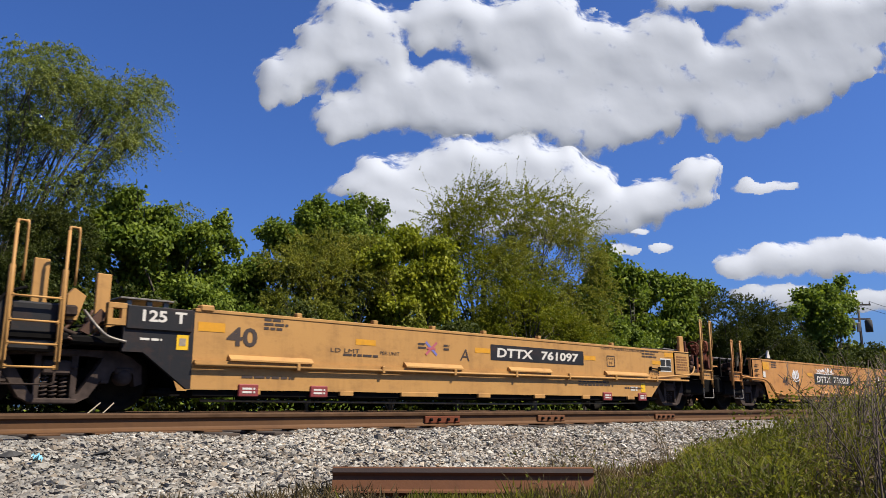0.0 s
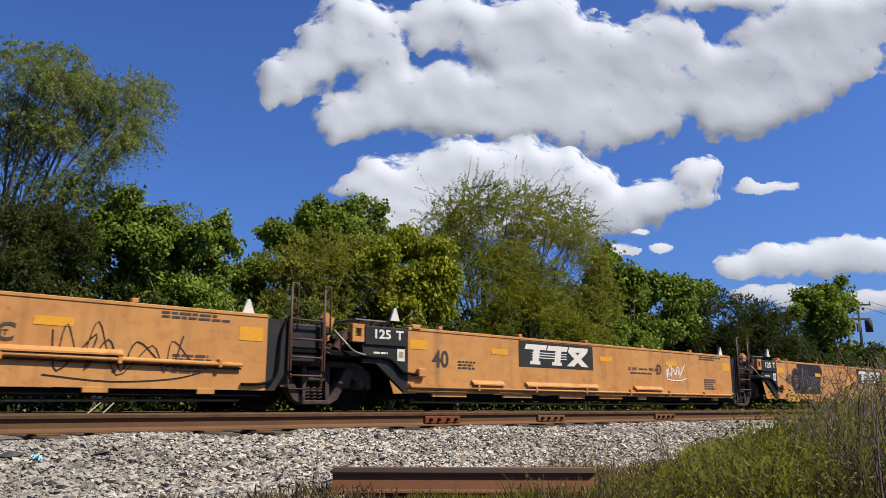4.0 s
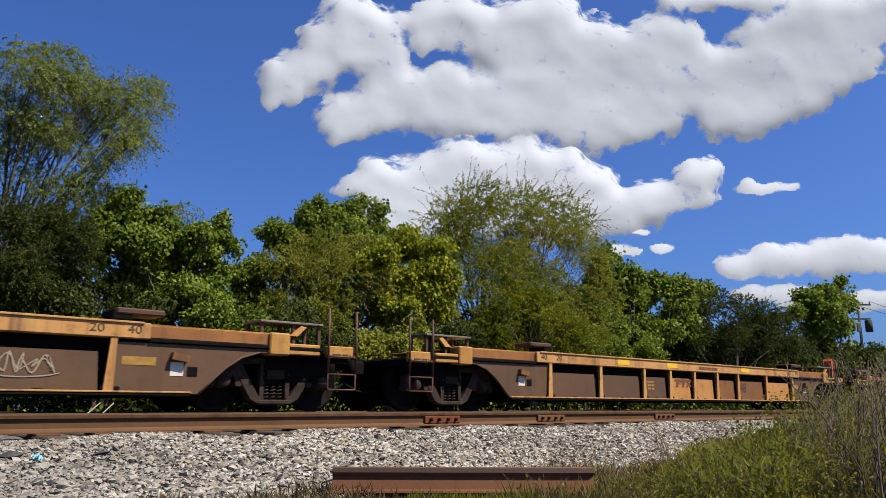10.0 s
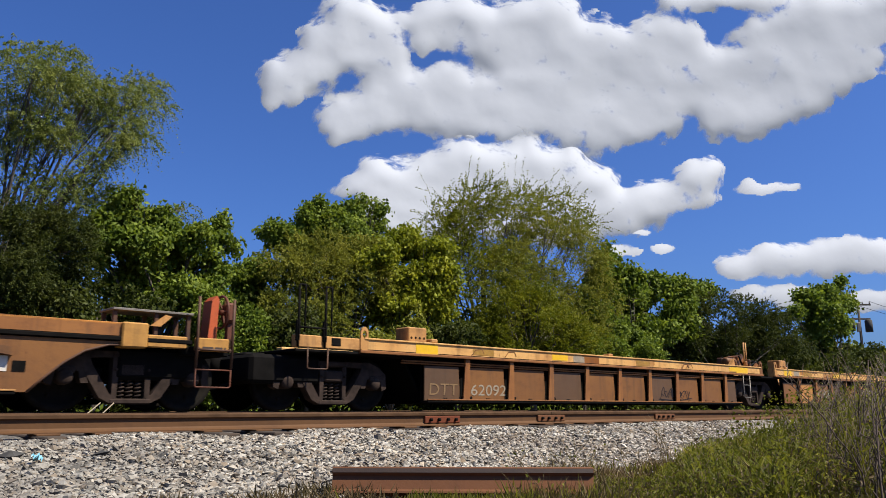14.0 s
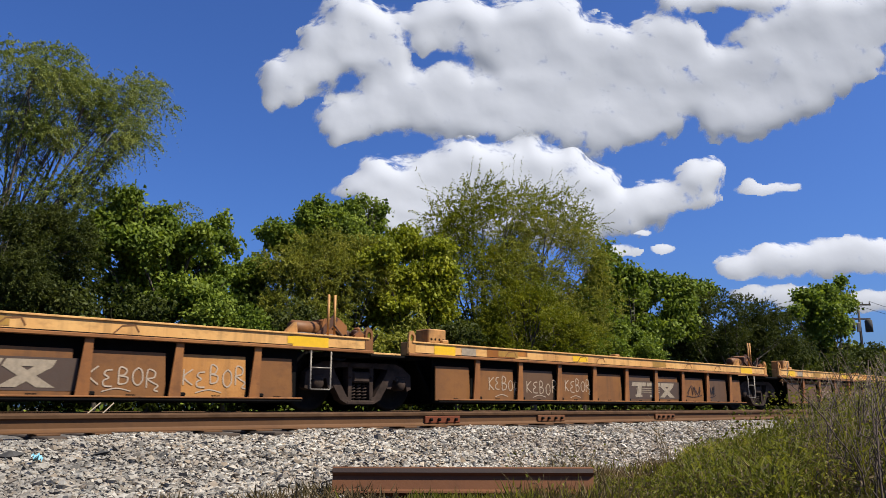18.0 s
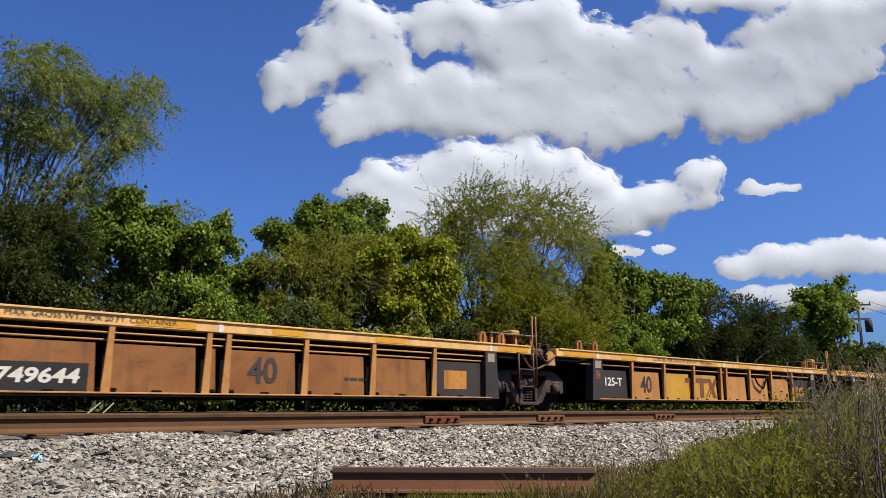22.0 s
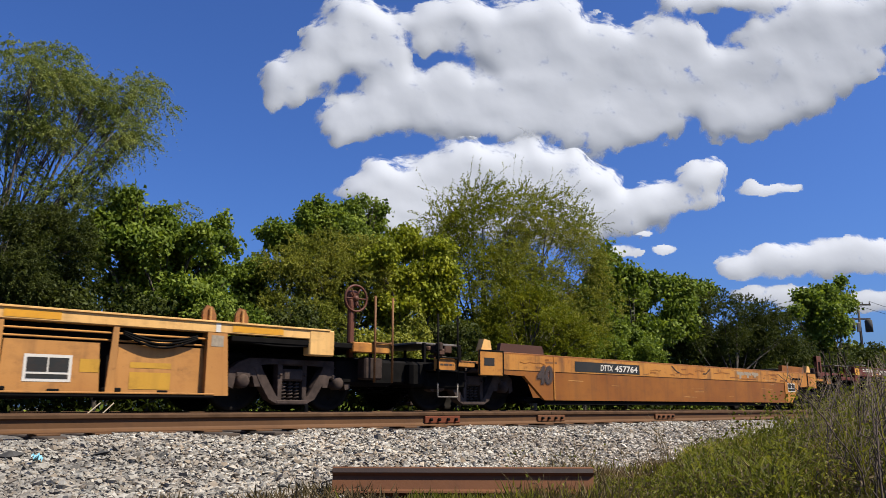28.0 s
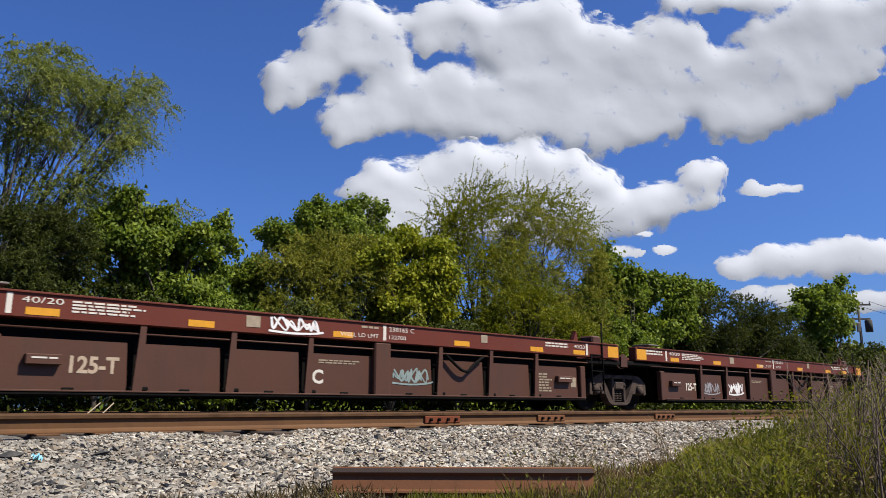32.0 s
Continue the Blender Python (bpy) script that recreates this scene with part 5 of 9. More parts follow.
for i, mid in enumerate((111.33, 132.90, 154.42)):
    g = car("well_car", mid, ("ribbed orange well car with rust-brown panels", "ribbed orange well car, tan and grey panels", "ribbed orange well car with tan panels")[i])
    ribs = [-6.08, -4.24, -2.42, -1.21, 0.0, 1.23, 2.44, 4.24, 6.05]
    ribbed(g, (-6.55, 6.55), (-7.4, 7.22), ribs, (1.03, 1.26), (0.27, 0.80), CHORD, CHORD, BAYS[i], recess=0.10)
    well_inside(g, -7.2, 7.1, 1.22, PANEL_GREY)
    for way in (-1, 1):
        arch = curve_arch(way * 7.36, -way)
        poly = arch + [(way * 8.85, 0.98), (way * 6.1, 0.98), (way * 6.1, 0.26)]
        slope_fill(g, poly, BAYS[i][0 if way < 0 else -1], "side gusset cut in an arch over the truck")
        part("arch_flange", Geo().tube([(px, NEAR + 0.075, pz) for px, pz in arch], 0.02, 6), GUNK, g)
        decal(g, Geo().rect(way * 7.0 - 0.10, way * 7.0 + 0.10, 0.52, 0.72, NEAR + 0.060), WHITE, "notice")
        part("jacking_pad", Geo().prism([(way * 7.0 - 0.12, 0.76), (way * 7.0 + 0.14, 0.72), (way * 7.0 + 0.16, 0.82), (way * 7.0 - 0.10, 0.86)], NEAR - 0.04, NEAR + 0.07), PANEL_RUST, g)
        decal(g, Geo().rect(way * 7.0 + 0.16, way * 7.0 + 0.32, 0.52, 0.66, NEAR + 0.058), SOOT_SHADE, "jacking_slot")
        walkway_end(g, way * 6.55, way, CHORD, mid, wheel=(way > 0 and i > 0))
        part("pedestal", Geo().box(*sorted((way * 6.0, way * 6.28)), NEAR + 0.02, NEAR + 0.5, 1.28, 1.44, 0.02), SOOT_SHADE, g)
        part("pedestal_cap", Geo().box(*sorted((way * 6.05, way * 6.75)), NEAR + 0.0, NEAR + 0.5, 1.37, 1.46, 0.02), GUNK, g)
        decal(g, letters("40", *sorted((way * 6.42, way * 6.22)), 1.10, 1.22, NEAR - 0.005), DARKLET)
        decal(g, letters("20", *sorted((way * 5.90, way * 5.70)), 1.10, 1.22, NEAR - 0.005), DARKLET)
    for x in (-3.6, -1.4, 2.6):
        tape(g, x, 1.09, 0.75 if i == 0 and x < -3 else 0.5, 0.12, DULLYEL if i == 0 and x < -3 else REFLECT_B)
    decal(g, bars(0.2, 1.3, 1.06, 1.20, NEAR - 0.005, 1, rg, 0.1), BROWNLOGO)
    yb = NEAR + 0.10
    if i < 2:
        decal(g, Geo().rect(6.19, 6.68, 0.66, 0.78, NEAR + 0.060), DULLYEL, "tape")
    if i == 0:
        decal(g, Geo().rect(-6.0, -4.35, 0.50, 0.80, yb - 0.004), PATCH_BROWN, "number_patch")
        decal(g, Geo().rect(-4.1, -2.55, 0.50, 0.80, yb - 0.004), PATCH_BROWN, "number_patch")
        decal(g, letters("DTTX", -5.54, -4.42, 0.53, 0.75, yb - 0.008, 0.25, 0.02), CREAM)
        decal(g, letters("27027", -4.02, -2.86, 0.53, 0.75, yb - 0.008, 0.2, 0.02), CREAM)
        decal(g, letters("48", 2.7, 3.05, 0.52, 0.80, yb - 0.006), DARKLET)
        for x0, x1 in ((-6.0, -5.7), (-6.9, -6.3), (3.0, 3.9), (4.5, 5.4)):
            decal(g, scribble(x0, x1, 0.45, 0.80, yb - 0.01 if x0 > -6.1 else NEAR + 0.058, 0.02, rg, 5), CREAM, "graffiti")
    elif i == 1:
        slab_emblem(g, -1.0, 0.0, 0.58, 0.84, None, BROWNLOGO, yb)
        decal(g, letters("48", 2.64, 3.0, 0.50, 0.78, yb - 0.006), DARKLET)
        decal(g, bars(-2.2, -1.9, 0.5, 0.75, yb - 0.004, 3, rg, 0), DULLYEL)
    else:
        decal(g, Geo().rect(-6.0, -4.34, 0.48, 0.84, yb - 0.004), PATCH_BROWN, "number_patch")
        decal(g, Geo().rect(-4.14, -2.52, 0.48, 0.84, yb - 0.004), PATCH_BROWN, "number_patch")
        decal(g, letters("DTTX", -5.75, -4.55, 0.56, 0.79, yb - 0.008, 0.0, 0.03), WHITE)
        decal(g, letters("27027", -3.95, -2.75, 0.56, 0.79, yb - 0.008, 0.08, 0.03), WHITE)
        for cx, cz, sx, sz in ((-2.05, 0.43, 1, 1), (-1.65, 0.43, -1, 1), (-2.05, 0.75, 1, -1), (-1.65, 0.75, -1, -1)):
            decal(g, Geo().stroke([(cx + sx * 0.12, cz), (cx, cz), (cx, cz + sz * 0.1)], 0.02, yb - 0.005), DARKLET, "stencil_corner")
        decal(g, letters("H", -1.9, -1.8, 0.50, 0.58, yb - 0.005), DARKLET)
        decal(g, bars(-1.93, -1.77, 0.62, 0.68, yb - 0.005, 1, rg, 0), DARKLET)
        decal(g, letters("48", 2.48, 2.98, 0.52, 0.82, yb - 0.006, 0, 0.02), DARKLET)
        decal(g, letters("LD LMT", 3.18, 3.55, 0.68, 0.75, yb - 0.006), DARKLET)
        decal(g, bars(3.62, 3.95, 0.69, 0.74, yb - 0.006, 1, rg, 0), DARKLET)
        decal(g, bars(4.45, 4.85, 0.60, 0.76, yb - 0.006, 2, rg, 0.2), DARKLET)
        decal(g, scribble(0.12, 1.0, 0.36, 0.80, yb - 0.006, 0.016, rg, 6), SPRAYWHITE, "graffiti")
        data_panel(g, 6.16, 0.50, 0.44, 0.28, NEAR + 0.062)

# five articulated units with a deep battered chord
for i in range(5):
    s = 168.64 + 15.24 * i
    h = car("well_car", s, ("battered tan well car unit with a white stencilled number", "battered tan ribbed well car unit with sprayed scrawls", "battered tan ribbed well car unit with a bright yellow marker",
                            "battered tan ribbed well car unit with black sprayed loops", "battered tan ribbed well car unit with white sprayed scrawls")[i])
    ribs = [1.07 + 1.29 * k for k in range(9)]
    left = -1.60 if i == 0 else -0.78
    right = 13.66 if i < 4 else 16.35
    bays = [(PANEL_GREY, PANEL_RUST, PANEL_RUST), (PANEL_RUST, PANEL_TAN, PANEL_RUST, PANEL_GREY), (PANEL_RUST, PANEL_RUST, PANEL_TAN), (PANEL_RUST, PANEL_RUST, PANEL_GREY), (PANEL_GREY, PANEL_GREY, PANEL_GREY, PANEL_RUST)][i]
    ribbed(h, (left, right), (0.0, 12.22), ribs, (1.02, 1.27), (0.20, 0.82), CHORD_B, RIBRUST, bays, recess=0.10, flange=True, rib_w=0.13, rods=((0.92, 0.05), (0.88, 0.07)) if i in (0, 4) else ())
    well_inside(h, 0.1, 12.1, 1.22, PANEL_RUST, 0.22)
    for x, w, m in ((1.2, 0.6, DULLYEL), (3.65, 0.55, REFLECT_B), (6.9, 0.6, DULLYEL), (11.6, 0.6, REFLECT_B)):
        tape(h, x + 0.15 * i, 1.10, w, 0.12, m)
    tape(h, -0.3 if i == 0 else -0.12, 1.06, 0.55, 0.19, REFLECT_B)
    tape(h, 12.0, 1.06, 0.7, 0.17, REFLECT_B)
    decal(h, Geo().rect(0.6 if i else 4.4, 1.0 if i else 4.8, 1.08, 1.22, NEAR - 0.005), CREAM, "notice")
    for k in range(5):
        x = rg.uniform(0.5, 11.5)
        decal(h, Geo().stroke([(x, 1.08), (x + 0.12, 1.20), (x + 0.3, 1.22), (x + 0.36, 1.12)], 0.02, NEAR - 0.006), PANEL_RUST, "scrape")
    for k in range(3):
        x = rg.uniform(1, 11)
        part("rust_patch", Geo().rect(x, x + rg.uniform(0.4, 0.9), 1.07 + 0.03 * k, 1.25, NEAR - 0.003), (RUST_ORANGE, CHORD, WORN_ORANGE)[k], h)
    hole_box(h, -0.42 if i == 0 else -0.2, 1.28, CHORD)
    part("lug", Geo().box(0.1, 0.28, NEAR + 0.02, NEAR + 0.2, 1.28, 1.36, 0.02), CHORD, h)
    part("lug", Geo().box(5.8, 5.98, NEAR + 0.02, NEAR + 0.2, 1.28, 1.34, 0.02), CHORD, h)
    if i:
        eye_plate(h, -0.68, 1.02, 1.48, CHORD)
        truck(h, -1.60, s)
        gg = Geo()
        gg.box(-2.3, -0.6, -0.4, 0.4, 0.80, 1.08, 0.05)
        gg.box(-2.6, -1.62, -1.40, 1.40, 0.93, 1.01, 0.03)
        gg.box(-1.60, -0.3, -1.40, 1.40, 0.95, 1.01, 0.03)
        part("articulated_joint", gg, SOOT_SHADE, h)
    else:
        eye_plate(h, -1.50, 1.02, 1.48, CHORD)
    if i < 4:
        eye_plate(h, 13.56, 1.00, 1.46, CHORD if i % 2 else PANEL_RUST)
        part("brake_cylinder", Geo().lathe([(12.2, 0.0), (12.2, 0.10), (12.25, 0.13), (12.75, 0.13), (12.8, 0.0)], (0, NEAR + 0.45, 1.42), 12, "x"), PANEL_RUST, h)
        part("corner_guide", Geo().prism([(11.9, 1.28), (12.15, 1.28), (12.12, 1.48)], NEAR + 0.1, NEAR + 0.2), CHORD, h)
        part("walkway_plate", Geo().box(12.25, 13.2, NEAR + 0.3, NEAR + 0.9, 1.30, 1.33), GALV, h)
        part("valve_box", Geo().prism([(12.72, 1.28), (13.30, 1.28), (13.30, 1.50), (13.10, 1.64), (12.80, 1.60)], NEAR + 0.32, NEAR + 0.7), RIBRUST, h)
        joint_clutter(h, 13.0, 1.30, 60 + i, RIBRUST)
        ladder(h, 12.75, 12.88, 1.3, 2.0, CHORD, (), y=NEAR + 0.1, name="grab_post")
        stirrup(h, 12.35, 12.75, 0.36, 1.0, GALV)
        part("step_rung", Geo().tube([(12.35, NEAR - 0.02, 0.72), (12.75, NEAR - 0.02, 0.72)], 0.012, 6), GALV, h)
    yb = NEAR + 0.10
    if i == 0:
        decal(h, letters("62092", 1.22, 2.24, 0.30, 0.52, yb - 0.006, 0.08, 0.005), CREAM)
        decal(h, letters("DTT", 0.12, 0.86, 0.30, 0.52, yb - 0.006, 0.05), TANLOGO)
        decal(h, scribble(8.0, 9.6, 0.25, 0.6, yb - 0.008, 0.02, rg, 8), SPRAYBLACK, "graffiti")
        # drawbar end deck
        part("end_sill", Geo().box(-3.3, -1.2, -0.45, 0.45, 0.66, 1.0, 0.03), SOOT_SHADE, h)
        part("end_beam", Geo().box(-2.92, -1.60, NEAR, NEAR + 0.12, 1.05, 1.26, 0.015), CHORD, h)
        part("end_block", Geo().box(-2.2, -2.0, NEAR - 0.01, NEAR + 0.05, 1.10, 1.24, 0.012), SOOT_SHADE, h)
        part("deck_plate", Geo().box(-2.9, -0.2, -1.43, 1.43, 0.98, 1.03, 0.01), SOOT_SHADE, h)
        ladder(h, -2.88, -2.35, 1.05, 2.05, SOOT_SHADE, (1.38,), loop=True, name="grab_iron")
        stirrup(h, -2.68, -2.28, 0.70, 1.05, GUNK)
        coupler(h, -3.2, -1)
        truck(h, -1.92, s)
    elif i == 4:
        part("end_sill", Geo().box(12.2, 16.6, -0.45, 0.45, 0.66, 0.97, 0.03), SOOT_SHADE, h)
        part("deck_plate", Geo().box(12.3, 16.3, -1.43, 1.43, 0.975, 1.015, 0.01), SOOT_SHADE, h)
        eye_plate(h, 14.0, 1.0, 1.45, CHORD)
        part("air_tank", Geo().lathe([(12.78, 0.0), (12.78, 0.09), (12.84, 0.14), (13.30, 0.14), (13.36, 0.09), (13.36, 0.0)], (0, NEAR + 0.5, 1.52), 16, "x"), PANEL_RUST, h, "rusty air tank")
        part("guide_post", Geo().box(13.5, 13.56, NEAR + 0.3, NEAR + 0.4, 1.25, 1.6), CHORD, h)
        brake_wheel(h, 14.75, NEAR + 0.3, 1.75, REDOX, 0.26)
        part("valve_stand", Geo().box(14.5, 15.1, NEAR + 0.3, NEAR + 0.7, 1.27, 1.40, 0.03), REDOX, h)
        for x in (12.25, 12.7, 13.05):
            part("corner_guide", Geo().prism([(x, 1.27), (x + 0.16, 1.27), (x + 0.04, 1.46)], NEAR + 0.1, NEAR + 0.2), CHORD, h)
        for x in (13.55, 14.35):
            p = part("notice_plate", Geo().box(x, x + 0.18, NEAR + 0.0, NEAR + 0.02, 0.72, 0.90, 0.005), CREAM, h, "cream plate with a red mark")
            part("writing", Geo().rect(x + 0.07, x + 0.11, 0.75, 0.87, NEAR - 0.004), REDSIGN, p)
        gg = Geo()
        for z in (0.78, 0.66):
            gg.tube([(12.2 + 0.15 * k, NEAR + 0.05, z - 0.05 * math.sin(k / 12 * math.pi)) for k in range(13)], 0.018, 5)
        part("chain", gg, SOOT_SHADE, h)
        stirrup(h, 14.75, 15.1, 0.5, 1.0, GALV)
        coupler(h, 16.2, 1)
        truck(h, 13.49, s)
    tags = {1: ((2.65, 3.5), (8.95, 9.7)), 2: ((5.2, 6.1), (8.9, 9.75), (10.25, 11.15)), 3: ((1.5, 2.3), (2.65, 3.55), (3.95, 4.75)), 4: ((2.44, 3.41), (3.74, 4.75), (5.06, 6.01), (6.4, 7.28), (8.94, 9.97))}.get(i, ())
    for x0, x1 in tags:
        decal(h, hand_tag("KEBOR", x0 - 0.05, x1 + 0.10, 0.38, 0.66, yb - 0.007, 0.021, rg), SPRAYMINT if i == 1 else PALESPRAY, "graffiti")
    if i in (1, 2, 3):
        decal(h, Geo().rect(6.3, 7.45, 0.28, 0.72, yb - 0.004), PATCH_BROWN, "emblem_ground")
        decal(h, Geo().rect(7.6, 8.72, 0.28, 0.72, yb - 0.004), PATCH_BROWN, "emblem_ground")
        slab_emblem(h, 6.35, 8.6, 0.27, 0.74, None, CREAM, yb)
    if i == 3:
        for x0, x1 in ((9.05, 9.85), (10.05, 10.6)):
            decal(h, scribble(x0, x1, 0.34, 0.68, yb - 0.008, 0.02, rg, 5), SPRAYBLACK, "graffiti")

# five articulated yellow-chord units
for i in range(5):
    s = 255.28 + 15.54 * i
    k = car("well_car", s, ("ribbed tan well car unit with a yellow chord and number patch", "ribbed well car unit, yellow chord and brown emblem", "ribbed well car unit, yellow chord and brown emblem",
                            "ribbed well car unit, yellow chord and brown emblem", "ribbed tan well car unit with a yellow chord and dark 40")[i])
    ribs = [-4.54, -3.09, -1.62, -0.16, 0.16, 1.57, 2.98, 4.44]
    left, right = -7.50 if i else -8.03, 7.25
    if i == 4:
        right = 8.1
    mid_bays = (RIBRUST,) * 8 + (GREYBLACK,) if i == 0 else \
        ((PANEL_TAN,) * 9 if i == 4 else (GREYBLACK, PANEL_TAN, PANEL_YEL, PANEL_YEL, PANEL_TAN, PANEL_TAN, PANEL_TAN, PANEL_TAN, GREYBLACK))
    if i in (2, 3):
        mid_bays = (GREYBLACK, PANEL_TAN, PANEL_TAN, PANEL_TAN, PANEL_TAN, PANEL_YEL, PANEL_YEL, PANEL_TAN, GREYBLACK)
    ribbed(k, (left, right), (-5.95, 5.95), ribs, (1.19, 1.36), (0.25, 0.92), CHORD_Y, PANEL_TAN, mid_bays, recess=0.11, rib_w=0.09, rods=((1.10, 0.06), (1.0, 0.1)) if i in (0, 4) else ((1.06, 0.08),))
    for side, (xa, xb) in enumerate(((-6.15, -5.80), (5.80, 6.12))):
        dark = GREYBLACK if (i in (1, 2, 3) or (i == 0 and side)) else PANEL_TAN
        p = part("end_post", Geo().prism([(xa - (0.06 if side == 0 else 0), 0.24), (xb + (0.06 if side else 0), 0.24), (xb, 1.19), (xa, 1.19)], NEAR + 0.004, NEAR + 0.22), dark, k)
        part("plate", Geo().rect(xa + 0.06, xb - 0.06, 0.98, 1.15, NEAR), CREAM, p)
        part("bar", Geo().rect((xa + xb) / 2 - 0.04, (xa + xb) / 2 + 0.04, 1.20, 1.35, NEAR - 0.004), WHITE, p)
    part("bar", Geo().rect(-0.04, 0.04, 1.20, 1.35, NEAR - 0.005), WHITE, k)
    well_inside(k, -5.9, 5.9, 1.30, PANEL_TAN)
    for x, w in ((-7.25, 1.2), (-5.0, 0.6), (-1.3, 0.9), (0.9, 0.6), (3.0, 0.7), (6.2, 0.9)):
        tape(k, x, 1.22, w, 0.12, REFLECT)
    lean = letters("52,900 LBS. MAX. GROSS WT. FOR 20 FT. CONTAINER", -3.6, -0.7, 1.235, 1.325, NEAR - 0.009)
    decal(k, lean, DARKLET)
    yb = NEAR + 0.11
    if i == 0:
        decal(k, Geo().rect(-4.45, -3.2, 0.27, 0.68, yb - 0.004), PATCH, "number_patch")
        decal(k, Geo().rect(-3.06, -1.86, 0.27, 0.66, yb - 0.004), PATCH, "number_patch")
        decal(k, letters("DTTX", -4.2, -3.35, 0.40, 0.60, yb - 0.008, 0.1, 0.03), WHITE)
        decal(k, letters("749644", -3.02, -1.98, 0.38, 0.59, yb - 0.008, 0.15, 0.03), WHITE)
        decal(k, letters("40", 0.55, 1.08, 0.44, 0.86, yb - 0.006, 0, 0.025), DARKLET)
        decal(k, letters("B", -6.05, -5.92, 0.76, 0.92, NEAR + 0.0, 0, 0.025), DARKLET)
        decal(k, Geo().rect(-5.75, -5.25, 0.35, 0.60, yb - 0.004), PANEL_YEL, "notice")
        decal(k, Geo().rect(4.75, 5.35, 0.42, 0.78, yb - 0.004), WORN_ORANGE, "notice")
        decal(k, bars(2.4, 2.9, 0.5, 0.6, yb - 0.004, 1, rg, 0), DARKLET)
    elif i == 4:
        decal(k, Geo().rect(-3.0, -1.72, 0.27, 0.68, yb - 0.004), PATCH, "number_patch")
        decal(k, Geo().rect(-4.45, -3.2, 0.27, 0.68, yb - 0.004), PATCH, "number_patch")
        decal(k, letters("DTTX", -4.2, -3.35, 0.40, 0.60, yb - 0.008, 0.1, 0.03), WHITE)
        decal(k, letters("749644", -2.85, -1.9, 0.38, 0.57, yb - 0.008, 0.1, 0.03), WHITE)
        decal(k, letters("40", 0.62, 1.15, 0.45, 0.86, yb - 0.006, 0, 0.025), DARKLET)
        decal(k, Geo().rect(3.32, 3.92, 0.40, 0.76, yb - 0.004), WHITE, "data_panel")
        for q in range(2):
            decal(k, Geo().rect(3.36 + q * 0.27, 3.61 + q * 0.27, 0.53, 0.72, yb - 0.008), PATCH, "data_panel")
        decal(k, Geo().rect(3.36, 3.88, 0.44, 0.50, yb - 0.008), PATCH, "data_panel")
        decal(k, Geo().rect(4.02, 4.28, 0.54, 0.72, yb - 0.004), PANEL_YEL, "notice")
        for q in range(3):
            hang = [(4.55 + 0.1 * w, NEAR + 0.03, 1.12 - 0.02 * q - (0.10 + 0.03 * q) * math.sin(w / 11 * math.pi)) for w in range(12)]
            part("hose", Geo().tube(hang, 0.018, 5), SOOT_SHADE, k)
        decal(k, Geo().rect(4.7, 5.3, 0.32, 0.56, yb - 0.004), PANEL_YEL, "notice")
        decal(k, Geo().rect(4.7, 5.3, 0.62, 0.70, yb - 0.004), PANEL_YEL, "notice")
    else:
        decal(k, letters("125-T", -5.58, -4.90, 0.58, 0.78, yb - 0.006, 0, 0.025), WHITE)
        decal(k, letters("40", -4.1, -3.6, 0.43, 0.86, yb - 0.006, 0, 0.025), DARKLET)
        x = (-1.98, 1.12, 1.12)[i - 1]
        bar_emblem(k, x, x + 1.68, 0.34, 0.86, BROWNLOGO, yb)
        q = (1.9, -4.0, -2.6)[i - 1]
        if i != 2:
            part("pipe_bend", Geo().tube(smooth_path([(q, NEAR + 0.04, 1.0), (q + 0.12, NEAR + 0.03, 0.80), (q + 0.4, NEAR + 0.03, 0.66), (q + 0.5, NEAR + 0.03, 0.66), (q + 0.62, NEAR + 0.03, 0.80), (q + 0.8, NEAR + 0.04, 1.0)], 4), 0.026, 7), SOOT_SHADE, k)
        decal(k, Geo().rect(4.8, 5.4, 0.42, 0.72, yb - 0.004), WORN_ORANGE, "notice")
        decal(k, Geo().rect(-6.07, -5.91, 0.72, 0.92, NEAR + 0.001), RIBRUST, "notice")
        decal(k, letters("CDE"[i - 1], -6.05, -5.93, 0.74, 0.90, NEAR - 0.003), DARKLET)
    for x in (-6.6, -6.0, 5.75, 6.3):
        part("corner_guide", Geo().prism([(x, 1.37), (x + 0.22, 1.37), (x + 0.22, 1.48), (x + 0.16, 1.60), (x + 0.06, 1.62), (x, 1.52)], NEAR + 0.12, NEAR + 0.17), RIBRUST, k)
        part("guide_rib", Geo().box(x + 0.09, x + 0.13, NEAR + 0.08, NEAR + 0.3, 1.37, 1.58, 0.008), CHORD, k)
    if i < 4:
        part("air_tank", Geo().lathe([(6.35, 0.0), (6.35, 0.07), (6.40, 0.11), (6.95, 0.11), (7.0, 0.07), (7.0, 0.0)], (0, NEAR + 0.6, 1.50), 14, "x"), PANEL_RUST, k)
        part("walkway_plate", Geo().box(6.15, 7.6, NEAR + 0.2, NEAR + 0.8, 1.60, 1.63, 0.006), GALV, k)
        for q in (6.25, 7.0, 7.5):
            part("walkway_bracket", Geo().box(q - 0.03, q + 0.03, NEAR + 0.25, NEAR + 0.31, 1.36, 1.60), CHORD, k)
        part("valve_box", Geo().box(7.02, 7.3, NEAR + 0.4, NEAR + 0.7, 1.40, 1.74, 0.03), PANEL_TAN, k)
        for q in (7.22, 7.34):
            part("grab_post", Geo().tube([(q, NEAR - 0.02, 0.52), (q, NEAR - 0.02, 2.02)], 0.018, 6), RIBRUST, k)
        ladder(k, 6.76, 7.22, 0.46, 1.22, GUNK, (0.50, 0.86, 1.18))
        joint_clutter(k, 7.50, 1.20, 40 + i, CHORD)
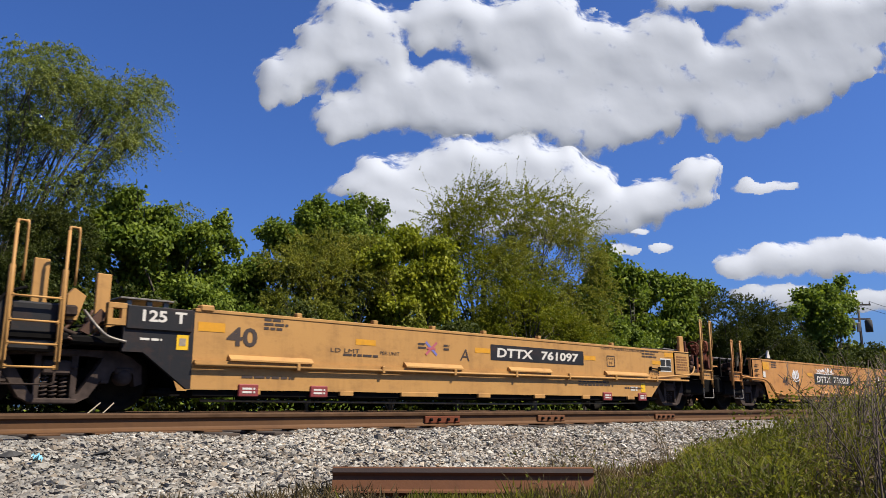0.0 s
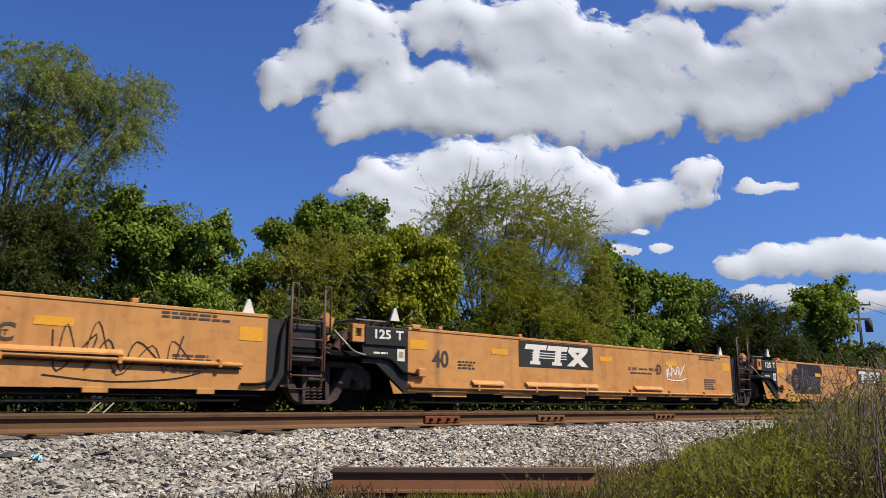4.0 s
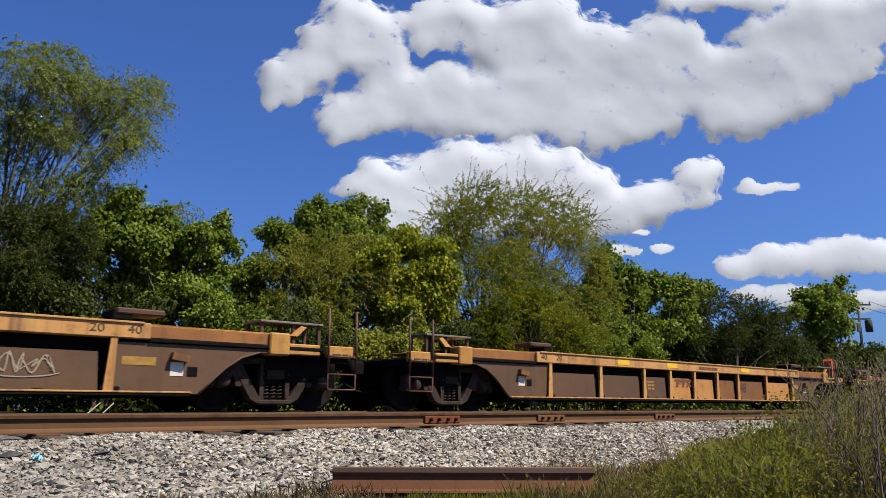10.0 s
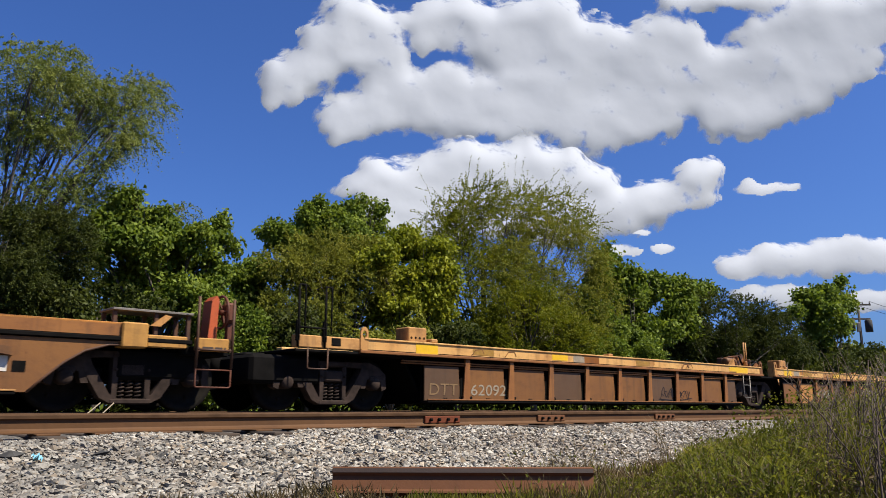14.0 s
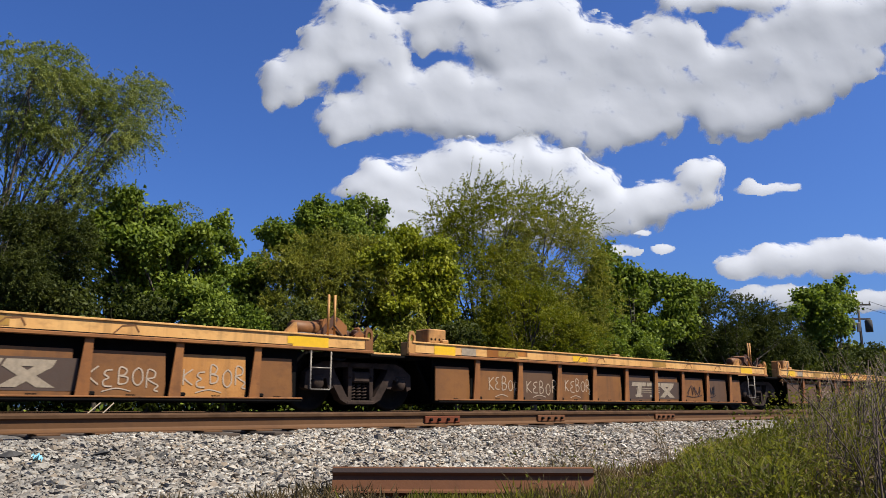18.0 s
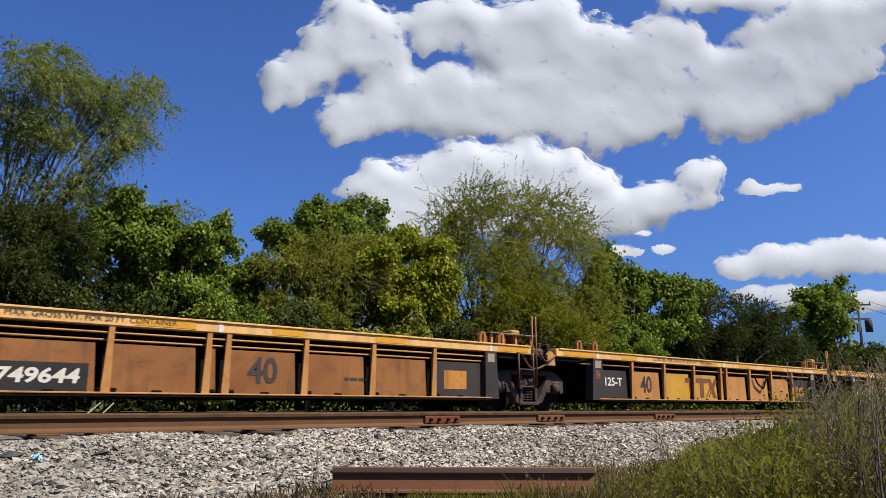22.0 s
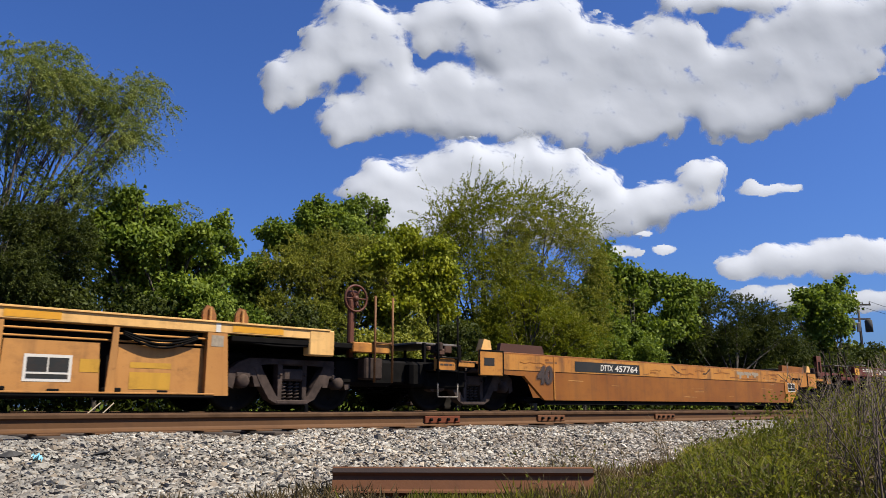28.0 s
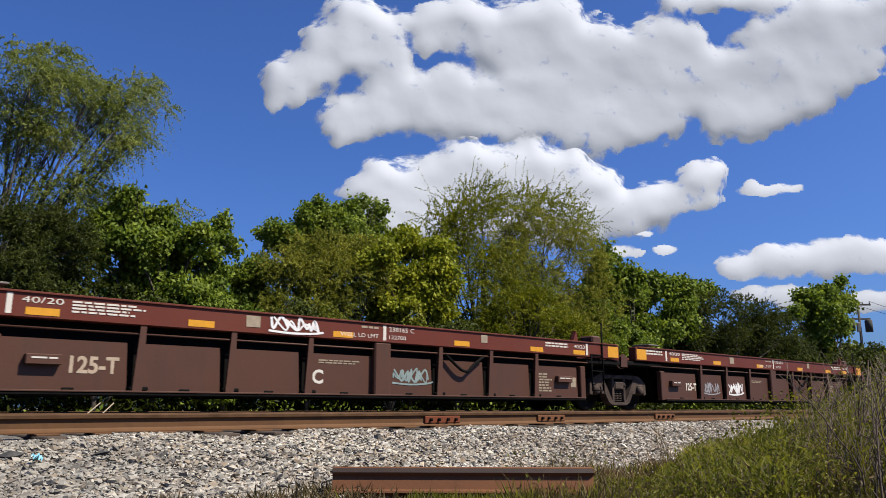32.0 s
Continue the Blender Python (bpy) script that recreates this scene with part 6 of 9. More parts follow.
        part("coupling_block", Geo().box(7.30, 7.72, NEAR + 0.08, NEAR + 0.6, 1.15, 1.34, 0.04), GUNK, k)
        gg = Geo()
        gg.box(6.5, 8.6, -0.4, 0.4, 0.82, 1.12, 0.05)
        gg.box(6.2, 7.72, -1.40, 1.40, 1.05, 1.17, 0.03)
        gg.box(7.74, 9.0, -1.40, 1.40, 1.07, 1.17, 0.03)
        part("articulated_joint", gg, SOOT_SHADE, k)
    if i:
        truck(k, -8.07, s)
    else:
        part("end_sill", Geo().box(-9.7, -6.0, -0.45, 0.45, 0.66, 1.0, 0.03), SOOT_SHADE, k)
        part("deck_plate", Geo().box(-9.4, -6.2, -1.43, 1.43, 1.08, 1.17, 0.01), SOOT_SHADE, k)
        part("lifting_bracket", bracket(-8.0, -7.55, 0.92, 1.20), CHORD_Y, k, "square lifting bracket with a hole")
        part("end_beam", Geo().box(-9.45, -8.3, NEAR, NEAR + 0.12, 1.05, 1.16, 0.015), CHORD, k)
        part("grating", Geo().box(-9.5, -8.2, NEAR + 0.2, NEAR + 0.9, 1.27, 1.30), GALV, k)
        ladder(k, -9.42, -8.98, 0.9, 1.95, CHORD, (), name="grab_iron")
        coupler(k, -9.3, -1)
        truck(k, -7.56, s)
    if i == 4:
        part("end_sill", Geo().box(6.0, 9.5, -0.45, 0.45, 0.66, 1.0, 0.03), SOOT_SHADE, k)
        part("deck_plate", Geo().box(6.2, 9.3, -1.43, 1.43, 1.08, 1.17, 0.01), SOOT_SHADE, k)
        part("lifting_bracket", Geo().box(7.6, 8.1, NEAR - 0.01, NEAR + 0.2, 0.92, 1.36, 0.02), CHORD_Y, k)
        brake_wheel(k, 8.75, NEAR + 0.3, 2.02, REDOX, 0.24)
        part("brake_post", Geo().box(8.62, 8.72, NEAR + 0.3, NEAR + 0.4, 1.2, 2.0, 0.025), REDOX, k)
        part("end_beam", Geo().box(8.5, 9.35, NEAR, NEAR + 0.12, 1.02, 1.2, 0.015), WORN_ORANGE, k)
        ladder(k, 8.95, 9.35, 0.5, 2.05, PANEL_RUST, (1.2,))
        part("brake_cylinder", Geo().box(8.8, 9.2, NEAR + 0.05, NEAR + 0.3, 0.55, 0.95, 0.03), STEEL, k)
        gg = Geo()
        gg.tube([(6.2 + 0.15 * q, NEAR + 0.05, 1.12 - 0.07 * math.sin(q / 12 * math.pi)) for q in range(13)], 0.02, 5)
        part("hose", gg, SOOT_SHADE, k)
        coupler(k, 9.3, 1)
        truck(k, 7.5, s)

# single orange car with peeling upper band
j = car("well_car", 329.05, "long smooth orange well car, rusty lower half, dented")
smooth_side(j, 0.70, 15.45, RUST_ORANGE, zt=1.18, left_cut=1.3, right_cut=1.3, tabs=False, zb=0.22, flat=0.5)
part("upper_band", Geo().prism([(0.72, 0.84), (13.72, 0.84), (13.72, 0.225), (14.15, 0.225), (14.80, 0.72), (15.4, 0.74), (15.4, 1.17), (0.72, 1.17)], NEAR - 0.012, NEAR + 0.002), WORN_ORANGE, j, "brighter orange upper band, dented and scraped")
well_inside(j, 1.6, 14.6, 1.18, RUST_ORANGE, 0.2)
for x0, x1, way in ((0.0, 0.68, -1), (15.46, 16.12, 1)):
    part("end_frame", Geo().box(x0, x1, NEAR - 0.02, NEAR + 0.05, 0.70, 1.22, 0.015), WORN_ORANGE, j)
    g = Geo()
    g.box(x0 - 0.02, x0 + 0.01, NEAR - 0.03, NEAR, 0.72, 1.22)
    g.box(x1 - 0.01, x1 + 0.02, NEAR - 0.03, NEAR, 0.72, 1.22)
    g.box(x0, x1, NEAR - 0.03, NEAR, 1.19, 1.22)
    part("frame_lip", g, SOOT_SHADE, j)
    part("corner_guide", Geo().prism([(x0 + 0.1, 1.2), (x0 + 0.42, 1.2), (x0 + 0.38, 1.42), (x0 + 0.2, 1.45)], NEAR + 0.05, NEAR + 0.2), CHORD_Y, j)
decal(j, Geo().rect(0.12, 0.42, 0.90, 1.06, NEAR - 0.024), PATCH, "notice")
# the left plate's dark maroon stands for the shadow on it
part("hood_plate", Geo().prism([(0.75, 1.18), (2.2, 1.18), (2.12, 1.40), (0.8, 1.40)], NEAR + 0.15, NEAR + 0.25), MAROON_DARK, j)
part("hood_plate", Geo().prism([(13.72, 1.18), (15.36, 1.18), (15.34, 1.38), (13.76, 1.40)], NEAR + 0.04, NEAR + 0.16), RUST_ORANGE, j)
part("side_seam", Geo().box(2.30, 2.34, NEAR - 0.022, NEAR, 0.24, 1.17, 0.006), WORN_ORANGE, j)
part("side_seam", Geo().box(13.70, 13.74, NEAR - 0.022, NEAR, 0.24, 1.17, 0.006), WORN_ORANGE, j)
end_deck(j, 0.0, -1, WORN_ORANGE, 1.32, 329.05, deck=0.88, posts=1.85, truck_at=0.15, reach=0.62, small=True)
end_deck(j, 16.12, 1, WORN_ORANGE, 1.40, 329.05, deck=0.98, posts=2.0, truck_at=15.5, reach=0.8, small=True)
decal(j, Geo().rect(3.06, 5.63, 0.87, 1.10, NEAR - 0.017), PATCH, "number_patch")
decal(j, letters("DTTX", 4.02, 4.50, 0.915, 1.055, NEAR - 0.021, 0.1, 0.02), WHITE)
decal(j, letters("457764", 4.58, 5.53, 0.905, 1.06, NEAR - 0.021, 0.1, 0.02), WHITE)
decal(j, letters("40", 1.70, 2.28, 0.54, 0.98, NEAR - 0.0165, 0.1, 0.10), MIST)
decal(j, letters("40", 1.74, 2.24, 0.57, 0.96, NEAR - 0.018, 0.1, 0.04), DARKLET)
part("brake_frame", bracket(17.12, 17.50, 1.02, 1.86, NEAR + 0.30), REDOX, j, "rusty upright brake frame")
part("brake_chain", Geo().tube([(17.31, NEAR + 0.36, 1.70), (17.31, NEAR + 0.36, 1.10)], 0.05, 7), SOOT_SHADE, j)
part("slot_bar", Geo().box(14.28, 14.80, NEAR - 0.035, NEAR - 0.011, 0.965, 1.0, 0.006), SOOT_SHADE, j)
for q in (14.32, 14.54, 14.76):
    part("bolt", Geo().lathe([(-0.06, 0.0), (-0.06, 0.028), (0.0, 0.028)], (q, NEAR - 0.012, 0.98), 8), SOOT_SHADE, j)
gr = random.Random(77)
for q in range(26):
    x = gr.choice((gr.uniform(10.9, 13.6), gr.uniform(0.8, 13.6)))
    z = gr.uniform(0.87, 1.13)
    pts = [(x + 0.13 * w, z + gr.uniform(-0.012, 0.012)) for w in range(gr.randrange(2, 6))]
    decal(j, Geo().stroke(pts, gr.uniform(0.01, 0.045), NEAR - 0.0135 - 0.0001 * q), gr.choice((RUST_ORANGE, PANEL_RUST, CHORD, RUST_ORANGE)), "scrape")
for q in range(10):
    x, z = gr.uniform(2.5, 13.4), gr.uniform(0.3, 0.8)
    decal(j, Geo().stroke([(x, z), (x + gr.uniform(0.2, 0.9), z + gr.uniform(-0.02, 0.02))], gr.uniform(0.008, 0.02), NEAR - 0.003), gr.choice((CHORD, PANEL_RUST)), "scrape")
for x, w in ((7.05, 0.2), (7.3, 0.9), (8.3, 0.5), (9.3, 0.9), (10.2, 1.6), (12.6, 0.7), (1.2, 0.8), (6.1, 0.5)):
    z = 0.88 + gr.uniform(0.0, 0.2)
    line = [(x + w * q / 5, z + gr.uniform(-0.02, 0.02)) for q in range(6)]
    decal(j, Geo().stroke(line, gr.uniform(0.012, 0.03), NEAR - 0.016), RUST_ORANGE, "scrape")
decal(j, Geo().stroke([(7.12, 1.14), (7.4, 0.98), (7.5, 0.98)], 0.03, NEAR - 0.018), BLACK, "scrape")
decal(j, Geo().stroke([(9.1, 1.12), (8.85, 0.98), (8.7, 0.98)], 0.03, NEAR - 0.018), BLACK, "scrape")
for q in range(3):
    x = 10.62 + 0.46 * q
    decal(j, Geo().flat([(x, 1.02), (x + 0.42, 1.0), (x + 0.42, 1.09), (x, 1.11)], NEAR - 0.0165), CREAM, "worn_emblem")
    decal(j, Geo().flat([(x + 0.14, 0.90 + 0.03 * q), (x + 0.26, 0.90 + 0.03 * q), (x + 0.28, 1.02), (x + 0.15, 1.02)], NEAR - 0.0165), CREAM, "worn_emblem")
data_panel(j, 13.92, 0.56, 0.52, 0.27, NEAR - 0.013)

# maroon articulated units
for i in range(3):
    s = 356.58 + 15.47 * i
    m = car("well_car", s, ("maroon ribbed well car unit with tan emblem and white scrawl", "maroon ribbed well car unit with white and teal graffiti", "maroon ribbed well car unit with grey graffiti")[i])
    ribs = [-4.35, -2.93, -1.52, 1.42, 2.82, 4.23]
    ribs_all = sorted(ribs + [0.0])
    ribbed(m, (-7.50 if i else -7.86, 7.26), (-6.2, 5.88), ribs_all, (1.22, 1.56), (0.27, 0.94), MAROON, MAROON_DARK, (MAROON_DARK,), recess=0.12, rib_w=0.10, rods=((1.13, 0.05), (1.03, 0.08)) if i == 0 else ((1.10, 0.06),), posts=((-0.18, 0.19),))
    well_inside(m, -6.1, 5.8, 1.45, MAROON_DARK)
    part("end_post", Geo().box(-6.32, -6.15, NEAR + 0.06, NEAR + 0.2, 0.25, 1.0, 0.015), MAROON_DARK, m)
    part("end_post", Geo().box(5.80, 5.98, NEAR + 0.06, NEAR + 0.2, 0.25, 1.0, 0.015), MAROON_DARK, m)
    for x in (-6.12, 0.02, 5.98):
        decal(m, Geo().rect(x - 0.035, x + 0.035, 1.26, 1.53, NEAR - 0.005), WHITE, "bar")
    tape(m, -7.46 if i else -7.82, 1.25, 0.42, 0.26, REFLECT)
    tape(m, 6.80, 1.25, 0.42, 0.26, REFLECT)
    for x in (-5.92, -3.7, -1.1, 1.75, 4.0, 5.48):
        tape(m, x, 1.26, 0.42, 0.10, REFLECT)
    decal(m, letters("40/20", -5.98, -5.46, 1.42, 1.50, NEAR - 0.006), WHITE)
    decal(m, letters("40/20", 5.5, 5.9, 1.40, 1.48, NEAR - 0.006), WHITE)
    decal(m, bars(-5.35, -4.2, 1.32, 1.50, NEAR - 0.006, 4, rg), WHITE)
    decal(m, bars(-7.05, -6.25, 1.38, 1.52, NEAR - 0.006, 2, rg, 0.1), WHITE)
    decal(m, bars(-7.0, -6.55, 1.525, 1.55, NEAR - 0.006, 1, rg, 0.1), REFLECT)
    decal(m, bars(4.5, 5.35, 1.38, 1.50, NEAR - 0.006, 2, rg, 0.1), WHITE)
    decal(m, letters("WELL LD LMT", -0.95, -0.12, 1.29, 1.36, NEAR - 0.006), WHITE)
    decal(m, bars(-0.5, -0.12, 1.44, 1.51, NEAR - 0.006, 1, rg, 0), CREAM)
    decal(m, letters(("238165 B", "238165 C", "238165 D")[i], 0.12, 0.72, 1.43, 1.51, NEAR - 0.006), WHITE)
    decal(m, letters("122700", 0.12, 0.52, 1.29, 1.36, NEAR - 0.006), WHITE)
    decal(m, Geo().rect(2.5, 2.68, 1.36, 1.52, NEAR - 0.006), CREAM, "notice")
    decal(m, Geo().rect(-2.75, -2.5, 1.32, 1.50, NEAR - 0.006), CREAM, "notice")
    if i < 2:
        decal(m, scribble(-2.35 if i else -4.1, -1.3 if i else -2.9, 1.26, 1.53, NEAR - 0.008, 0.045, rg, 6), SPRAYWHITE, "graffiti")
    if i == 0:
        decal(m, scribble(-2.2, -0.7, 1.25, 1.50, NEAR - 0.007, 0.05, rg, 8), SPRAYTEAL, "graffiti")
    yb = NEAR + 0.12
    box = part("step_box", Geo().box(-5.85, -5.40, NEAR + 0.02, NEAR + 0.2, 0.62, 0.76, 0.01), MAROON_DARK, m)
    part("writing", bars(-5.78, -5.46, 0.69, 0.73, NEAR + 0.016, 1, rg, 0), WHITE, box)
    box = part("step_box", Geo().box(4.95, 5.45, NEAR + 0.02, NEAR + 0.2, 0.62, 0.76, 0.01), MAROON_DARK, m)
    part("writing", bars(5.0, 5.4, 0.69, 0.73, NEAR + 0.016, 1, rg, 0), WHITE, box)
    decal(m, bars(4.3, 4.85, 0.40, 0.82, yb - 0.005, 7, rg), CREAM)
    decal(m, Geo().rect(5.5, 5.68, 0.52, 0.74, yb - 0.005), CREAM, "notice")
    if i == 0:
        decal(m, bars(-4.35 + 0.15, -3.05, 0.50, 0.74, yb - 0.005, 1, rg, 0), TANLOGO)
        decal(m, letters("238165", -2.85, -1.75, 0.48, 0.75, yb - 0.005, 0, 0.025), TANLOGO)
        decal(m, letters("B", -1.42, -1.18, 0.48, 0.75, yb - 0.005, 0, 0.025), WHITE)
        g = Geo()
        for a0, a1, z0, z1 in ((-0.95, -0.6, 0.48, 0.51), (-0.95, -0.6, 0.75, 0.78), (-0.95, -0.92, 0.51, 0.75), (-0.63, -0.6, 0.51, 0.75)):
            g.rect(a0, a1, z0, z1, yb - 0.005)
        decal(m, g, CREAM, "stencil_frame")
        decal(m, letters("H", -0.82, -0.73, 0.55, 0.63, yb - 0.005), CREAM)
        decal(m, bars(-0.85, -0.70, 0.66, 0.71, yb - 0.005, 1, rg, 0), CREAM)
        decal(m, letters("L 264-1", 0.9, 1.3, 0.46, 0.53, yb - 0.005), CREAM)
        for q in range(4):
            x = 1.75 + 0.56 * q
            decal(m, Geo().flat([(x - 0.06, 0.52), (x + 0.4, 0.52), (x + 0.5, 0.84), (x + 0.06, 0.84)], yb - 0.005), TANLOGO, "emblem")
        decal(m, Geo().flat([(1.62, 0.38), (1.72, 0.49), (3.95, 0.49)], yb - 0.006), TANLOGO, "emblem")
    elif i == 1:
        decal(m, letters("125-T", -5.28, -4.62, 0.52, 0.76, yb - 0.005, 0, 0.03), PALESPRAY)
        decal(m, letters("C", -1.42, -1.20, 0.46, 0.70, yb - 0.005, 0, 0.03), WHITE)
        decal(m, scribble(0.3, 1.3, 0.48, 0.80, yb - 0.006, 0.04, rg, 7), SPRAYTEAL, "graffiti")
    else:
        decal(m, letters("125-T", -5.03, -4.50, 0.52, 0.72, yb - 0.005, 0, 0.03), WHITE)
        decal(m, scribble(-4.1, -3.2, 0.42, 0.80, yb - 0.006, 0.04, rg, 6), SPRAYGREY, "graffiti")
        decal(m, scribble(-2.8, -1.8, 0.42, 0.80, yb - 0.006, 0.05, rg, 6), SPRAYWHITE, "graffiti")
    if i:
        part("pipe_bend", Geo().tube(smooth_path([(1.55, NEAR + 0.04, 1.08), (1.85, NEAR + 0.02, 0.86), (2.0, NEAR + 0.02, 0.78), (2.15, NEAR + 0.02, 0.78), (2.3, NEAR + 0.02, 0.9), (2.6, NEAR + 0.04, 1.08)], 4), 0.03, 7), SOOT_SHADE, m)
    decal(m, bars(-1.3, -0.4, 0.80, 0.88, yb - 0.005, 2, rg), CREAM)
    part("grating", Geo().box(-6.6, -6.1, NEAR + 0.2, NEAR + 0.7, 1.66, 1.69), GALV, m)
    part("corner_guide", Geo().prism([(5.6, 1.56), (5.8, 1.56), (5.74, 1.82)], NEAR + 0.1, NEAR + 0.2), MAROON, m)
    part("grab_post", Geo().tube([(6.55, NEAR - 0.02, 0.45), (6.55, NEAR - 0.02, 2.05)], 0.022, 6), SOOT_SHADE, m)
    part("grab_post", Geo().tube([(6.12, NEAR - 0.02, 0.45), (6.12, NEAR - 0.02, 1.30)], 0.018, 6), SOOT_SHADE, m)
    g = Geo()
    for z in (0.46, 0.90, 1.28):
        g.tube([(6.12, NEAR - 0.02, z), (6.55, NEAR - 0.02, z)], 0.016, 6)
    part("step_rung", g, SOOT_SHADE, m)
    part("valve_box", Geo().box(6.75, 7.1, NEAR + 0.4, NEAR + 0.8, 1.56, 1.80, 0.04), MAROON_DARK, m)
    g = Geo()
    g.box(6.4, 8.6, -0.4, 0.4, 0.82, 1.12, 0.05)
    g.box(6.0, 7.6, -1.40, 1.40, 1.06, 1.20, 0.03)
    g.box(7.62, 9.2, -1.40, 1.40, 1.08, 1.20, 0.03)
    part("articulated_joint", g, SOOT_SHADE, m)
    joint_clutter(m, 7.1, 1.26, 80 + i, MAROON_DARK)
    truck(m, -7.82, s)
    if i == 0:
        part("end_plate", Geo().box(-7.86, -7.4, NEAR, NEAR + 0.1, 0.92, 1.22, 0.01), MAROON, m)
        part("end_sill", Geo().box(-10.0, -6.0, -0.45, 0.45, 0.70, 1.02, 0.03), SOOT_SHADE, m)
        part("deck_plate", Geo().box(-9.3, -6.4, -1.43, 1.43, 1.05, 1.15, 0.01), SOOT_SHADE, m)
        part("end_beam", Geo().box(-9.3, -7.95, NEAR, NEAR + 0.1, 1.04, 1.16, 0.012), MAROON, m)
        part("grating", Geo().box(-9.2, -7.9, NEAR + 0.2, NEAR + 0.9, 1.56, 1.59), GALV, m)
        ladder(m, -9.30, -8.75, 0.45, 2.05, SOOT_SHADE, (1.0, 0.52), name="grab_iron")
        for x in (-9.2, -8.5, -7.95):
            part("grating_post", Geo().box(x - 0.03, x + 0.03, NEAR + 0.3, NEAR + 0.36, 1.0, 1.58), MAROON, m)
        coupler(m, -9.7, -1)


# ---- the ground
GROUND = -0.46


def toe(x):
    """Where the ballast gives way to grass."""
    return 3.70 + 0.30 * max(0.0, x - 6.4)


def grey_drift(t):
    """A darker grey mixed into the stones towards the near end of the line, in uneven drifts."""
    c = t.nodes.new("ShaderNodeTexCoord")
    sep = t.nodes.new("ShaderNodeSeparateXYZ")
    t.links.new(c.outputs["Object"], sep.inputs[0])
    add = t.nodes.new("ShaderNodeMath")
    add.operation = "MULTIPLY_ADD"
    t.links.new(noise_node(t, 0.9, 5), add.inputs[0])
    add.inputs[1].default_value = 4.0
    t.links.new(sep.outputs["X"], add.inputs[2])
    return mult(t, ramp(t, add.outputs[0], 6.2, 3.0), 0.55)


def stone_material():
    m, t, p = shader("limestone_ballast")
    g = t.nodes.new("ShaderNodeNewGeometry")
    col = blend(t, ramp(t, g.outputs["Random Per Island"], 0.08, 0.95), (0.034, 0.028, 0.020), (0.520, 0.478, 0.400))
    other = t.nodes.new("ShaderNodeMath")
    other.operation = "FRACT"
    t.links.new(mult(t, g.outputs["Random Per Island"], 17.3), other.inputs[0])
    col = blend(t, mult(t, ramp(t, other.outputs[0], 0.55, 1.0), 0.75), col, (0.270, 0.190, 0.110))       # tan and rust-tinged stones
    col = blend(t, mult(t, ramp(t, other.outputs[0], 0.30, 0.0), 0.5), col, (0.150, 0.155, 0.145))       # blue-grey ones
    col = blend(t, mult(t, ramp(t, noise_node(t, 1.1, 4), 0.45, 0.75), 0.6), col, (0.130, 0.098, 0.070))
    col = blend(t, mult(t, ramp(t, noise_node(t, 40, 4), 0.5, 0.8), 0.35), col, (0.092, 0.081, 0.069))
    col = blend(t, grey_drift(t), col, (0.105, 0.098, 0.086))
    t.links.new(col, p.inputs["Base Color"])
    p.inputs["Roughness"].default_value = 0.9
    bumped(t, p, noise_node(t, 60, 5), 0.4, 0.004)
    return m


def soil_material():
    m, t, p = shader("weedy_soil")
    col = blend(t, ramp(t, noise_node(t, 0.8, 6), 0.35, 0.65), (0.075, 0.057, 0.037), (0.049, 0.057, 0.020))
    col = blend(t, ramp(t, noise_node(t, 14, 6), 0.45, 0.7), col, (0.109, 0.089, 0.060))
    t.links.new(col, p.inputs["Base Color"])
    p.inputs["Roughness"].default_value = 0.95
    bumped(t, p, noise_node(t, 25, 6), 0.8, 0.03)
    return m


def bed_material():
    m, t, p = shader("ballast_bed")
    c = t.nodes.new("ShaderNodeTexCoord")
    v = t.nodes.new("ShaderNodeTexVoronoi")
    v.inputs["Scale"].default_value = 26.0
    t.links.new(c.outputs["Object"], v.inputs["Vector"])
    sep = t.nodes.new("ShaderNodeSeparateColor")
    t.links.new(v.outputs["Color"], sep.inputs["Color"])
    col = blend(t, ramp(t, sep.outputs[0], 0.1, 1.15), (0.032, 0.028, 0.024), (0.400, 0.380, 0.345))
    col = blend(t, ramp(t, v.outputs["Distance"], 0.25, 0.6), col, (0.045, 0.036, 0.028))
    col = blend(t, mult(t, ramp(t, noise_node(t, 1.1, 4), 0.45, 0.75), 0.6), col, (0.110, 0.085, 0.062))
    col = blend(t, grey_drift(t), col, (0.105, 0.098, 0.086))
    t.links.new(col, p.inputs["Base Color"])
    p.inputs["Roughness"].default_value = 0.95
    b = t.nodes.new("ShaderNodeBump")
    b.invert = True
    b.inputs["Strength"].default_value, b.inputs["Distance"].default_value = 0.9, 0.03
    t.links.new(v.outputs["Distance"], b.inputs["Height"])
    t.links.new(b.outputs["Normal"], p.inputs["Normal"])
    return m


STONE = stone_material()
BED = bed_material()
SOIL = soil_material()
DARKSTONE = plain("dark_slag_stone", (0.034, 0.032, 0.029), 0.85, 0.4)
TIEWOOD = painted("creosoted_wood", (0.043, 0.032, 0.023), (0.063, 0.049, 0.037), wear=0.4, rough=0.9, seed=81)


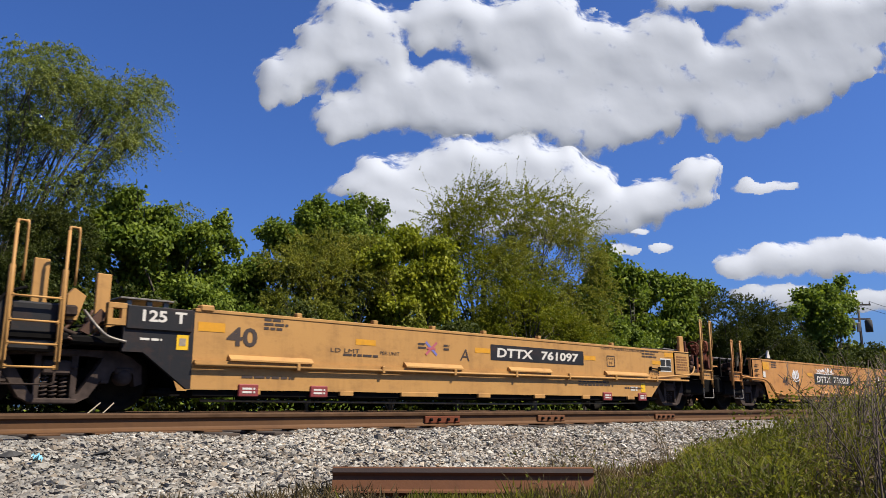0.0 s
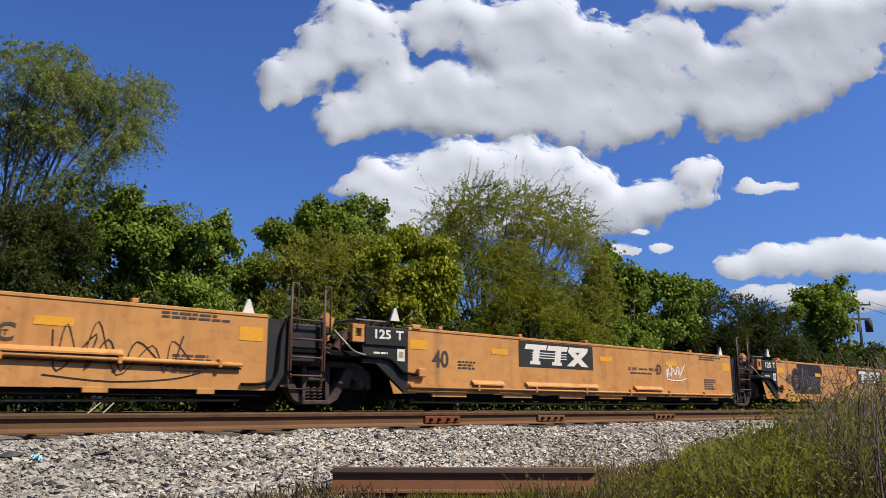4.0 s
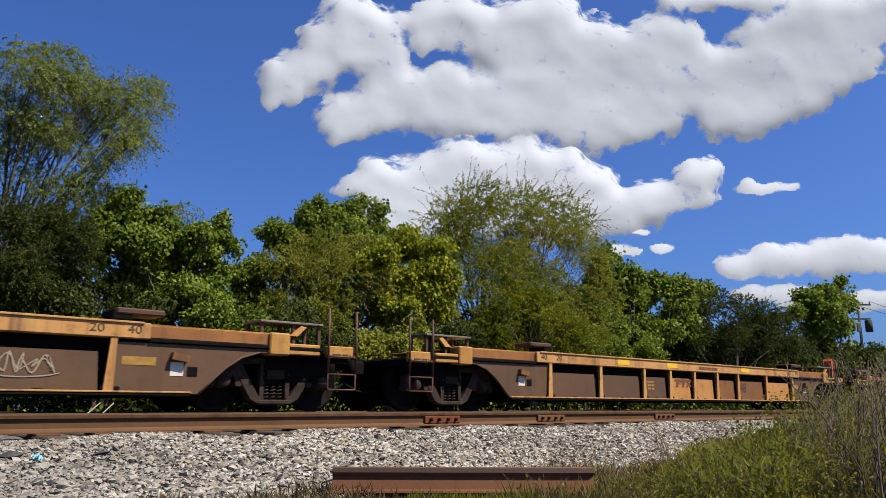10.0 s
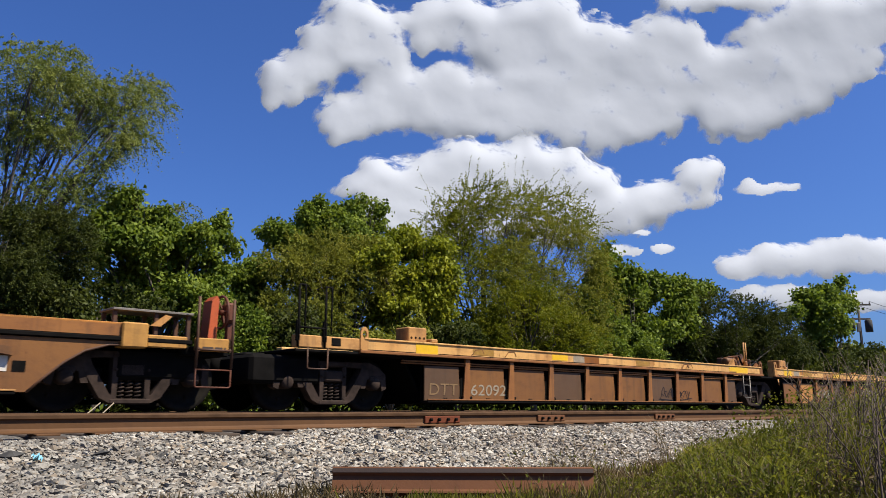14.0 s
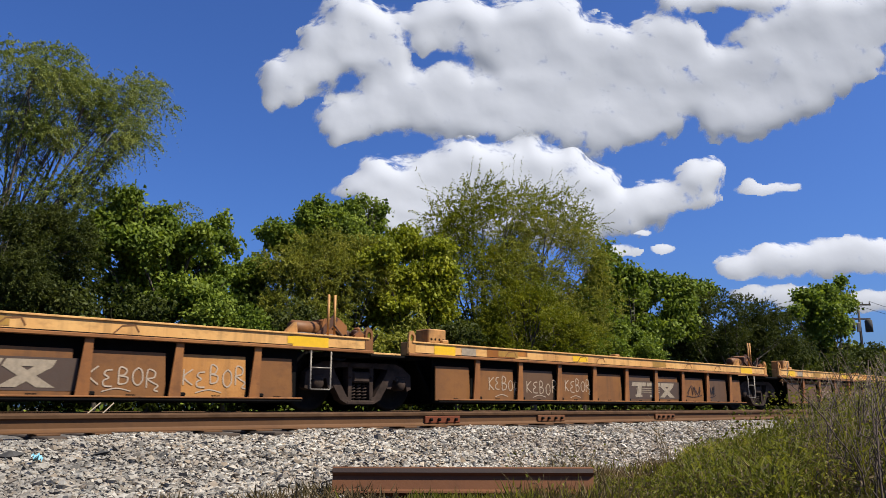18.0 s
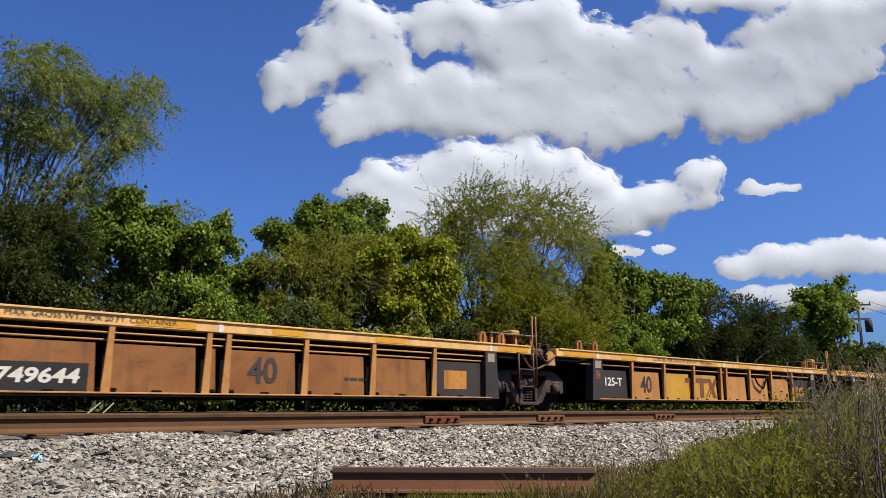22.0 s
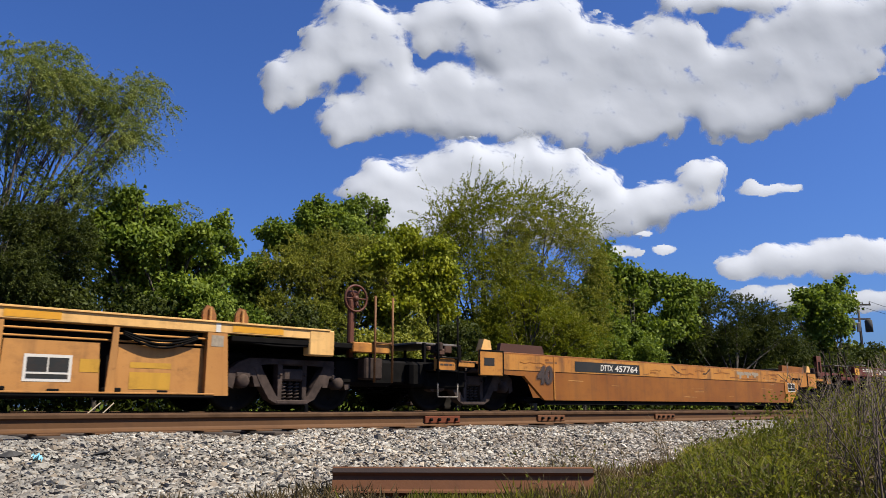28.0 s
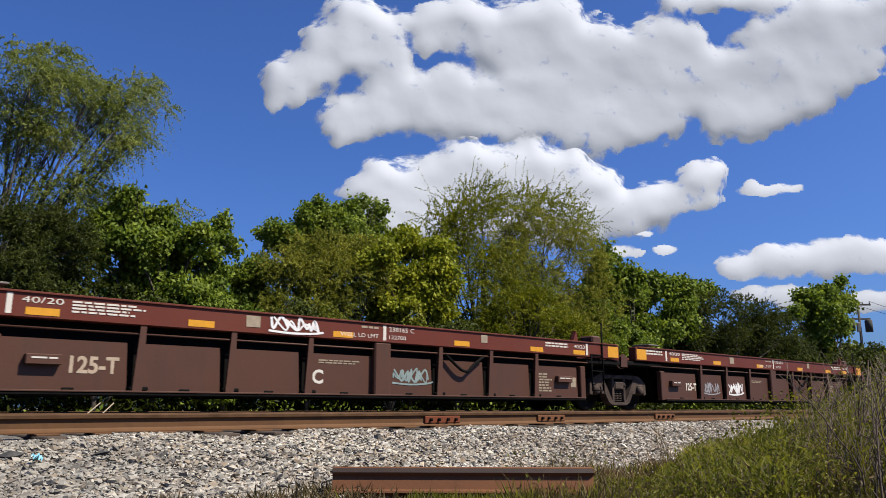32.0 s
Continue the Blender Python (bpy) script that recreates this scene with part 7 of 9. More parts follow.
def bed_height(x, y):
    """Height of ballast and ground across the line."""
    def mix(a, b, u):
        u = min(max(u, 0.0), 1.0)
        return a + (b - a) * u * u * (3 - 2 * u)
    n = noise.noise((x * 0.7, y * 0.7, 0.3)) * 0.05 + noise.noise((x * 2.5, y * 2.5, 4)) * 0.02
    if y < 7.2:
        z = mix(GROUND, -0.19, (y - 4.2) / 2.9)
    elif y < 14.3:
        z = -0.19
    else:
        z = mix(-0.19, -0.62, (y - 14.3) / 1.8)
    if y < 7.2:
        z += n * (1.0 if y < 6.8 else 0.3)
    if 6.4 < y < 7.9:
        u = min(1.0, (y - 6.4) / 0.7, (7.9 - y) / 0.2)
        z -= u * 0.042 * min(1.0, max(0.0, noise.noise((x * 0.9, 1.0, 9.0)) * 1.6 + 0.5))
    return z


def make_ground():
    xs = [-400, -150, -60, -25, -12] + [-6 + 0.25 * i for i in range(110)] + [22, 24, 27, 32, 40, 60, 100, 180, 350, 700, 1500]
    ys = [-900, -300, -90, -30, -12, -5] + [-2 + 0.25 * i for i in range(80)] + [18.5, 20, 23, 28, 40, 70, 130, 300, 800, 2000]
    vs = [(x, y, bed_height(x, y) - (0.05 if y < 14.2 else 0.0)) for y in ys for x in xs]
    w = len(xs)
    fs = [(j * w + i, j * w + i + 1, (j + 1) * w + i + 1, (j + 1) * w + i) for j in range(len(ys) - 1) for i in range(w - 1)]
    g = Geo().add(vs, fs, True)
    return tagged(part("ground", g, SOIL), "weedy bare soil beside the tracks", "ground", kind="structure")


make_ground()


def rock(rng, n=7):
    """A broken stone of unit size: an uneven ring and two tips."""
    vs = [(0, 0, 0.5 * rng.uniform(0.7, 1.1)), (0, 0, -0.45)]
    for k in range(5):
        a = math.tau * (k + rng.uniform(-0.3, 0.3)) / 5
        r = rng.uniform(0.38, 0.64)
        vs.append((math.cos(a) * r, math.sin(a) * r, rng.uniform(-0.2, 0.25)))
    fs = []
    for k in range(5):
        a, b = 2 + k, 2 + (k + 1) % 5
        fs += [(0, a, b), (1, b, a)]
    return np.array(vs), fs


def make_ballast():
    rng = random.Random(31)
    xs = [-8 + 0.2 * i for i in range(150)] + [22.5, 24, 26, 29, 33, 40, 60, 100, 200, 300]
    ys = [3.35 + 0.15 * i for i in range(27)] + [7.4, 8.0, 9.0, 10.5, 12.0, 14.0, 14.6, 15.2, 15.9]
    vs = [(x, y, bed_height(x, y) - (0.012 if y > toe(x) + 0.2 else 0.10)) for y in ys for x in [-300, -100, -30] + xs]
    w = len(xs) + 3
    fs = [(j * w + i, j * w + i + 1, (j + 1) * w + i + 1, (j + 1) * w + i) for j in range(len(ys) - 1) for i in range(w - 1)]
    bed = tagged(part("ballast", Geo().add(vs, fs, True), BED), "pale crushed limestone ballast, dirty in places", "ballast", kind="structure")
    kinds = [rock(rng) for k in range(12)]
    meshes = []
    for v, f in kinds:
        meshes.append(Geo().add([tuple(p) for p in v], f).mesh("stone"))
    all_v, all_f, n = [], [], 0
    gap_v, gap_f, gap_n = [], [], 0
    singles = 0
    spots = []
    for k in range(78000):
        u = rng.random()
        x = 0.8 + 19.0 * u ** 1.25
        y = rng.uniform(3.5, 7.62)
        edge = toe(x)
        if y < edge + rng.uniform(-0.25, 0.25):
            continue
        spots.append((x, y))
    for x, y in spots:
        s = rng.uniform(0.024, 0.048) * (1.0 if rng.random() < 0.93 else 1.5)
        m = Euler((rng.uniform(-0.6, 0.6), rng.uniform(-0.6, 0.6), rng.uniform(0, 6.3))).to_matrix()
        z = bed_height(x, y) + s * 0.18
        k = rng.randrange(12)
        near_left = y < 5.4 and 1.3 < x < 3.0
        if near_left and singles < 280:
            ob = part("stone", meshes[k], STONE_ONE, bed, at=Matrix.Translation((x, y, z)) @ m.to_4x4() @ Matrix.Diagonal((s * 1.2, s, s * 0.75, 1)))
            singles += 1
            continue
        v, f = kinds[k]
        a = np.array(m)
        vv = (v * np.array((s * 1.2, s, s * 0.75))) @ a.T + np.array((x, y, z))
        # stones by the rail are coloured dark for the dirty, shaded gap at its foot
        if y > 7.46 + 0.10 * noise.noise((x * 2.2, 3.0, 1.0)):
            vv[:, 2] -= 0.012
            gap_v.append(vv)
            gap_f += [tuple(i + gap_n for i in q) for q in f]
            gap_n += len(v)
            continue
        all_v.append(vv)
        all_f += [tuple(i + n for i in q) for q in f]
        n += len(v)
    me = bpy.data.meshes.new("loose_stones")
    me.from_pydata([tuple(p) for p in np.concatenate(all_v)], [], all_f)
    me.materials.append(STONE)
    ob = new("loose_stones", me)
    ob.parent = bed
    tagged(ob, kind="stuff")
    me = bpy.data.meshes.new("foot_gap_stones")
    me.from_pydata([tuple(p) for p in np.concatenate(gap_v)], [], gap_f)
    me.materials.append(DARKSTONE)
    ob = new("foot_gap_stones", me)
    ob.parent = bed
    tagged(ob, "dark stones along the foot of the rail, for its dirty, shaded gap", kind="stuff")
    return bed


def stone_single():
    m, t, p = shader("limestone_single")
    oi = t.nodes.new("ShaderNodeObjectInfo")
    col = blend(t, oi.outputs["Random"], (0.040, 0.033, 0.026), (0.360, 0.325, 0.265))
    t.links.new(blend(t, mult(t, ramp(t, noise_node(t, 3, 4), 0.5, 0.8), 0.35), col, (0.092, 0.081, 0.069)), p.inputs["Base Color"])
    p.inputs["Roughness"].default_value = 0.9
    return m


STONE_ONE = stone_single()

RAIL = [(-0.070, -0.168), (0.070, -0.168), (0.070, -0.158), (0.020, -0.140), (0.009, -0.125), (0.009, -0.048), (0.033, -0.036), (0.035, -0.008), (0.026, 0.0),
        (-0.026, 0.0), (-0.035, -0.008), (-0.033, -0.036), (-0.009, -0.048), (-0.009, -0.125), (-0.020, -0.140), (-0.070, -0.158)]


def rail_piece(x0, x1, y, parent, z=0.0):
    ob = part("rail", Geo().prism_x([(y + a, z + b) for a, b in RAIL], x0, x1), RAILRUST, parent)
    head = Geo().prism_x([(y + a * 1.06, z + b * 1.04 + 0.001) for a, b in RAIL if b > -0.05 and abs(a) > 0.012], x0, x1)
    part("rail_head", head, RAILTOP, ob, "dark worn rail head")
    return ob


def make_track(name, yc, joints, label):
    tr = new(name)
    tr.location = (0, 0, 0)
    tagged(tr, label, "railway track", kind="structure")
    for side in (-0.752, 0.752):
        xs = [-250] + (list(joints) if side < 0 else [joints[0] + 5.9, joints[0] + 17.8]) + [300]
        for a, b in zip(xs, xs[1:]):
            rail_piece(a + 0.004, b - 0.004, yc + side, tr)
        for jx in xs[1:-1]:
            for sg in (-1, 1):
                yy = yc + side + sg * 0.022
                bar = part("joint_bar", Geo().box(jx - 0.31, jx + 0.31, yy - 0.016, yy + 0.016, -0.135, -0.045, 0.006), JOINTRUST if jx == joints[0] else OLDRAIL, tr)
                for bx in (-0.22, -0.08, 0.08, 0.22):
                    part("bolt", Geo().lathe([(0, 0.0), (0, 0.022), (sg * 0.03, 0.022), (sg * 0.03, 0.0)], (jx + bx, yy + sg * 0.016, -0.09), 6), SOOT_SHADE, bar)
    rng = random.Random(int(yc * 10))
    tie = Geo().box(-0.115, 0.115, -1.3, 1.3, -0.36, -0.185, 0.012).mesh("tie")
    plate = Geo().box(-0.1, 0.1, -0.16, 0.16, -0.186, -0.168, 0.004).mesh("tie_plate")
    for i in range(-10, 70):
        x = i * 0.52 + rng.uniform(-0.03, 0.03)
        t = part("tie", tie, TIEWOOD, tr, at=pose(x, yc, 0, 0, 0, rng.uniform(-1.5, 1.5)))
        for side in (-0.752, 0.752):
            part("tie_plate", plate, RAILRUST, t, at=Matrix.Translation((0, side, 0)))
    return tr


make_track("railway_track", SIDING_Y, (6.88, 9.08, 12.18), "rusty siding track with bolted rail joints on wooden ties")
make_track("railway_track", TRACK_Y, (4.0, 15.9), "main track rails under the train")


def loose_rail():
    """A length of old rail lying in the grass."""
    a, way = Vector((2.62, 3.85, -0.285)), Vector((0.721, -0.693, 0))
    ob = part("rail", Geo().prism_x([(p, q) for p, q in RAIL], 0.0, 1.50), OLDRAIL, None)
    ob.matrix_basis = Matrix.Translation(a) @ pose(0, 0, 0, 0, 0, math.degrees(math.atan2(way.y, way.x))) @ pose(0, 0, 0, -25, 0, 0)
    part("rail_head", Geo().prism_x([(0.0345, -0.037), (0.0362, -0.013), (-0.0362, -0.013), (-0.0345, -0.037)], 0.002, 1.498), DARKLET, ob, "dark side of the rail head")
    tagged(ob, "rusty length of rail lying on the ground in grass", "rail")


loose_rail()


# ---- plants
LEAF_MAPLE = leafy("maple_leaves", (0.098, 0.138, 0.020), (0.240, 0.292, 0.044))
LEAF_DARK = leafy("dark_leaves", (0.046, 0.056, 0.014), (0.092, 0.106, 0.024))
LEAF_GOLD = leafy("young_yellow_leaves", (0.185, 0.205, 0.016), (0.360, 0.360, 0.034))
LEAF_OLIVE = leafy("olive_feathery_leaves", (0.140, 0.152, 0.011), (0.262, 0.262, 0.020))
LEAF_WILLOW = leafy("willow_leaves", (0.160, 0.185, 0.050), (0.285, 0.310, 0.090), through_light=0.45)
LEAF_CEDAR = leafy("olive_brown_feathery_leaves", (0.200, 0.200, 0.032), (0.320, 0.310, 0.052))
GRASS = leafy("grass_blades", (0.140, 0.138, 0.020), (0.225, 0.205, 0.036), through_light=0.5)
STRAW = leafy("dry_stalks", (0.130, 0.086, 0.038), (0.210, 0.150, 0.075), through_light=0.15)
# leaf green with the shade under the trees put into its colour
LEAF_SHADE = leafy("shaded_green_leaves", (0.020, 0.028, 0.004), (0.055, 0.066, 0.008))
WEED = leafy("verge_weed_leaves", (0.125, 0.130, 0.020), (0.265, 0.245, 0.046), through_light=0.52)
WITHERED = leafy("withered_leaves", (0.100, 0.068, 0.036), (0.165, 0.118, 0.064), through_light=0.3)
BLUEPLASTIC = plain("light_blue_plastic", (0.14, 0.33, 0.42), 0.35, 0.2, 20)
BARK = plain("grey_brown_bark", (0.057, 0.046, 0.034), 0.9, 0.4, 5)
TWIG = plain("brown_bare_twigs", (0.072, 0.049, 0.034), 0.9, 0.3, 12)


def quads(name, centres, along, across, material, parent, fold=0.25):
    """Many small leaves from arrays: each is a pointed, folded shape of four corners and a rib."""
    n = len(centres)
    nor = np.cross(along, across)
    ln = np.linalg.norm(nor, axis=1, keepdims=True)
    nor = nor / np.maximum(ln, 1e-9) * np.linalg.norm(across, axis=1, keepdims=True) * fold
    v = np.empty((n, 4, 3))
    v[:, 0] = centres - along * 0.5
    v[:, 1] = centres + across * 0.5 + nor
    v[:, 2] = centres + along * 0.5
    v[:, 3] = centres - across * 0.5 + nor
    me = bpy.data.meshes.new(name)
    me.vertices.add(n * 4)
    me.vertices.foreach_set("co", v.reshape(-1))
    me.loops.add(n * 6)
    base = (np.arange(n) * 4)[:, None]
    idx = (base + np.array([0, 1, 2, 0, 2, 3])[None, :]).reshape(-1)
    me.loops.foreach_set("vertex_index", idx.astype(np.int32))
    me.polygons.add(n * 2)
    me.polygons.foreach_set("loop_start", np.arange(0, n * 6, 3, dtype=np.int32))
    me.update(calc_edges=True)
    me.validate()
    me.materials.append(material)
    ob = new(name, me)
    if parent:
        ob.parent = parent
    return ob


def unit(v):
    return v / np.maximum(np.linalg.norm(v, axis=-1, keepdims=True), 1e-9)


def knots(lobes, n, size, rng):
    """Breaks each lobe of a crown into smaller, uneven knots."""
    out = []
    for dx, dy, z, rx, rz in lobes:
        for k in range(n):
            d = Vector((rng.gauss(0, 1), rng.gauss(0, 1), rng.gauss(0, 1))).normalized() * rng.uniform(0.35, 0.98)
            s = size * rng.uniform(0.65, 1.25)
            out.append((dx + d.x * rx, dy + d.y * rx, z + d.z * rz, rx * s, rz * s))
    return out


SWAY = []        # (crown, phase, size)


def tree(name, x, y, height, lobes, material, label, leaf=0.12, count=14000, feather=False, seed=0, boughs=2, base=-0.5, trunk=0.14, sway=0.0, droop=0.5, strand=1.0):
    """A tree: tapering trunk, a limb into every lobe, and a crown of leaves. lobes: (dx, dy, z, rx, rz) round the trunk."""
    rng = random.Random(seed)
    nr = np.random.RandomState(seed)
    count = int(count * (2.6 if feather else 2.9))
    t = new(name)
    t.location = (x, y, base)
    tagged(t, label, "tree")
    g = Geo()
    top = height - base
    lean = (rng.uniform(-0.3, 0.3), rng.uniform(-0.3, 0.3))
    stem = [(lean[0] * (k / 6) ** 2, lean[1] * (k / 6) ** 2, top * 0.8 * k / 6) for k in range(7)]
    g.tube(smooth_path(stem, 2), trunk, 8, trunk * 0.2)
    for dx, dy, z, rx, rz in lobes:
        a = rng.uniform(0.15, 0.5) * min(z - base, top * 0.75)
        st = Vector((lean[0] * (a / top) ** 2, lean[1] * (a / top) ** 2, a))
        en = Vector((dx, dy, z - base))
        mid = st.lerp(en, 0.5) + Vector((rng.uniform(-.2, .2), rng.uniform(-.2, .2), 0.15))
        g.tube(smooth_path([st, mid, en], 3), trunk * 0.38, 6, trunk * 0.08)
        for q in range(4):
            tip = en + Vector((rng.gauss(0, rx * 0.5), rng.gauss(0, rx * 0.5), rng.gauss(0.1, rz * 0.5)))
            g.tube(smooth_path([mid.lerp(en, rng.uniform(0.3, 1)), (mid + tip) / 2 + Vector((0, 0, 0.1)), tip], 3), trunk * 0.13, 5, trunk * 0.03)
    part("trunk", g, BARK, t)
    lobes = knots(lobes, 7 if feather else 8, 0.68 if feather else 0.58, rng)
    w = np.array([rx * rx * rz for _, _, _, rx, rz in lobes])
    w = w ** 0.75
    w = w / w.sum()
    lob = np.array(lobes)
    groups = np.array_split(nr.permutation(len(lobes)), boughs)
    for gi, ids in enumerate(groups):
        if not len(ids):
            continue
        n = max(200, int(count * w[ids].sum()))
        which = nr.choice(ids, n, p=w[ids] / w[ids].sum())
        L = lob[which]
        if feather:
            per = 16
            m = max(20, n // per)
            Lm = L[:m]
            d = unit(nr.normal(size=(m, 3)))
            rad = nr.uniform(0.35, 1.0, (m, 1)) ** 0.6
            start = np.stack([Lm[:, 0], Lm[:, 1], Lm[:, 2] - base], 1) + d * rad * 0.92 * np.stack([Lm[:, 3], Lm[:, 3], Lm[:, 4]], 1)
            way = unit(d + nr.normal(size=(m, 3)) * 0.5 + np.array([0.25, 0, 0.25]) * strand)
            length = nr.uniform(0.25, 0.6, (m, 1)) * np.where(nr.rand(m, 1) < 0.14, 2.1, 1.0) * min(1.0, leaf * 7) * strand
            u = np.linspace(0.05, 1, per)
            pos = start[:, None] + way[:, None] * (length[:, None] * u[None, :, None]) + np.array([0, 0, -1.0]) * (droop * length[:, None] * (u ** 2)[None, :, None])
            pos = pos.reshape(-1, 3) + nr.normal(size=(m * per, 3)) * 0.015
            al = unit(np.repeat(way, per, 0) * 0.6 + nr.normal(size=(m * per, 3)) * 0.6 + np.array([0, 0, -0.25])) * leaf * nr.uniform(0.7, 1.3, (m * per, 1))
            ac = unit(np.cross(al, nr.normal(size=(m * per, 3)))) * leaf * 0.34
        else:
            per = 13
            m = max(20, n // per)
            Lm = L[:m]
            d = unit(nr.normal(size=(m, 3)))
            rad = nr.uniform(0.2, 1.0, (m, 1)) ** 0.45
            c = np.stack([Lm[:, 0], Lm[:, 1], Lm[:, 2] - base], 1) + d * rad * np.stack([Lm[:, 3], Lm[:, 3], Lm[:, 4]], 1)
            pos = np.repeat(c, per, 0) + nr.normal(size=(m * per, 3)) * leaf * 0.8
            out = np.repeat(d, per, 0)
            al = unit(out * 0.5 + nr.normal(size=(m * per, 3)) * 0.8 + np.array([0, 0, -0.5])) * leaf * nr.uniform(0.7, 1.4, (m * per, 1))
            ac = unit(np.cross(al, out + nr.normal(size=(m * per, 3)) * 0.7)) * leaf * nr.uniform(0.6, 0.95, (m * per, 1))
        ob = quads("crown", pos, al, ac, material, t)
        if sway:
            SWAY.append((ob, seed + gi * 1.7, sway))
    return t


def ring_lobes(seed, cx, cz, rx, rz, n, size):
    """Lobes spread through an ellipse of half-sizes rx, rz."""
    rng = random.Random(seed)
    out = []
    while len(out) < n:
        a, b, c = (rng.uniform(-1, 1) for _ in range(3))
        if a * a + b * b + c * c > 1:
            continue
        s = size * rng.uniform(0.7, 1.25)
        out.append((cx + a * (rx - s * 0.6), b * (rx - s * 0.6) * 0.7, cz + c * (rz - s * 0.5), s, s * rng.uniform(0.7, 1.0)))
    return out
make_ballast()

# the wood behind the line, from the near end to the far end
tree("tree", 3.6, 19.0, 8.6, [(0.42, -0.37, 7.74, 0.79, 0.53), (0.23, 0.35, 7.21, 0.60, 0.60), (1.25, 0.26, 7.99, 0.77, 0.53), (1.73, -0.24, 7.60, 0.58, 0.50), (2.42, -0.00, 7.57, 0.71, 0.50), (2.93, -0.05, 8.08, 0.44, 0.41), (3.38, 0.15, 8.41, 0.36, 0.30), (3.63, 0.29, 7.94, 0.30, 0.23), (3.00, -0.41, 6.77, 0.40, 0.26), (2.27, -0.47, 6.65, 0.58, 0.58), (1.55, 0.34, 7.13, 0.84, 0.56), (0.61, -0.07, 6.62, 0.60, 0.46), (0.21, 0.26, 5.99, 0.39, 0.59), (2.04, -0.50, 5.80, 0.46, 0.57), (1.14, -0.05, 6.27, 0.47, 0.30), (0.58, 0.22, 5.17, 0.47, 0.47), (1.34, -0.27, 5.07, 0.61, 0.45), (2.40, 0.45, 5.29, 0.48, 0.48), (4.43, 0.40, 5.24, 0.39, 0.21)],
     LEAF_WILLOW, "tall feathery willow tree with drooping pale leaves", leaf=0.072, count=26000, feather=True, seed=3, boughs=4, sway=0.5, droop=0.75, strand=1.35)
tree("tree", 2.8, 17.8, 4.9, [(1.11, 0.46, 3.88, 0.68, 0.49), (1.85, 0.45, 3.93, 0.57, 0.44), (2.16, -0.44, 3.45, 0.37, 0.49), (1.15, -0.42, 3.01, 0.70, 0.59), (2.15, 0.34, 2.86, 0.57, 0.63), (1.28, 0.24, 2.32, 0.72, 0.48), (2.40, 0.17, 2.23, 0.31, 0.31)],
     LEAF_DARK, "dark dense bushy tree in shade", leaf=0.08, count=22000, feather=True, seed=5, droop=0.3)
tree("tree", 7.3, 18.6, 5.6, [(-0.86, -0.26, 5.10, 0.33, 0.23), (-1.02, 0.04, 4.70, 0.47, 0.39), (-0.32, -0.13, 4.55, 0.48, 0.34), (-1.36, 0.10, 4.18, 0.38, 0.38), (0.24, 0.13, 4.31, 0.55, 0.40), (-0.86, -0.43, 3.85, 0.65, 0.49), (0.72, -0.49, 4.21, 0.43, 0.34), (1.73, 0.34, 4.85, 0.28, 0.28), (1.69, -0.24, 4.29, 0.30, 0.27), (-1.55, -0.27, 3.51, 0.29, 0.33), (0.30, 0.50, 3.57, 0.75, 0.55), (1.16, -0.03, 3.60, 0.50, 0.41), (-0.91, 0.34, 2.98, 0.58, 0.52), (0.73, -0.02, 2.82, 0.74, 0.54), (-0.20, 0.14, 2.61, 0.77, 0.49), (1.40, -0.35, 2.92, 0.26, 0.38)],
     LEAF_MAPLE, "leafy green maple tree with a full crown", leaf=0.115, count=12500, seed=7, boughs=3, sway=0.15)
tree("tree", 10.6, 20.5, 4.0, ring_lobes(8, 0.0, 1.7, 1.3, 1.35, 12, 0.42), LEAF_MAPLE, "small leafy green tree", leaf=0.115, count=6000, seed=8)
tree("tree", 13.6, 20.6, 7.0, [(-2.33, -0.26, 5.35, 0.41, 0.31), (-1.86, -0.40, 5.10, 0.45, 0.35), (-1.01, -0.10, 6.01, 0.47, 0.43), (-0.72, -0.35, 6.34, 0.29, 0.25), (-0.26, -0.43, 5.80, 0.76, 0.58), (0.69, -0.10, 6.44, 0.42, 0.45), (1.56, 0.42, 7.05, 0.28, 0.26), (2.22, 0.30, 6.98, 0.24, 0.48), (2.01, 0.27, 6.33, 0.40, 0.47), (0.19, -0.28, 5.24, 1.07, 0.66), (-1.10, 0.04, 5.10, 0.61, 0.50), (1.25, -0.22, 5.40, 0.72, 0.61), (-3.26, -0.33, 3.81, 0.49, 0.33), (-2.48, -0.39, 4.06, 0.57, 0.41), (-2.93, -0.29, 3.18, 0.66, 0.56)],
     LEAF_MAPLE, "leafy green tree with knobbly crown", leaf=0.12, count=11000, seed=11, boughs=3, sway=0.15)
tree("tree", 13.0, 18.6, 4.6, [(-1.81, 0.12, 4.04, 0.73, 0.55), (-0.70, 0.24, 4.53, 0.84, 0.57), (0.46, 0.30, 4.61, 0.78, 0.59), (-1.21, 0.44, 3.32, 0.91, 0.66), (0.04, 0.24, 3.50, 1.02, 0.68), (-2.31, 0.42, 2.89, 0.63, 0.54), (0.56, -0.47, 3.73, 0.64, 0.57), (-1.10, -0.03, 2.62, 0.97, 0.48)],
     LEAF_CEDAR, "dull olive-brown feathery tree in half shade", leaf=0.085, count=24000, feather=True, seed=13, droop=0.2, sway=0.2)
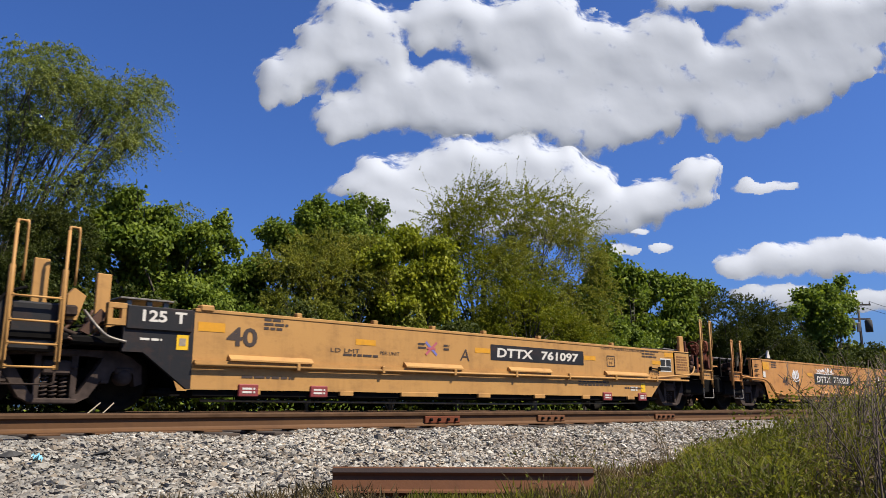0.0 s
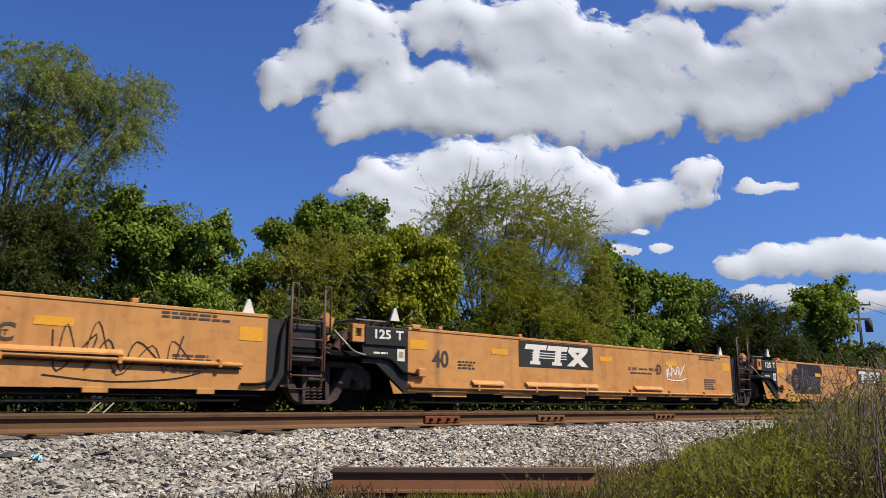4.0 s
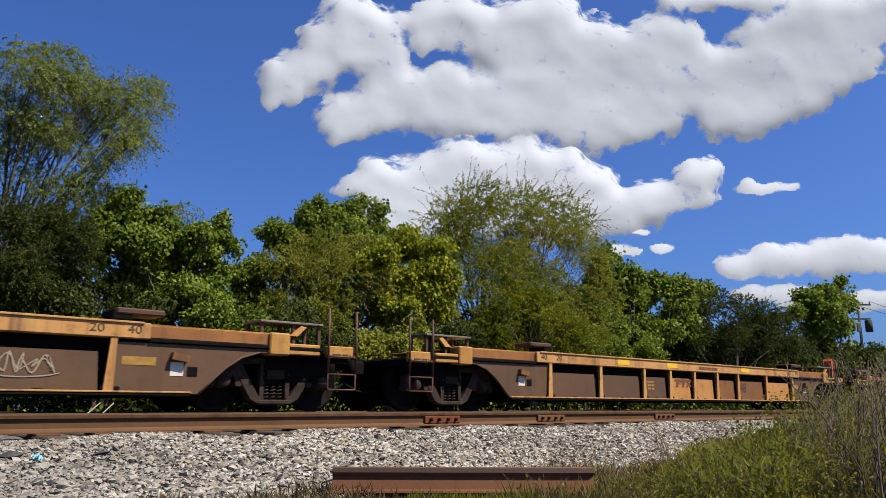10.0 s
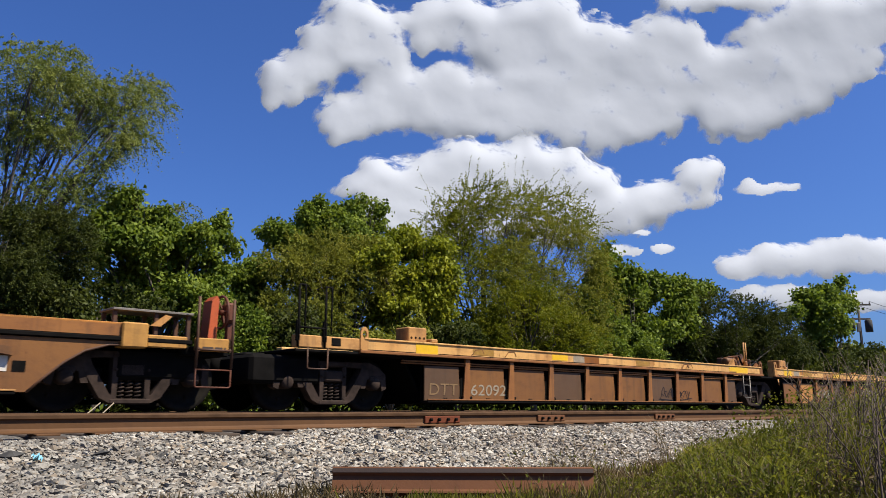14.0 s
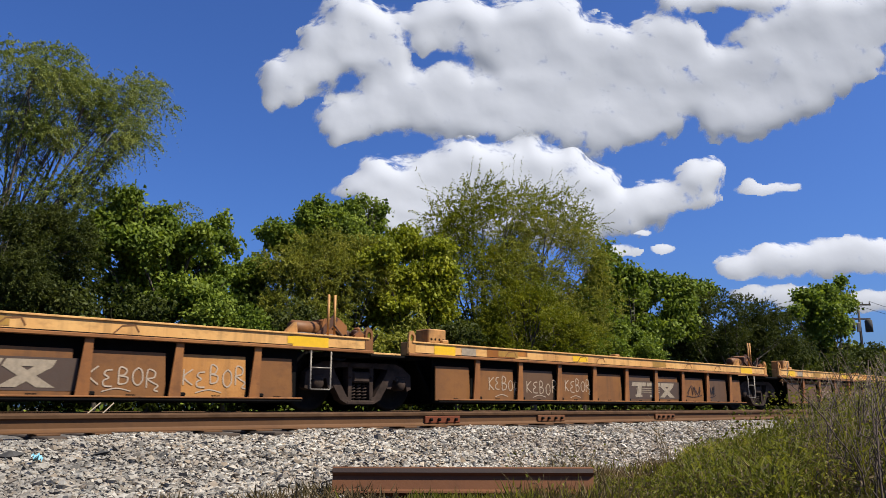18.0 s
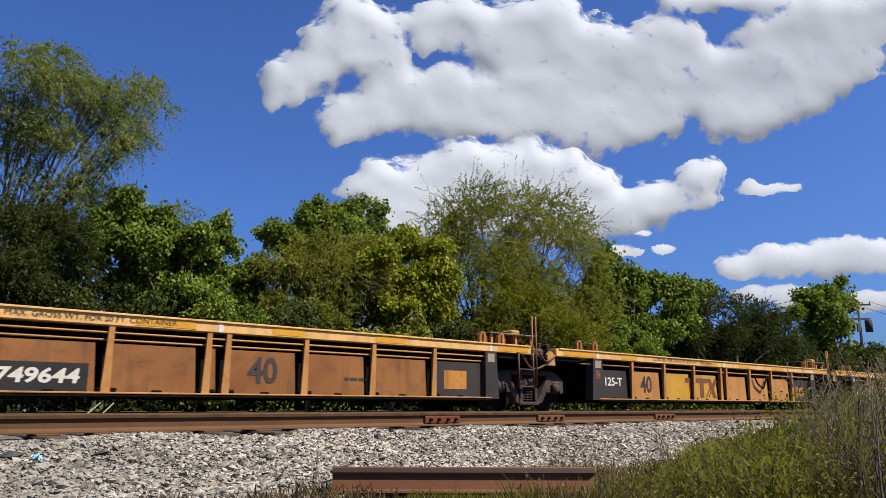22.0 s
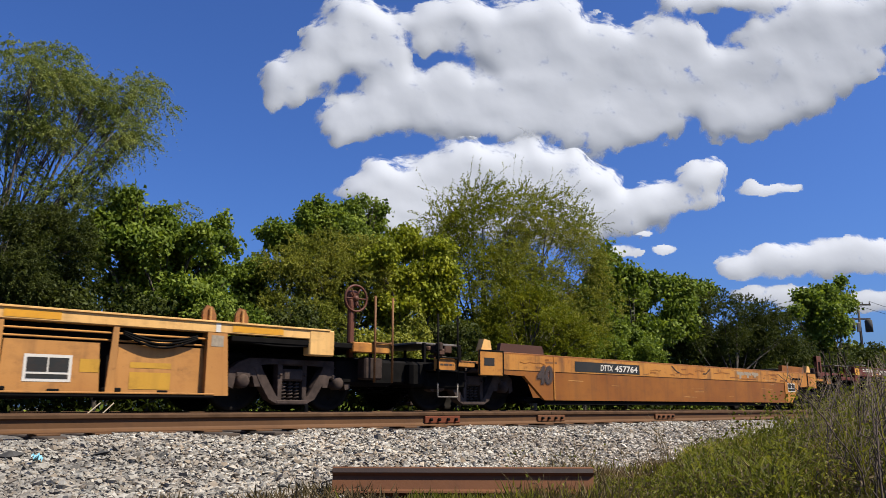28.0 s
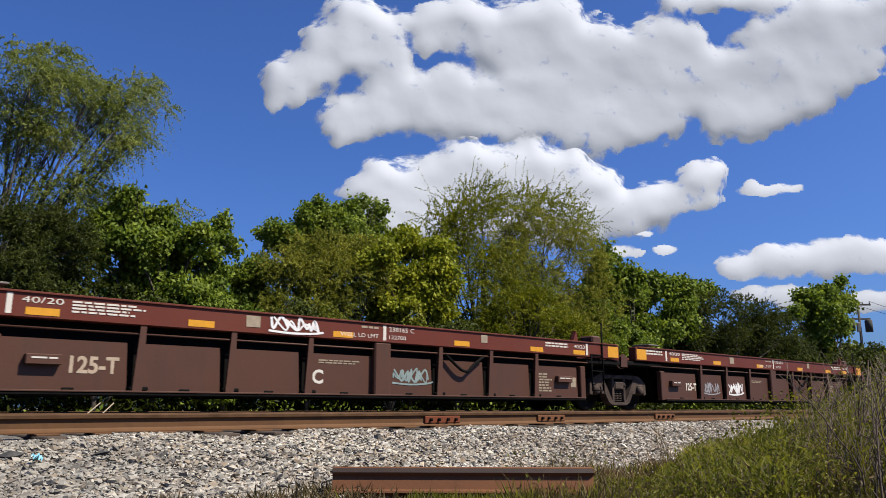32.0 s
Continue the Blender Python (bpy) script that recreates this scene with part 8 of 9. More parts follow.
tree("tree", 15.02, 18.2, 5.6, [(0.08, 0.29, 5.41, 0.51, 0.24), (-0.30, 0.32, 4.81, 0.61, 0.50), (0.58, -0.01, 4.97, 0.65, 0.47), (-1.43, -0.24, 4.37, 0.51, 0.44), (1.00, -0.50, 4.17, 0.57, 0.47), (0.15, 0.16, 3.94, 0.93, 0.64), (-0.78, -0.03, 3.12, 0.69, 0.51), (1.19, 0.26, 3.32, 0.82, 0.64)],
     LEAF_GOLD, "young tree with bright yellow-green leaves", leaf=0.125, count=8500, seed=17, boughs=2, sway=0.15)
tree("tree", 19.5, 19.4, 7.4, [(-1.70, -0.18, 6.93, 0.84, 0.60), (-0.45, -0.35, 7.32, 0.93, 0.66), (-2.07, 0.15, 6.31, 0.76, 0.56), (0.97, -0.43, 7.34, 0.89, 0.68), (3.13, 0.04, 7.98, 0.95, 0.54), (-0.88, -0.13, 6.17, 1.02, 0.73), (4.31, -0.44, 7.79, 0.83, 0.46), (-1.80, 0.01, 5.38, 0.71, 0.67), (-0.60, -0.46, 5.03, 0.91, 0.91), (5.90, -0.07, 7.71, 0.62, 0.48), (-1.94, -0.43, 4.27, 0.78, 0.78)],
     LEAF_OLIVE, "airy windblown tree with long pale shoots", leaf=0.115, count=11000, feather=True, seed=19, boughs=4, sway=0.5, droop=0.1, strand=1.9)
tree("tree", 20.5, 18.4, 6.6, [(1.06, -0.27, 6.65, 0.93, 0.72), (-0.03, 0.46, 6.17, 0.93, 0.80), (2.43, -0.37, 6.29, 1.00, 0.78), (4.39, 0.20, 5.73, 0.69, 0.92), (0.21, -0.41, 5.22, 1.19, 0.90), (-1.42, -0.25, 4.54, 0.91, 0.83), (3.25, 0.50, 4.60, 1.25, 1.03), (0.13, -0.29, 3.48, 1.26, 0.93), (4.76, 0.14, 4.14, 0.78, 1.05), (-1.79, -0.04, 3.14, 0.89, 0.78), (2.65, -0.05, 2.84, 1.29, 0.78), (-0.77, -0.01, 2.43, 0.99, 0.60)],
     LEAF_CEDAR, "feathery olive-green tree swaying in the wind", leaf=0.085, count=42000, feather=True, seed=20, boughs=4, sway=0.4, droop=0.2)
tree("tree", 19.6, 17.2, 3.0, ring_lobes(23, 0.3, 2.7, 2.5, 2.2, 20, 0.65), LEAF_OLIVE, "low bushy olive-green tree", leaf=0.09, count=24000, feather=True, seed=23, droop=0.2)
tree("tree", 30.5, 20.5, 7.0, [(-1.89, -0.09, 6.83, 0.57, 0.52), (-2.83, -0.30, 5.53, 0.75, 0.91), (-1.56, -0.87, 5.72, 0.76, 0.61), (2.98, 0.88, 6.16, 0.92, 0.69), (1.92, -1.18, 5.80, 0.86, 0.54), (4.96, 0.01, 5.82, 0.64, 0.52), (1.49, 0.96, 4.88, 1.28, 1.00), (1.57, -1.01, 4.43, 1.23, 1.07), (7.51, 0.13, 6.24, 0.61, 0.43), (-0.98, 0.28, 3.43, 1.20, 0.89), (-0.37, -1.10, 3.11, 1.18, 0.77)],
     LEAF_MAPLE, "leafy green roadside tree", leaf=0.19, count=8000, seed=29, boughs=2)
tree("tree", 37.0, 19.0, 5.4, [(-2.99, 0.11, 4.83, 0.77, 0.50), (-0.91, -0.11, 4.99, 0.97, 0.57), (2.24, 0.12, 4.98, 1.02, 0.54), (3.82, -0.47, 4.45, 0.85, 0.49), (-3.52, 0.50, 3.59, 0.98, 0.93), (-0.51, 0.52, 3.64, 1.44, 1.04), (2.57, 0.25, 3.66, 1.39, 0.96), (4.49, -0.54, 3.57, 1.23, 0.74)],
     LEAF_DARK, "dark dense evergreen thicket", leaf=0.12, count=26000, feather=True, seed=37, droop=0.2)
tree("tree", 52.0, 20.0, 8.2, [(-3.45, -0.06, 6.70, 0.71, 0.49), (-0.46, 0.07, 7.18, 0.89, 0.59), (4.08, 0.51, 8.47, 0.55, 0.40), (0.44, -0.04, 6.51, 1.12, 0.67), (-2.65, 0.01, 5.89, 1.21, 0.57), (3.30, 0.10, 6.96, 0.62, 0.54), (-2.11, -0.38, 5.00, 1.21, 0.71), (2.19, 0.01, 5.52, 0.68, 0.61), (-4.78, 0.16, 5.73, 0.42, 0.35)],
     LEAF_MAPLE, "slender leafy tree beyond the thicket", leaf=0.23, count=3600, seed=41, boughs=2)
tree("tree", 47.0, 18.6, 4.2, ring_lobes(43, 0.0, 2.0, 4.0, 1.7, 18, 0.8), LEAF_DARK, "dark low bush by the track", leaf=0.16, count=6000, seed=43)
tree("tree", 66.8, 24.0, 4.8, ring_lobes(49, 0.2, 3.9, 1.3, 1.5, 14, 0.6), LEAF_GOLD, "bright yellow-green bush before the power pole", leaf=0.2, count=5000, seed=49)
tree("tree", 60.0, 19.0, 4.0, ring_lobes(47, 0.0, 2.0, 6.0, 1.9, 18, 1.0), LEAF_DARK, "dark low bush by the track", leaf=0.2, count=5000, seed=47)
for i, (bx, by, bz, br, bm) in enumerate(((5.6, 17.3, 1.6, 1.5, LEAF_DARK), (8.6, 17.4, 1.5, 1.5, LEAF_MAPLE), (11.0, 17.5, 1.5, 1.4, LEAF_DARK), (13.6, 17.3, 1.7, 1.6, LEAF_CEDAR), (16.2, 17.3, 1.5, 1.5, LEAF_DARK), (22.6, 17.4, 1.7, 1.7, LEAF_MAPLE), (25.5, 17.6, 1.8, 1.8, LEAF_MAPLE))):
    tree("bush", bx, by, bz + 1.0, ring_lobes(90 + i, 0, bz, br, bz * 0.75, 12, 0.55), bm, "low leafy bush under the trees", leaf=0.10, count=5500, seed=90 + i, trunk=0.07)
for i, (bx, by) in enumerate(((-2.0, 19.5), (-6.5, 19), (26.0, 19.0), (80.0, 22.0), (110.0, 26.0), (160.0, 34.0))):
    k = 1 + 0.3 * (i > 2) + 0.5 * (i > 3)
    tree("tree", bx, by, 5.0 * k, ring_lobes(60 + i, 0, 2.6 * k, 2.6 * k * (1 + 0.8 * (i > 2)), 2.2 * k, 16, 0.8 * k), LEAF_DARK if i % 2 else LEAF_MAPLE, "leafy tree in the row behind the line", leaf=0.14 * k, count=9000, seed=60 + i)


def weeds():
    """Low leafy growth along the far side of the line, and ivy-like cover."""
    nr = np.random.RandomState(4)
    n = 11000
    x = nr.uniform(-4, 34, n)
    y = nr.uniform(15.4, 18.5, n)
    keep = (np.sin(x * 1.7) + np.sin(x * 0.61 + 2) + np.sin(x * 4.3) * 0.6 + nr.normal(0, 0.6, n)) > -0.1
    x, y = x[keep], y[keep]
    n = len(x)
    h = np.abs(nr.normal(0, 0.30, n)) * (0.5 + 0.9 * (np.sin(x * 2.1) * np.sin(x * 0.77 + 1) + 0.8).clip(0.1, 1.8))
    c = np.stack([x, y, -0.6 + h], 1)
    al = unit(nr.normal(size=(n, 3)) + np.array([0, 0, 0.4])) * nr.uniform(0.07, 0.16, (n, 1))
    ac = unit(np.cross(al, nr.normal(size=(n, 3)))) * nr.uniform(0.05, 0.10, (n, 1))
    ob = quads("weeds", c, al, ac, LEAF_MAPLE, None)
    tagged(ob, "low green weeds along the foot of the trees", "weeds", kind="stuff")


weeds()


def thicket():
    """Unbroken undergrowth between the trunks."""
    nr = np.random.RandomState(14)
    n = 190000
    x = -9 + 84 * nr.rand(n) ** 1.3
    y = nr.uniform(19.6, 22.5, n)
    top = 3.5 + 0.8 * np.sin(x * 0.9) * np.sin(x * 0.37 + 2) + 0.5 * np.sin(x * 2.3 + 1) + 0.01 * np.clip(x - 10, 0, 60)
    h = nr.rand(n) ** 0.7 * np.maximum(0.7, top + 0.6 * nr.rand(n))
    c = np.stack([x, y, -0.6 + h], 1)
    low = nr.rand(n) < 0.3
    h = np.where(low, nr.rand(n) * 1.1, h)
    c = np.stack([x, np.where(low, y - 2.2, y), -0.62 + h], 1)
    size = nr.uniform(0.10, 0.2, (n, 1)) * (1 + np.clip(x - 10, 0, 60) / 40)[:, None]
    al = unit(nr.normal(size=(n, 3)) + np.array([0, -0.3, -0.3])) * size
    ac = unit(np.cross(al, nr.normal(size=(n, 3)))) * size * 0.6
    # the low growth takes the leaf colour that is darkened for shade
    for name, pick, m, label in (("undergrowth", ~low, LEAF_DARK, "dense dark undergrowth between the trees"), ("ground_cover", low, LEAF_SHADE, "green ground cover under the trees, darkened as if shaded")):
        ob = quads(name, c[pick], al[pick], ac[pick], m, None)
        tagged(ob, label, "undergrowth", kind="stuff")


thicket()


def grass():
    """Rough grass beside the ballast."""
    nr = np.random.RandomState(8)
    n = 110000
    x = 2.4 + 16.0 * nr.rand(n) ** 1.4
    y = nr.uniform(1.0, 7.2, n)
    edge = np.array([toe(a) for a in x])
    keep = (y < edge + nr.normal(-0.1, 0.22, n)) & (y > 0.25 * x)
    x, y = x[keep], y[keep]
    n = len(x)
    patch = np.array([noise.noise((a * 0.9, b * 0.9, 2)) for a, b in zip(x, y)])
    tall = (0.09 + 0.08 * patch + 0.40 * np.clip((x - 6.6) / 3, 0, 1) * np.clip((edge[keep] - y) / 0.9, 0.15, 1)) * nr.uniform(0.4, 1.3, n)
    keep = ((patch > -0.28) | (x > 5.5)) & (nr.rand(n) < np.clip((x - 3.3) / 1.0, 0.02, 1.0))
    x, y, tall = x[keep], y[keep], np.maximum(tall[keep], 0.05)
    n = len(x)
    z = np.array([bed_height(a, b) for a, b in zip(x, y)])
    way = np.stack([nr.normal(0.1, 0.45, n), nr.normal(0, 0.45, n), np.ones(n)], 1)
    way = unit(way) * tall[:, None]
    side = unit(np.cross(way, nr.normal(size=(n, 3)))) * nr.uniform(0.004, 0.008, n)[:, None] * 2
    base = np.stack([x, y, z - 0.02], 1)
    half = nr.rand(n) < 0.66
    for name, pick, m, label in (("grass", half, GRASS, "rough green grass beside the ballast"), ("dry_grass", ~half, STRAW, "dry straw-coloured grass stalks")):
        b, w, s = base[pick], way[pick], side[pick]
        ob = quads(name, b + w * 0.5, w, s, m, None, fold=0.1)
        tagged(ob, label, "grass", kind="stuff")
    m = 2200
    x = 7.0 + 11.0 * nr.rand(m) ** 1.1
    y = np.array([toe(a) for a in x]) - np.abs(nr.normal(0.3, 0.9, m))
    keep = y > 0.27 * x
    x, y = x[keep], y[keep]
    m = len(x)
    hh = nr.rand(m) * (0.15 + 0.55 * np.clip((x - 5) / 5, 0, 1))
    c = np.stack([x, y, GROUND + 0.05 + hh], 1)
    al = unit(nr.normal(size=(m, 3))) * nr.uniform(0.02, 0.055, (m, 1))
    ac = unit(np.cross(al, nr.normal(size=(m, 3)))) * nr.uniform(0.02, 0.04, (m, 1))
    tagged(quads("weed_leaves", c, al, ac, GRASS, None), "broad-leaved weeds among the grass", "weeds", kind="stuff")


grass()


def fringe():
    """Withered tufts where the ballast runs out into the grass."""
    nr = np.random.RandomState(33)
    n = 16000
    x = 1.6 + 8.0 * nr.rand(n)
    edge = np.array([toe(a) for a in x])
    tuft = np.sin(x * 9.0) * np.sin(x * 3.7 + 1) + 0.4 * nr.normal(size=n)
    y = edge + nr.normal(0.05, 0.20, n)
    keep = tuft > 0.1
    x, y = x[keep], y[keep]
    n = len(x)
    z = np.array([bed_height(a, b) for a, b in zip(x, y)])
    way = unit(np.stack([nr.normal(0, 0.7, n), nr.normal(0, 0.7, n), np.ones(n)], 1)) * nr.uniform(0.03, 0.14, (n, 1))
    side = unit(np.cross(way, nr.normal(size=(n, 3)))) * 0.008
    tagged(quads("withered_fringe", np.stack([x, y, z], 1) + way * 0.4, way, side, WITHERED, None, fold=0.1), "withered grass fringe along the ballast edge", "grass", kind="stuff")


fringe()


def rail_tufts():
    """Grass that has grown up in front of the loose rail and round its end."""
    nr = np.random.RandomState(52)
    n = 4200
    u = 0.25 + 1.35 * nr.rand(n) ** 0.6
    off = -0.09 - np.abs(nr.normal(0, 0.12, n))
    x = 2.62 + 0.721 * u + 0.693 * off
    y = 3.85 - 0.693 * u + 0.721 * off
    z = np.array([bed_height(a, b) for a, b in zip(x, y)])
    tall = nr.uniform(0.03, 0.09, n) + 0.10 * np.clip((u - 0.8) / 0.5, 0, 1) * nr.rand(n)
    way = unit(np.stack([nr.normal(0, 0.4, n), nr.normal(0, 0.4, n), np.ones(n)], 1)) * tall[:, None]
    side = unit(np.cross(way, nr.normal(size=(n, 3)))) * 0.009
    far = nr.rand(n) < 0.55
    u = np.where(far, 1.0 + 0.6 * nr.rand(n), 0.45 + 0.6 * nr.rand(n))
    off = np.where(far, 0.05 - 0.45 * nr.rand(n), off)
    x, y = 2.62 + 0.721 * u + 0.693 * off, 3.85 - 0.693 * u + 0.721 * off
    way = way * np.where(far, nr.uniform(0.7, 1.3, n), 0.7)[:, None]
    dry = nr.rand(n) < np.where(far, 0.6, 0.25)
    c = np.stack([x, y, z], 1) + way * 0.45
    tagged(quads("grass_tufts", c[~dry], way[~dry], side[~dry], WEED, None, fold=0.1), "yellow-green grass tufts along the loose rail", "grass", kind="stuff")
    tagged(quads("dry_tufts", c[dry], way[dry], side[dry], WITHERED, None, fold=0.1), "withered grass tufts along the loose rail", "grass", kind="stuff")


rail_tufts()


def verge_height(x, y):
    """How tall the growth stands on the verge: low beside the ballast, man-high scrub far along it."""
    u = y / x
    rise = np.interp(u, (0.30, 0.33, 0.40, 0.48, 0.58, 0.65, 0.81, 0.95), (0.030, 0.022, 0.002, -0.022, -0.044, -0.078, -0.098, -0.105))
    return np.clip(0.52 + rise * np.hypot(x, y), 0.03, 0.95)


def weedy_corner():
    """Soft leafy weeds, green and withered, rising towards the far end of the verge."""
    nr = np.random.RandomState(71)
    n = 64000
    u = 0.30 + 0.58 * nr.rand(n) ** 1.25
    x = nr.uniform(3.4, 9.5, n)
    y = u * x
    keep = (y > 1.7) & (y < np.array([toe(a) for a in x]) + nr.normal(0.0, 0.2, n)) & (nr.rand(n) < np.interp(u, (0.30, 0.40, 0.50, 0.62, 0.80), (0.55, 0.65, 1.0, 0.80, 0.60)))
    x, y, u = x[keep], y[keep], u[keep]
    n = len(x)
    clump = np.array([noise.noise((a * 2.1, b * 2.1, 7.0)) + 0.6 * noise.noise((a * 5.5, b * 5.5, 3.0)) for a, b in zip(x, y)])
    tall = verge_height(x, y) * np.clip(0.60 + 0.95 * clump, 0.08, 1.2)
    h = nr.rand(n) ** 0.75 * tall
    c = np.stack([x, y, GROUND + h], 1)
    al = unit(nr.normal(size=(n, 3)) + np.array([0.15, 0, 0.9])) * nr.uniform(0.0030, 0.0130, (n, 1)) * x[:, None]
    ac = unit(np.cross(al, nr.normal(size=(n, 3)))) * nr.uniform(0.0008, 0.0036, (n, 1)) * x[:, None]
    dead = nr.rand(n) < np.clip(0.34 - 0.8 * clump + 1.6 * np.clip(u - 0.58, 0, 1), 0.08, 0.85)
    tagged(quads("verge_weeds", c[~dead], al[~dead], ac[~dead], WEED, None), "soft leafy yellow-green weeds on the verge", "weeds", kind="stuff")
    tagged(quads("withered_weeds", c[dead], al[dead], ac[dead], WITHERED, None), "withered brown weeds on the verge", "weeds", kind="stuff")
    # long blades that stand out above the leaves
    n = 1500
    u = 0.33 + 0.36 * nr.rand(n)
    x = nr.uniform(4.6, 9.0, n)
    y = u * x
    tall = verge_height(x, y) * nr.uniform(0.55, 1.30, n)
    base = np.stack([x, y, np.full(n, GROUND)], 1)
    way = unit(np.stack([nr.normal(0.12, 0.25, n), nr.normal(0, 0.25, n), np.ones(n)], 1)) * tall[:, None]
    side = unit(np.cross(way, nr.normal(size=(n, 3)))) * nr.uniform(0.004, 0.008, (n, 1))
    tagged(quads("tall_grass", base + way * 0.5, way, side, GRASS, None, fold=0.1), "tall pale grass blades on the verge", "grass", kind="stuff")


weedy_corner()


def arching_grass():
    """A clump of long grass whose blades arch over, and a few pale seeded ones."""
    nr = np.random.RandomState(93)
    for name, n, m, label in (("arching_grass", 2000, WEED, "clump of long arching bright green grass"), ("pale_grass", 520, STRAW, "pale dry blades among the green grass")):
        vs, fs = [], []
        u = 0.45 + 0.15 * nr.rand(n)
        x = nr.uniform(3.9, 7.6, n)
        y = u * x
        clump = np.array([noise.noise((a * 3.0, b * 3.0, 5.0)) for a, b in zip(x, y)])
        tall = np.clip(verge_height(x, y) * (0.62 + 1.0 * clump), 0.05, 0.30) * nr.uniform(0.7, 1.25, n)
        for k in range(n):
            a = nr.uniform(0, math.tau)
            out = Vector((math.cos(a), math.sin(a), 0))
            wide = Vector((-out.y, out.x, 0)) * nr.uniform(0.003, 0.0065)
            droop = nr.uniform(0.25, 0.75)
            foot = Vector((x[k], y[k], GROUND - 0.01))
            i = len(vs)
            for q, w in ((0.0, 0.8), (0.35, 1.0), (0.65, 0.85), (0.88, 0.5)):
                p = foot + out * (droop * tall[k] * q * q) + Vector((0, 0, tall[k] * (q * 1.25 - 0.40 * q * q)))
                vs += [tuple(p - wide * w), tuple(p + wide * w)]
            vs.append(tuple(foot + out * (droop * tall[k]) + Vector((0, 0, tall[k] * (0.80 - 0.12 * droop)))))
            fs += [(i, i + 1, i + 3, i + 2), (i + 2, i + 3, i + 5, i + 4), (i + 4, i + 5, i + 7, i + 6), (i + 6, i + 7, i + 8)]
        me = bpy.data.meshes.new(name)
        me.from_pydata(vs, [], fs)
        me.materials.append(m)
        tagged(new(name, me), label, "grass", kind="stuff")


arching_grass()


def shrub(x, y, h, seed, leaves=0, lean=0.15, stems=7, mat=None, label="bare twiggy shrub with few young leaves", thick=0.0066):
    """A thin shrub of bare arching stems and side twigs."""
    rng = random.Random(seed)
    t = new("shrub")
    t.location = (x, y, bed_height(x, y) - 0.05)
    tagged(t, label, "shrub")
    tips = []
    for i in range(stems):
        g = Geo()
        a = Vector((rng.gauss(0, 0.12), rng.gauss(0, 0.12), 0))
        d = Vector((rng.gauss(lean, 0.16), rng.gauss(0, 0.14), 1))
        bend = Vector((rng.gauss(lean, 0.28), rng.gauss(0, 0.2), -0.12))
        hh = h * rng.uniform(0.5, 1.05)

        def spot(k):
            return a + d * (hh * k) + bend * (hh * k * k)
        g.tube([spot(k / 8) + Vector((rng.gauss(0, 0.008), rng.gauss(0, 0.008), 0)) for k in range(9)], thick, 4, 0.002)
        for q in range(7 if thick > 0.005 else 2):
            k = rng.uniform(0.3, 0.97)
            p = spot(k)
            e = p + Vector((rng.gauss(0.05, 0.10), rng.gauss(0, 0.08), rng.uniform(0.06, 0.20)))
            g.tube([p, (p + e) / 2 + Vector((rng.gauss(0, 0.015), 0, -0.02)), e], thick * 0.45, 3, 0.0012)
            tips += [p.lerp(e, rng.random()) for _ in range(leaves)]
        part("stem", g, mat or TWIG, t)
    if tips:
        nr = np.random.RandomState(seed)
        c = np.array([tuple(p) for p in tips]) + nr.normal(size=(len(tips), 3)) * 0.02
        al = unit(nr.normal(size=(len(c), 3)) + np.array([0, 0, 0.4])) * nr.uniform(0.015, 0.04, (len(c), 1))
        ac = unit(np.cross(al, nr.normal(size=(len(c), 3)))) * nr.uniform(0.008, 0.02, (len(c), 1))
        quads("leaves", c, al, ac, WEED, t)
    return t


for i, (sx, sy, sh, lv) in enumerate(((9.76, 3.98, 0.95, 2), (6.81, 2.73, 0.82, 3), (8.63, 3.32, 1.15, 1), (6.39, 2.4, 0.95, 3), (9.51, 3.45, 1.35, 1), (7.37, 2.63, 1.0, 3), (8.6, 2.99, 1.45, 1), (6.84, 2.33, 1.15, 2),
                                      (8.73, 2.88, 1.5, 1), (6.39, 2.08, 1.12, 2), (6.05, 2.39, 0.54, 4), (6.1, 2.66, 0.45, 4), (5.8, 2.05, 0.81, 3), (4.75, 1.72, 0.72, 1), (5.1, 1.95, 0.66, 1), (4.55, 1.52, 1.0, 1), (5.3, 2.2, 0.5, 2), (4.9, 1.62, 0.95, 1), (5.6, 2.28, 0.62, 2), (5.0, 1.86, 0.85, 1), (7.1, 2.95, 0.75, 2), (5.45, 1.85, 1.05, 1), (6.6, 2.55, 0.9, 2))):
    shrub(sx, sy, sh, 200 + i, lv)
for i, (sx, sy, sh) in enumerate(((6.9, 4.4, 0.5), (7.7, 4.5, 0.62), (8.3, 4.6, 0.55), (9.2, 4.8, 0.6), (6.2, 4.3, 0.32), (10.4, 5.2, 0.55), (5.2, 4.1, 0.25), (7.3, 4.2, 0.4))):
    shrub(sx, sy, sh, 300 + i, 0, lean=-0.18, stems=4, mat=STRAW, label="dry pale weed stalks", thick=0.0045)


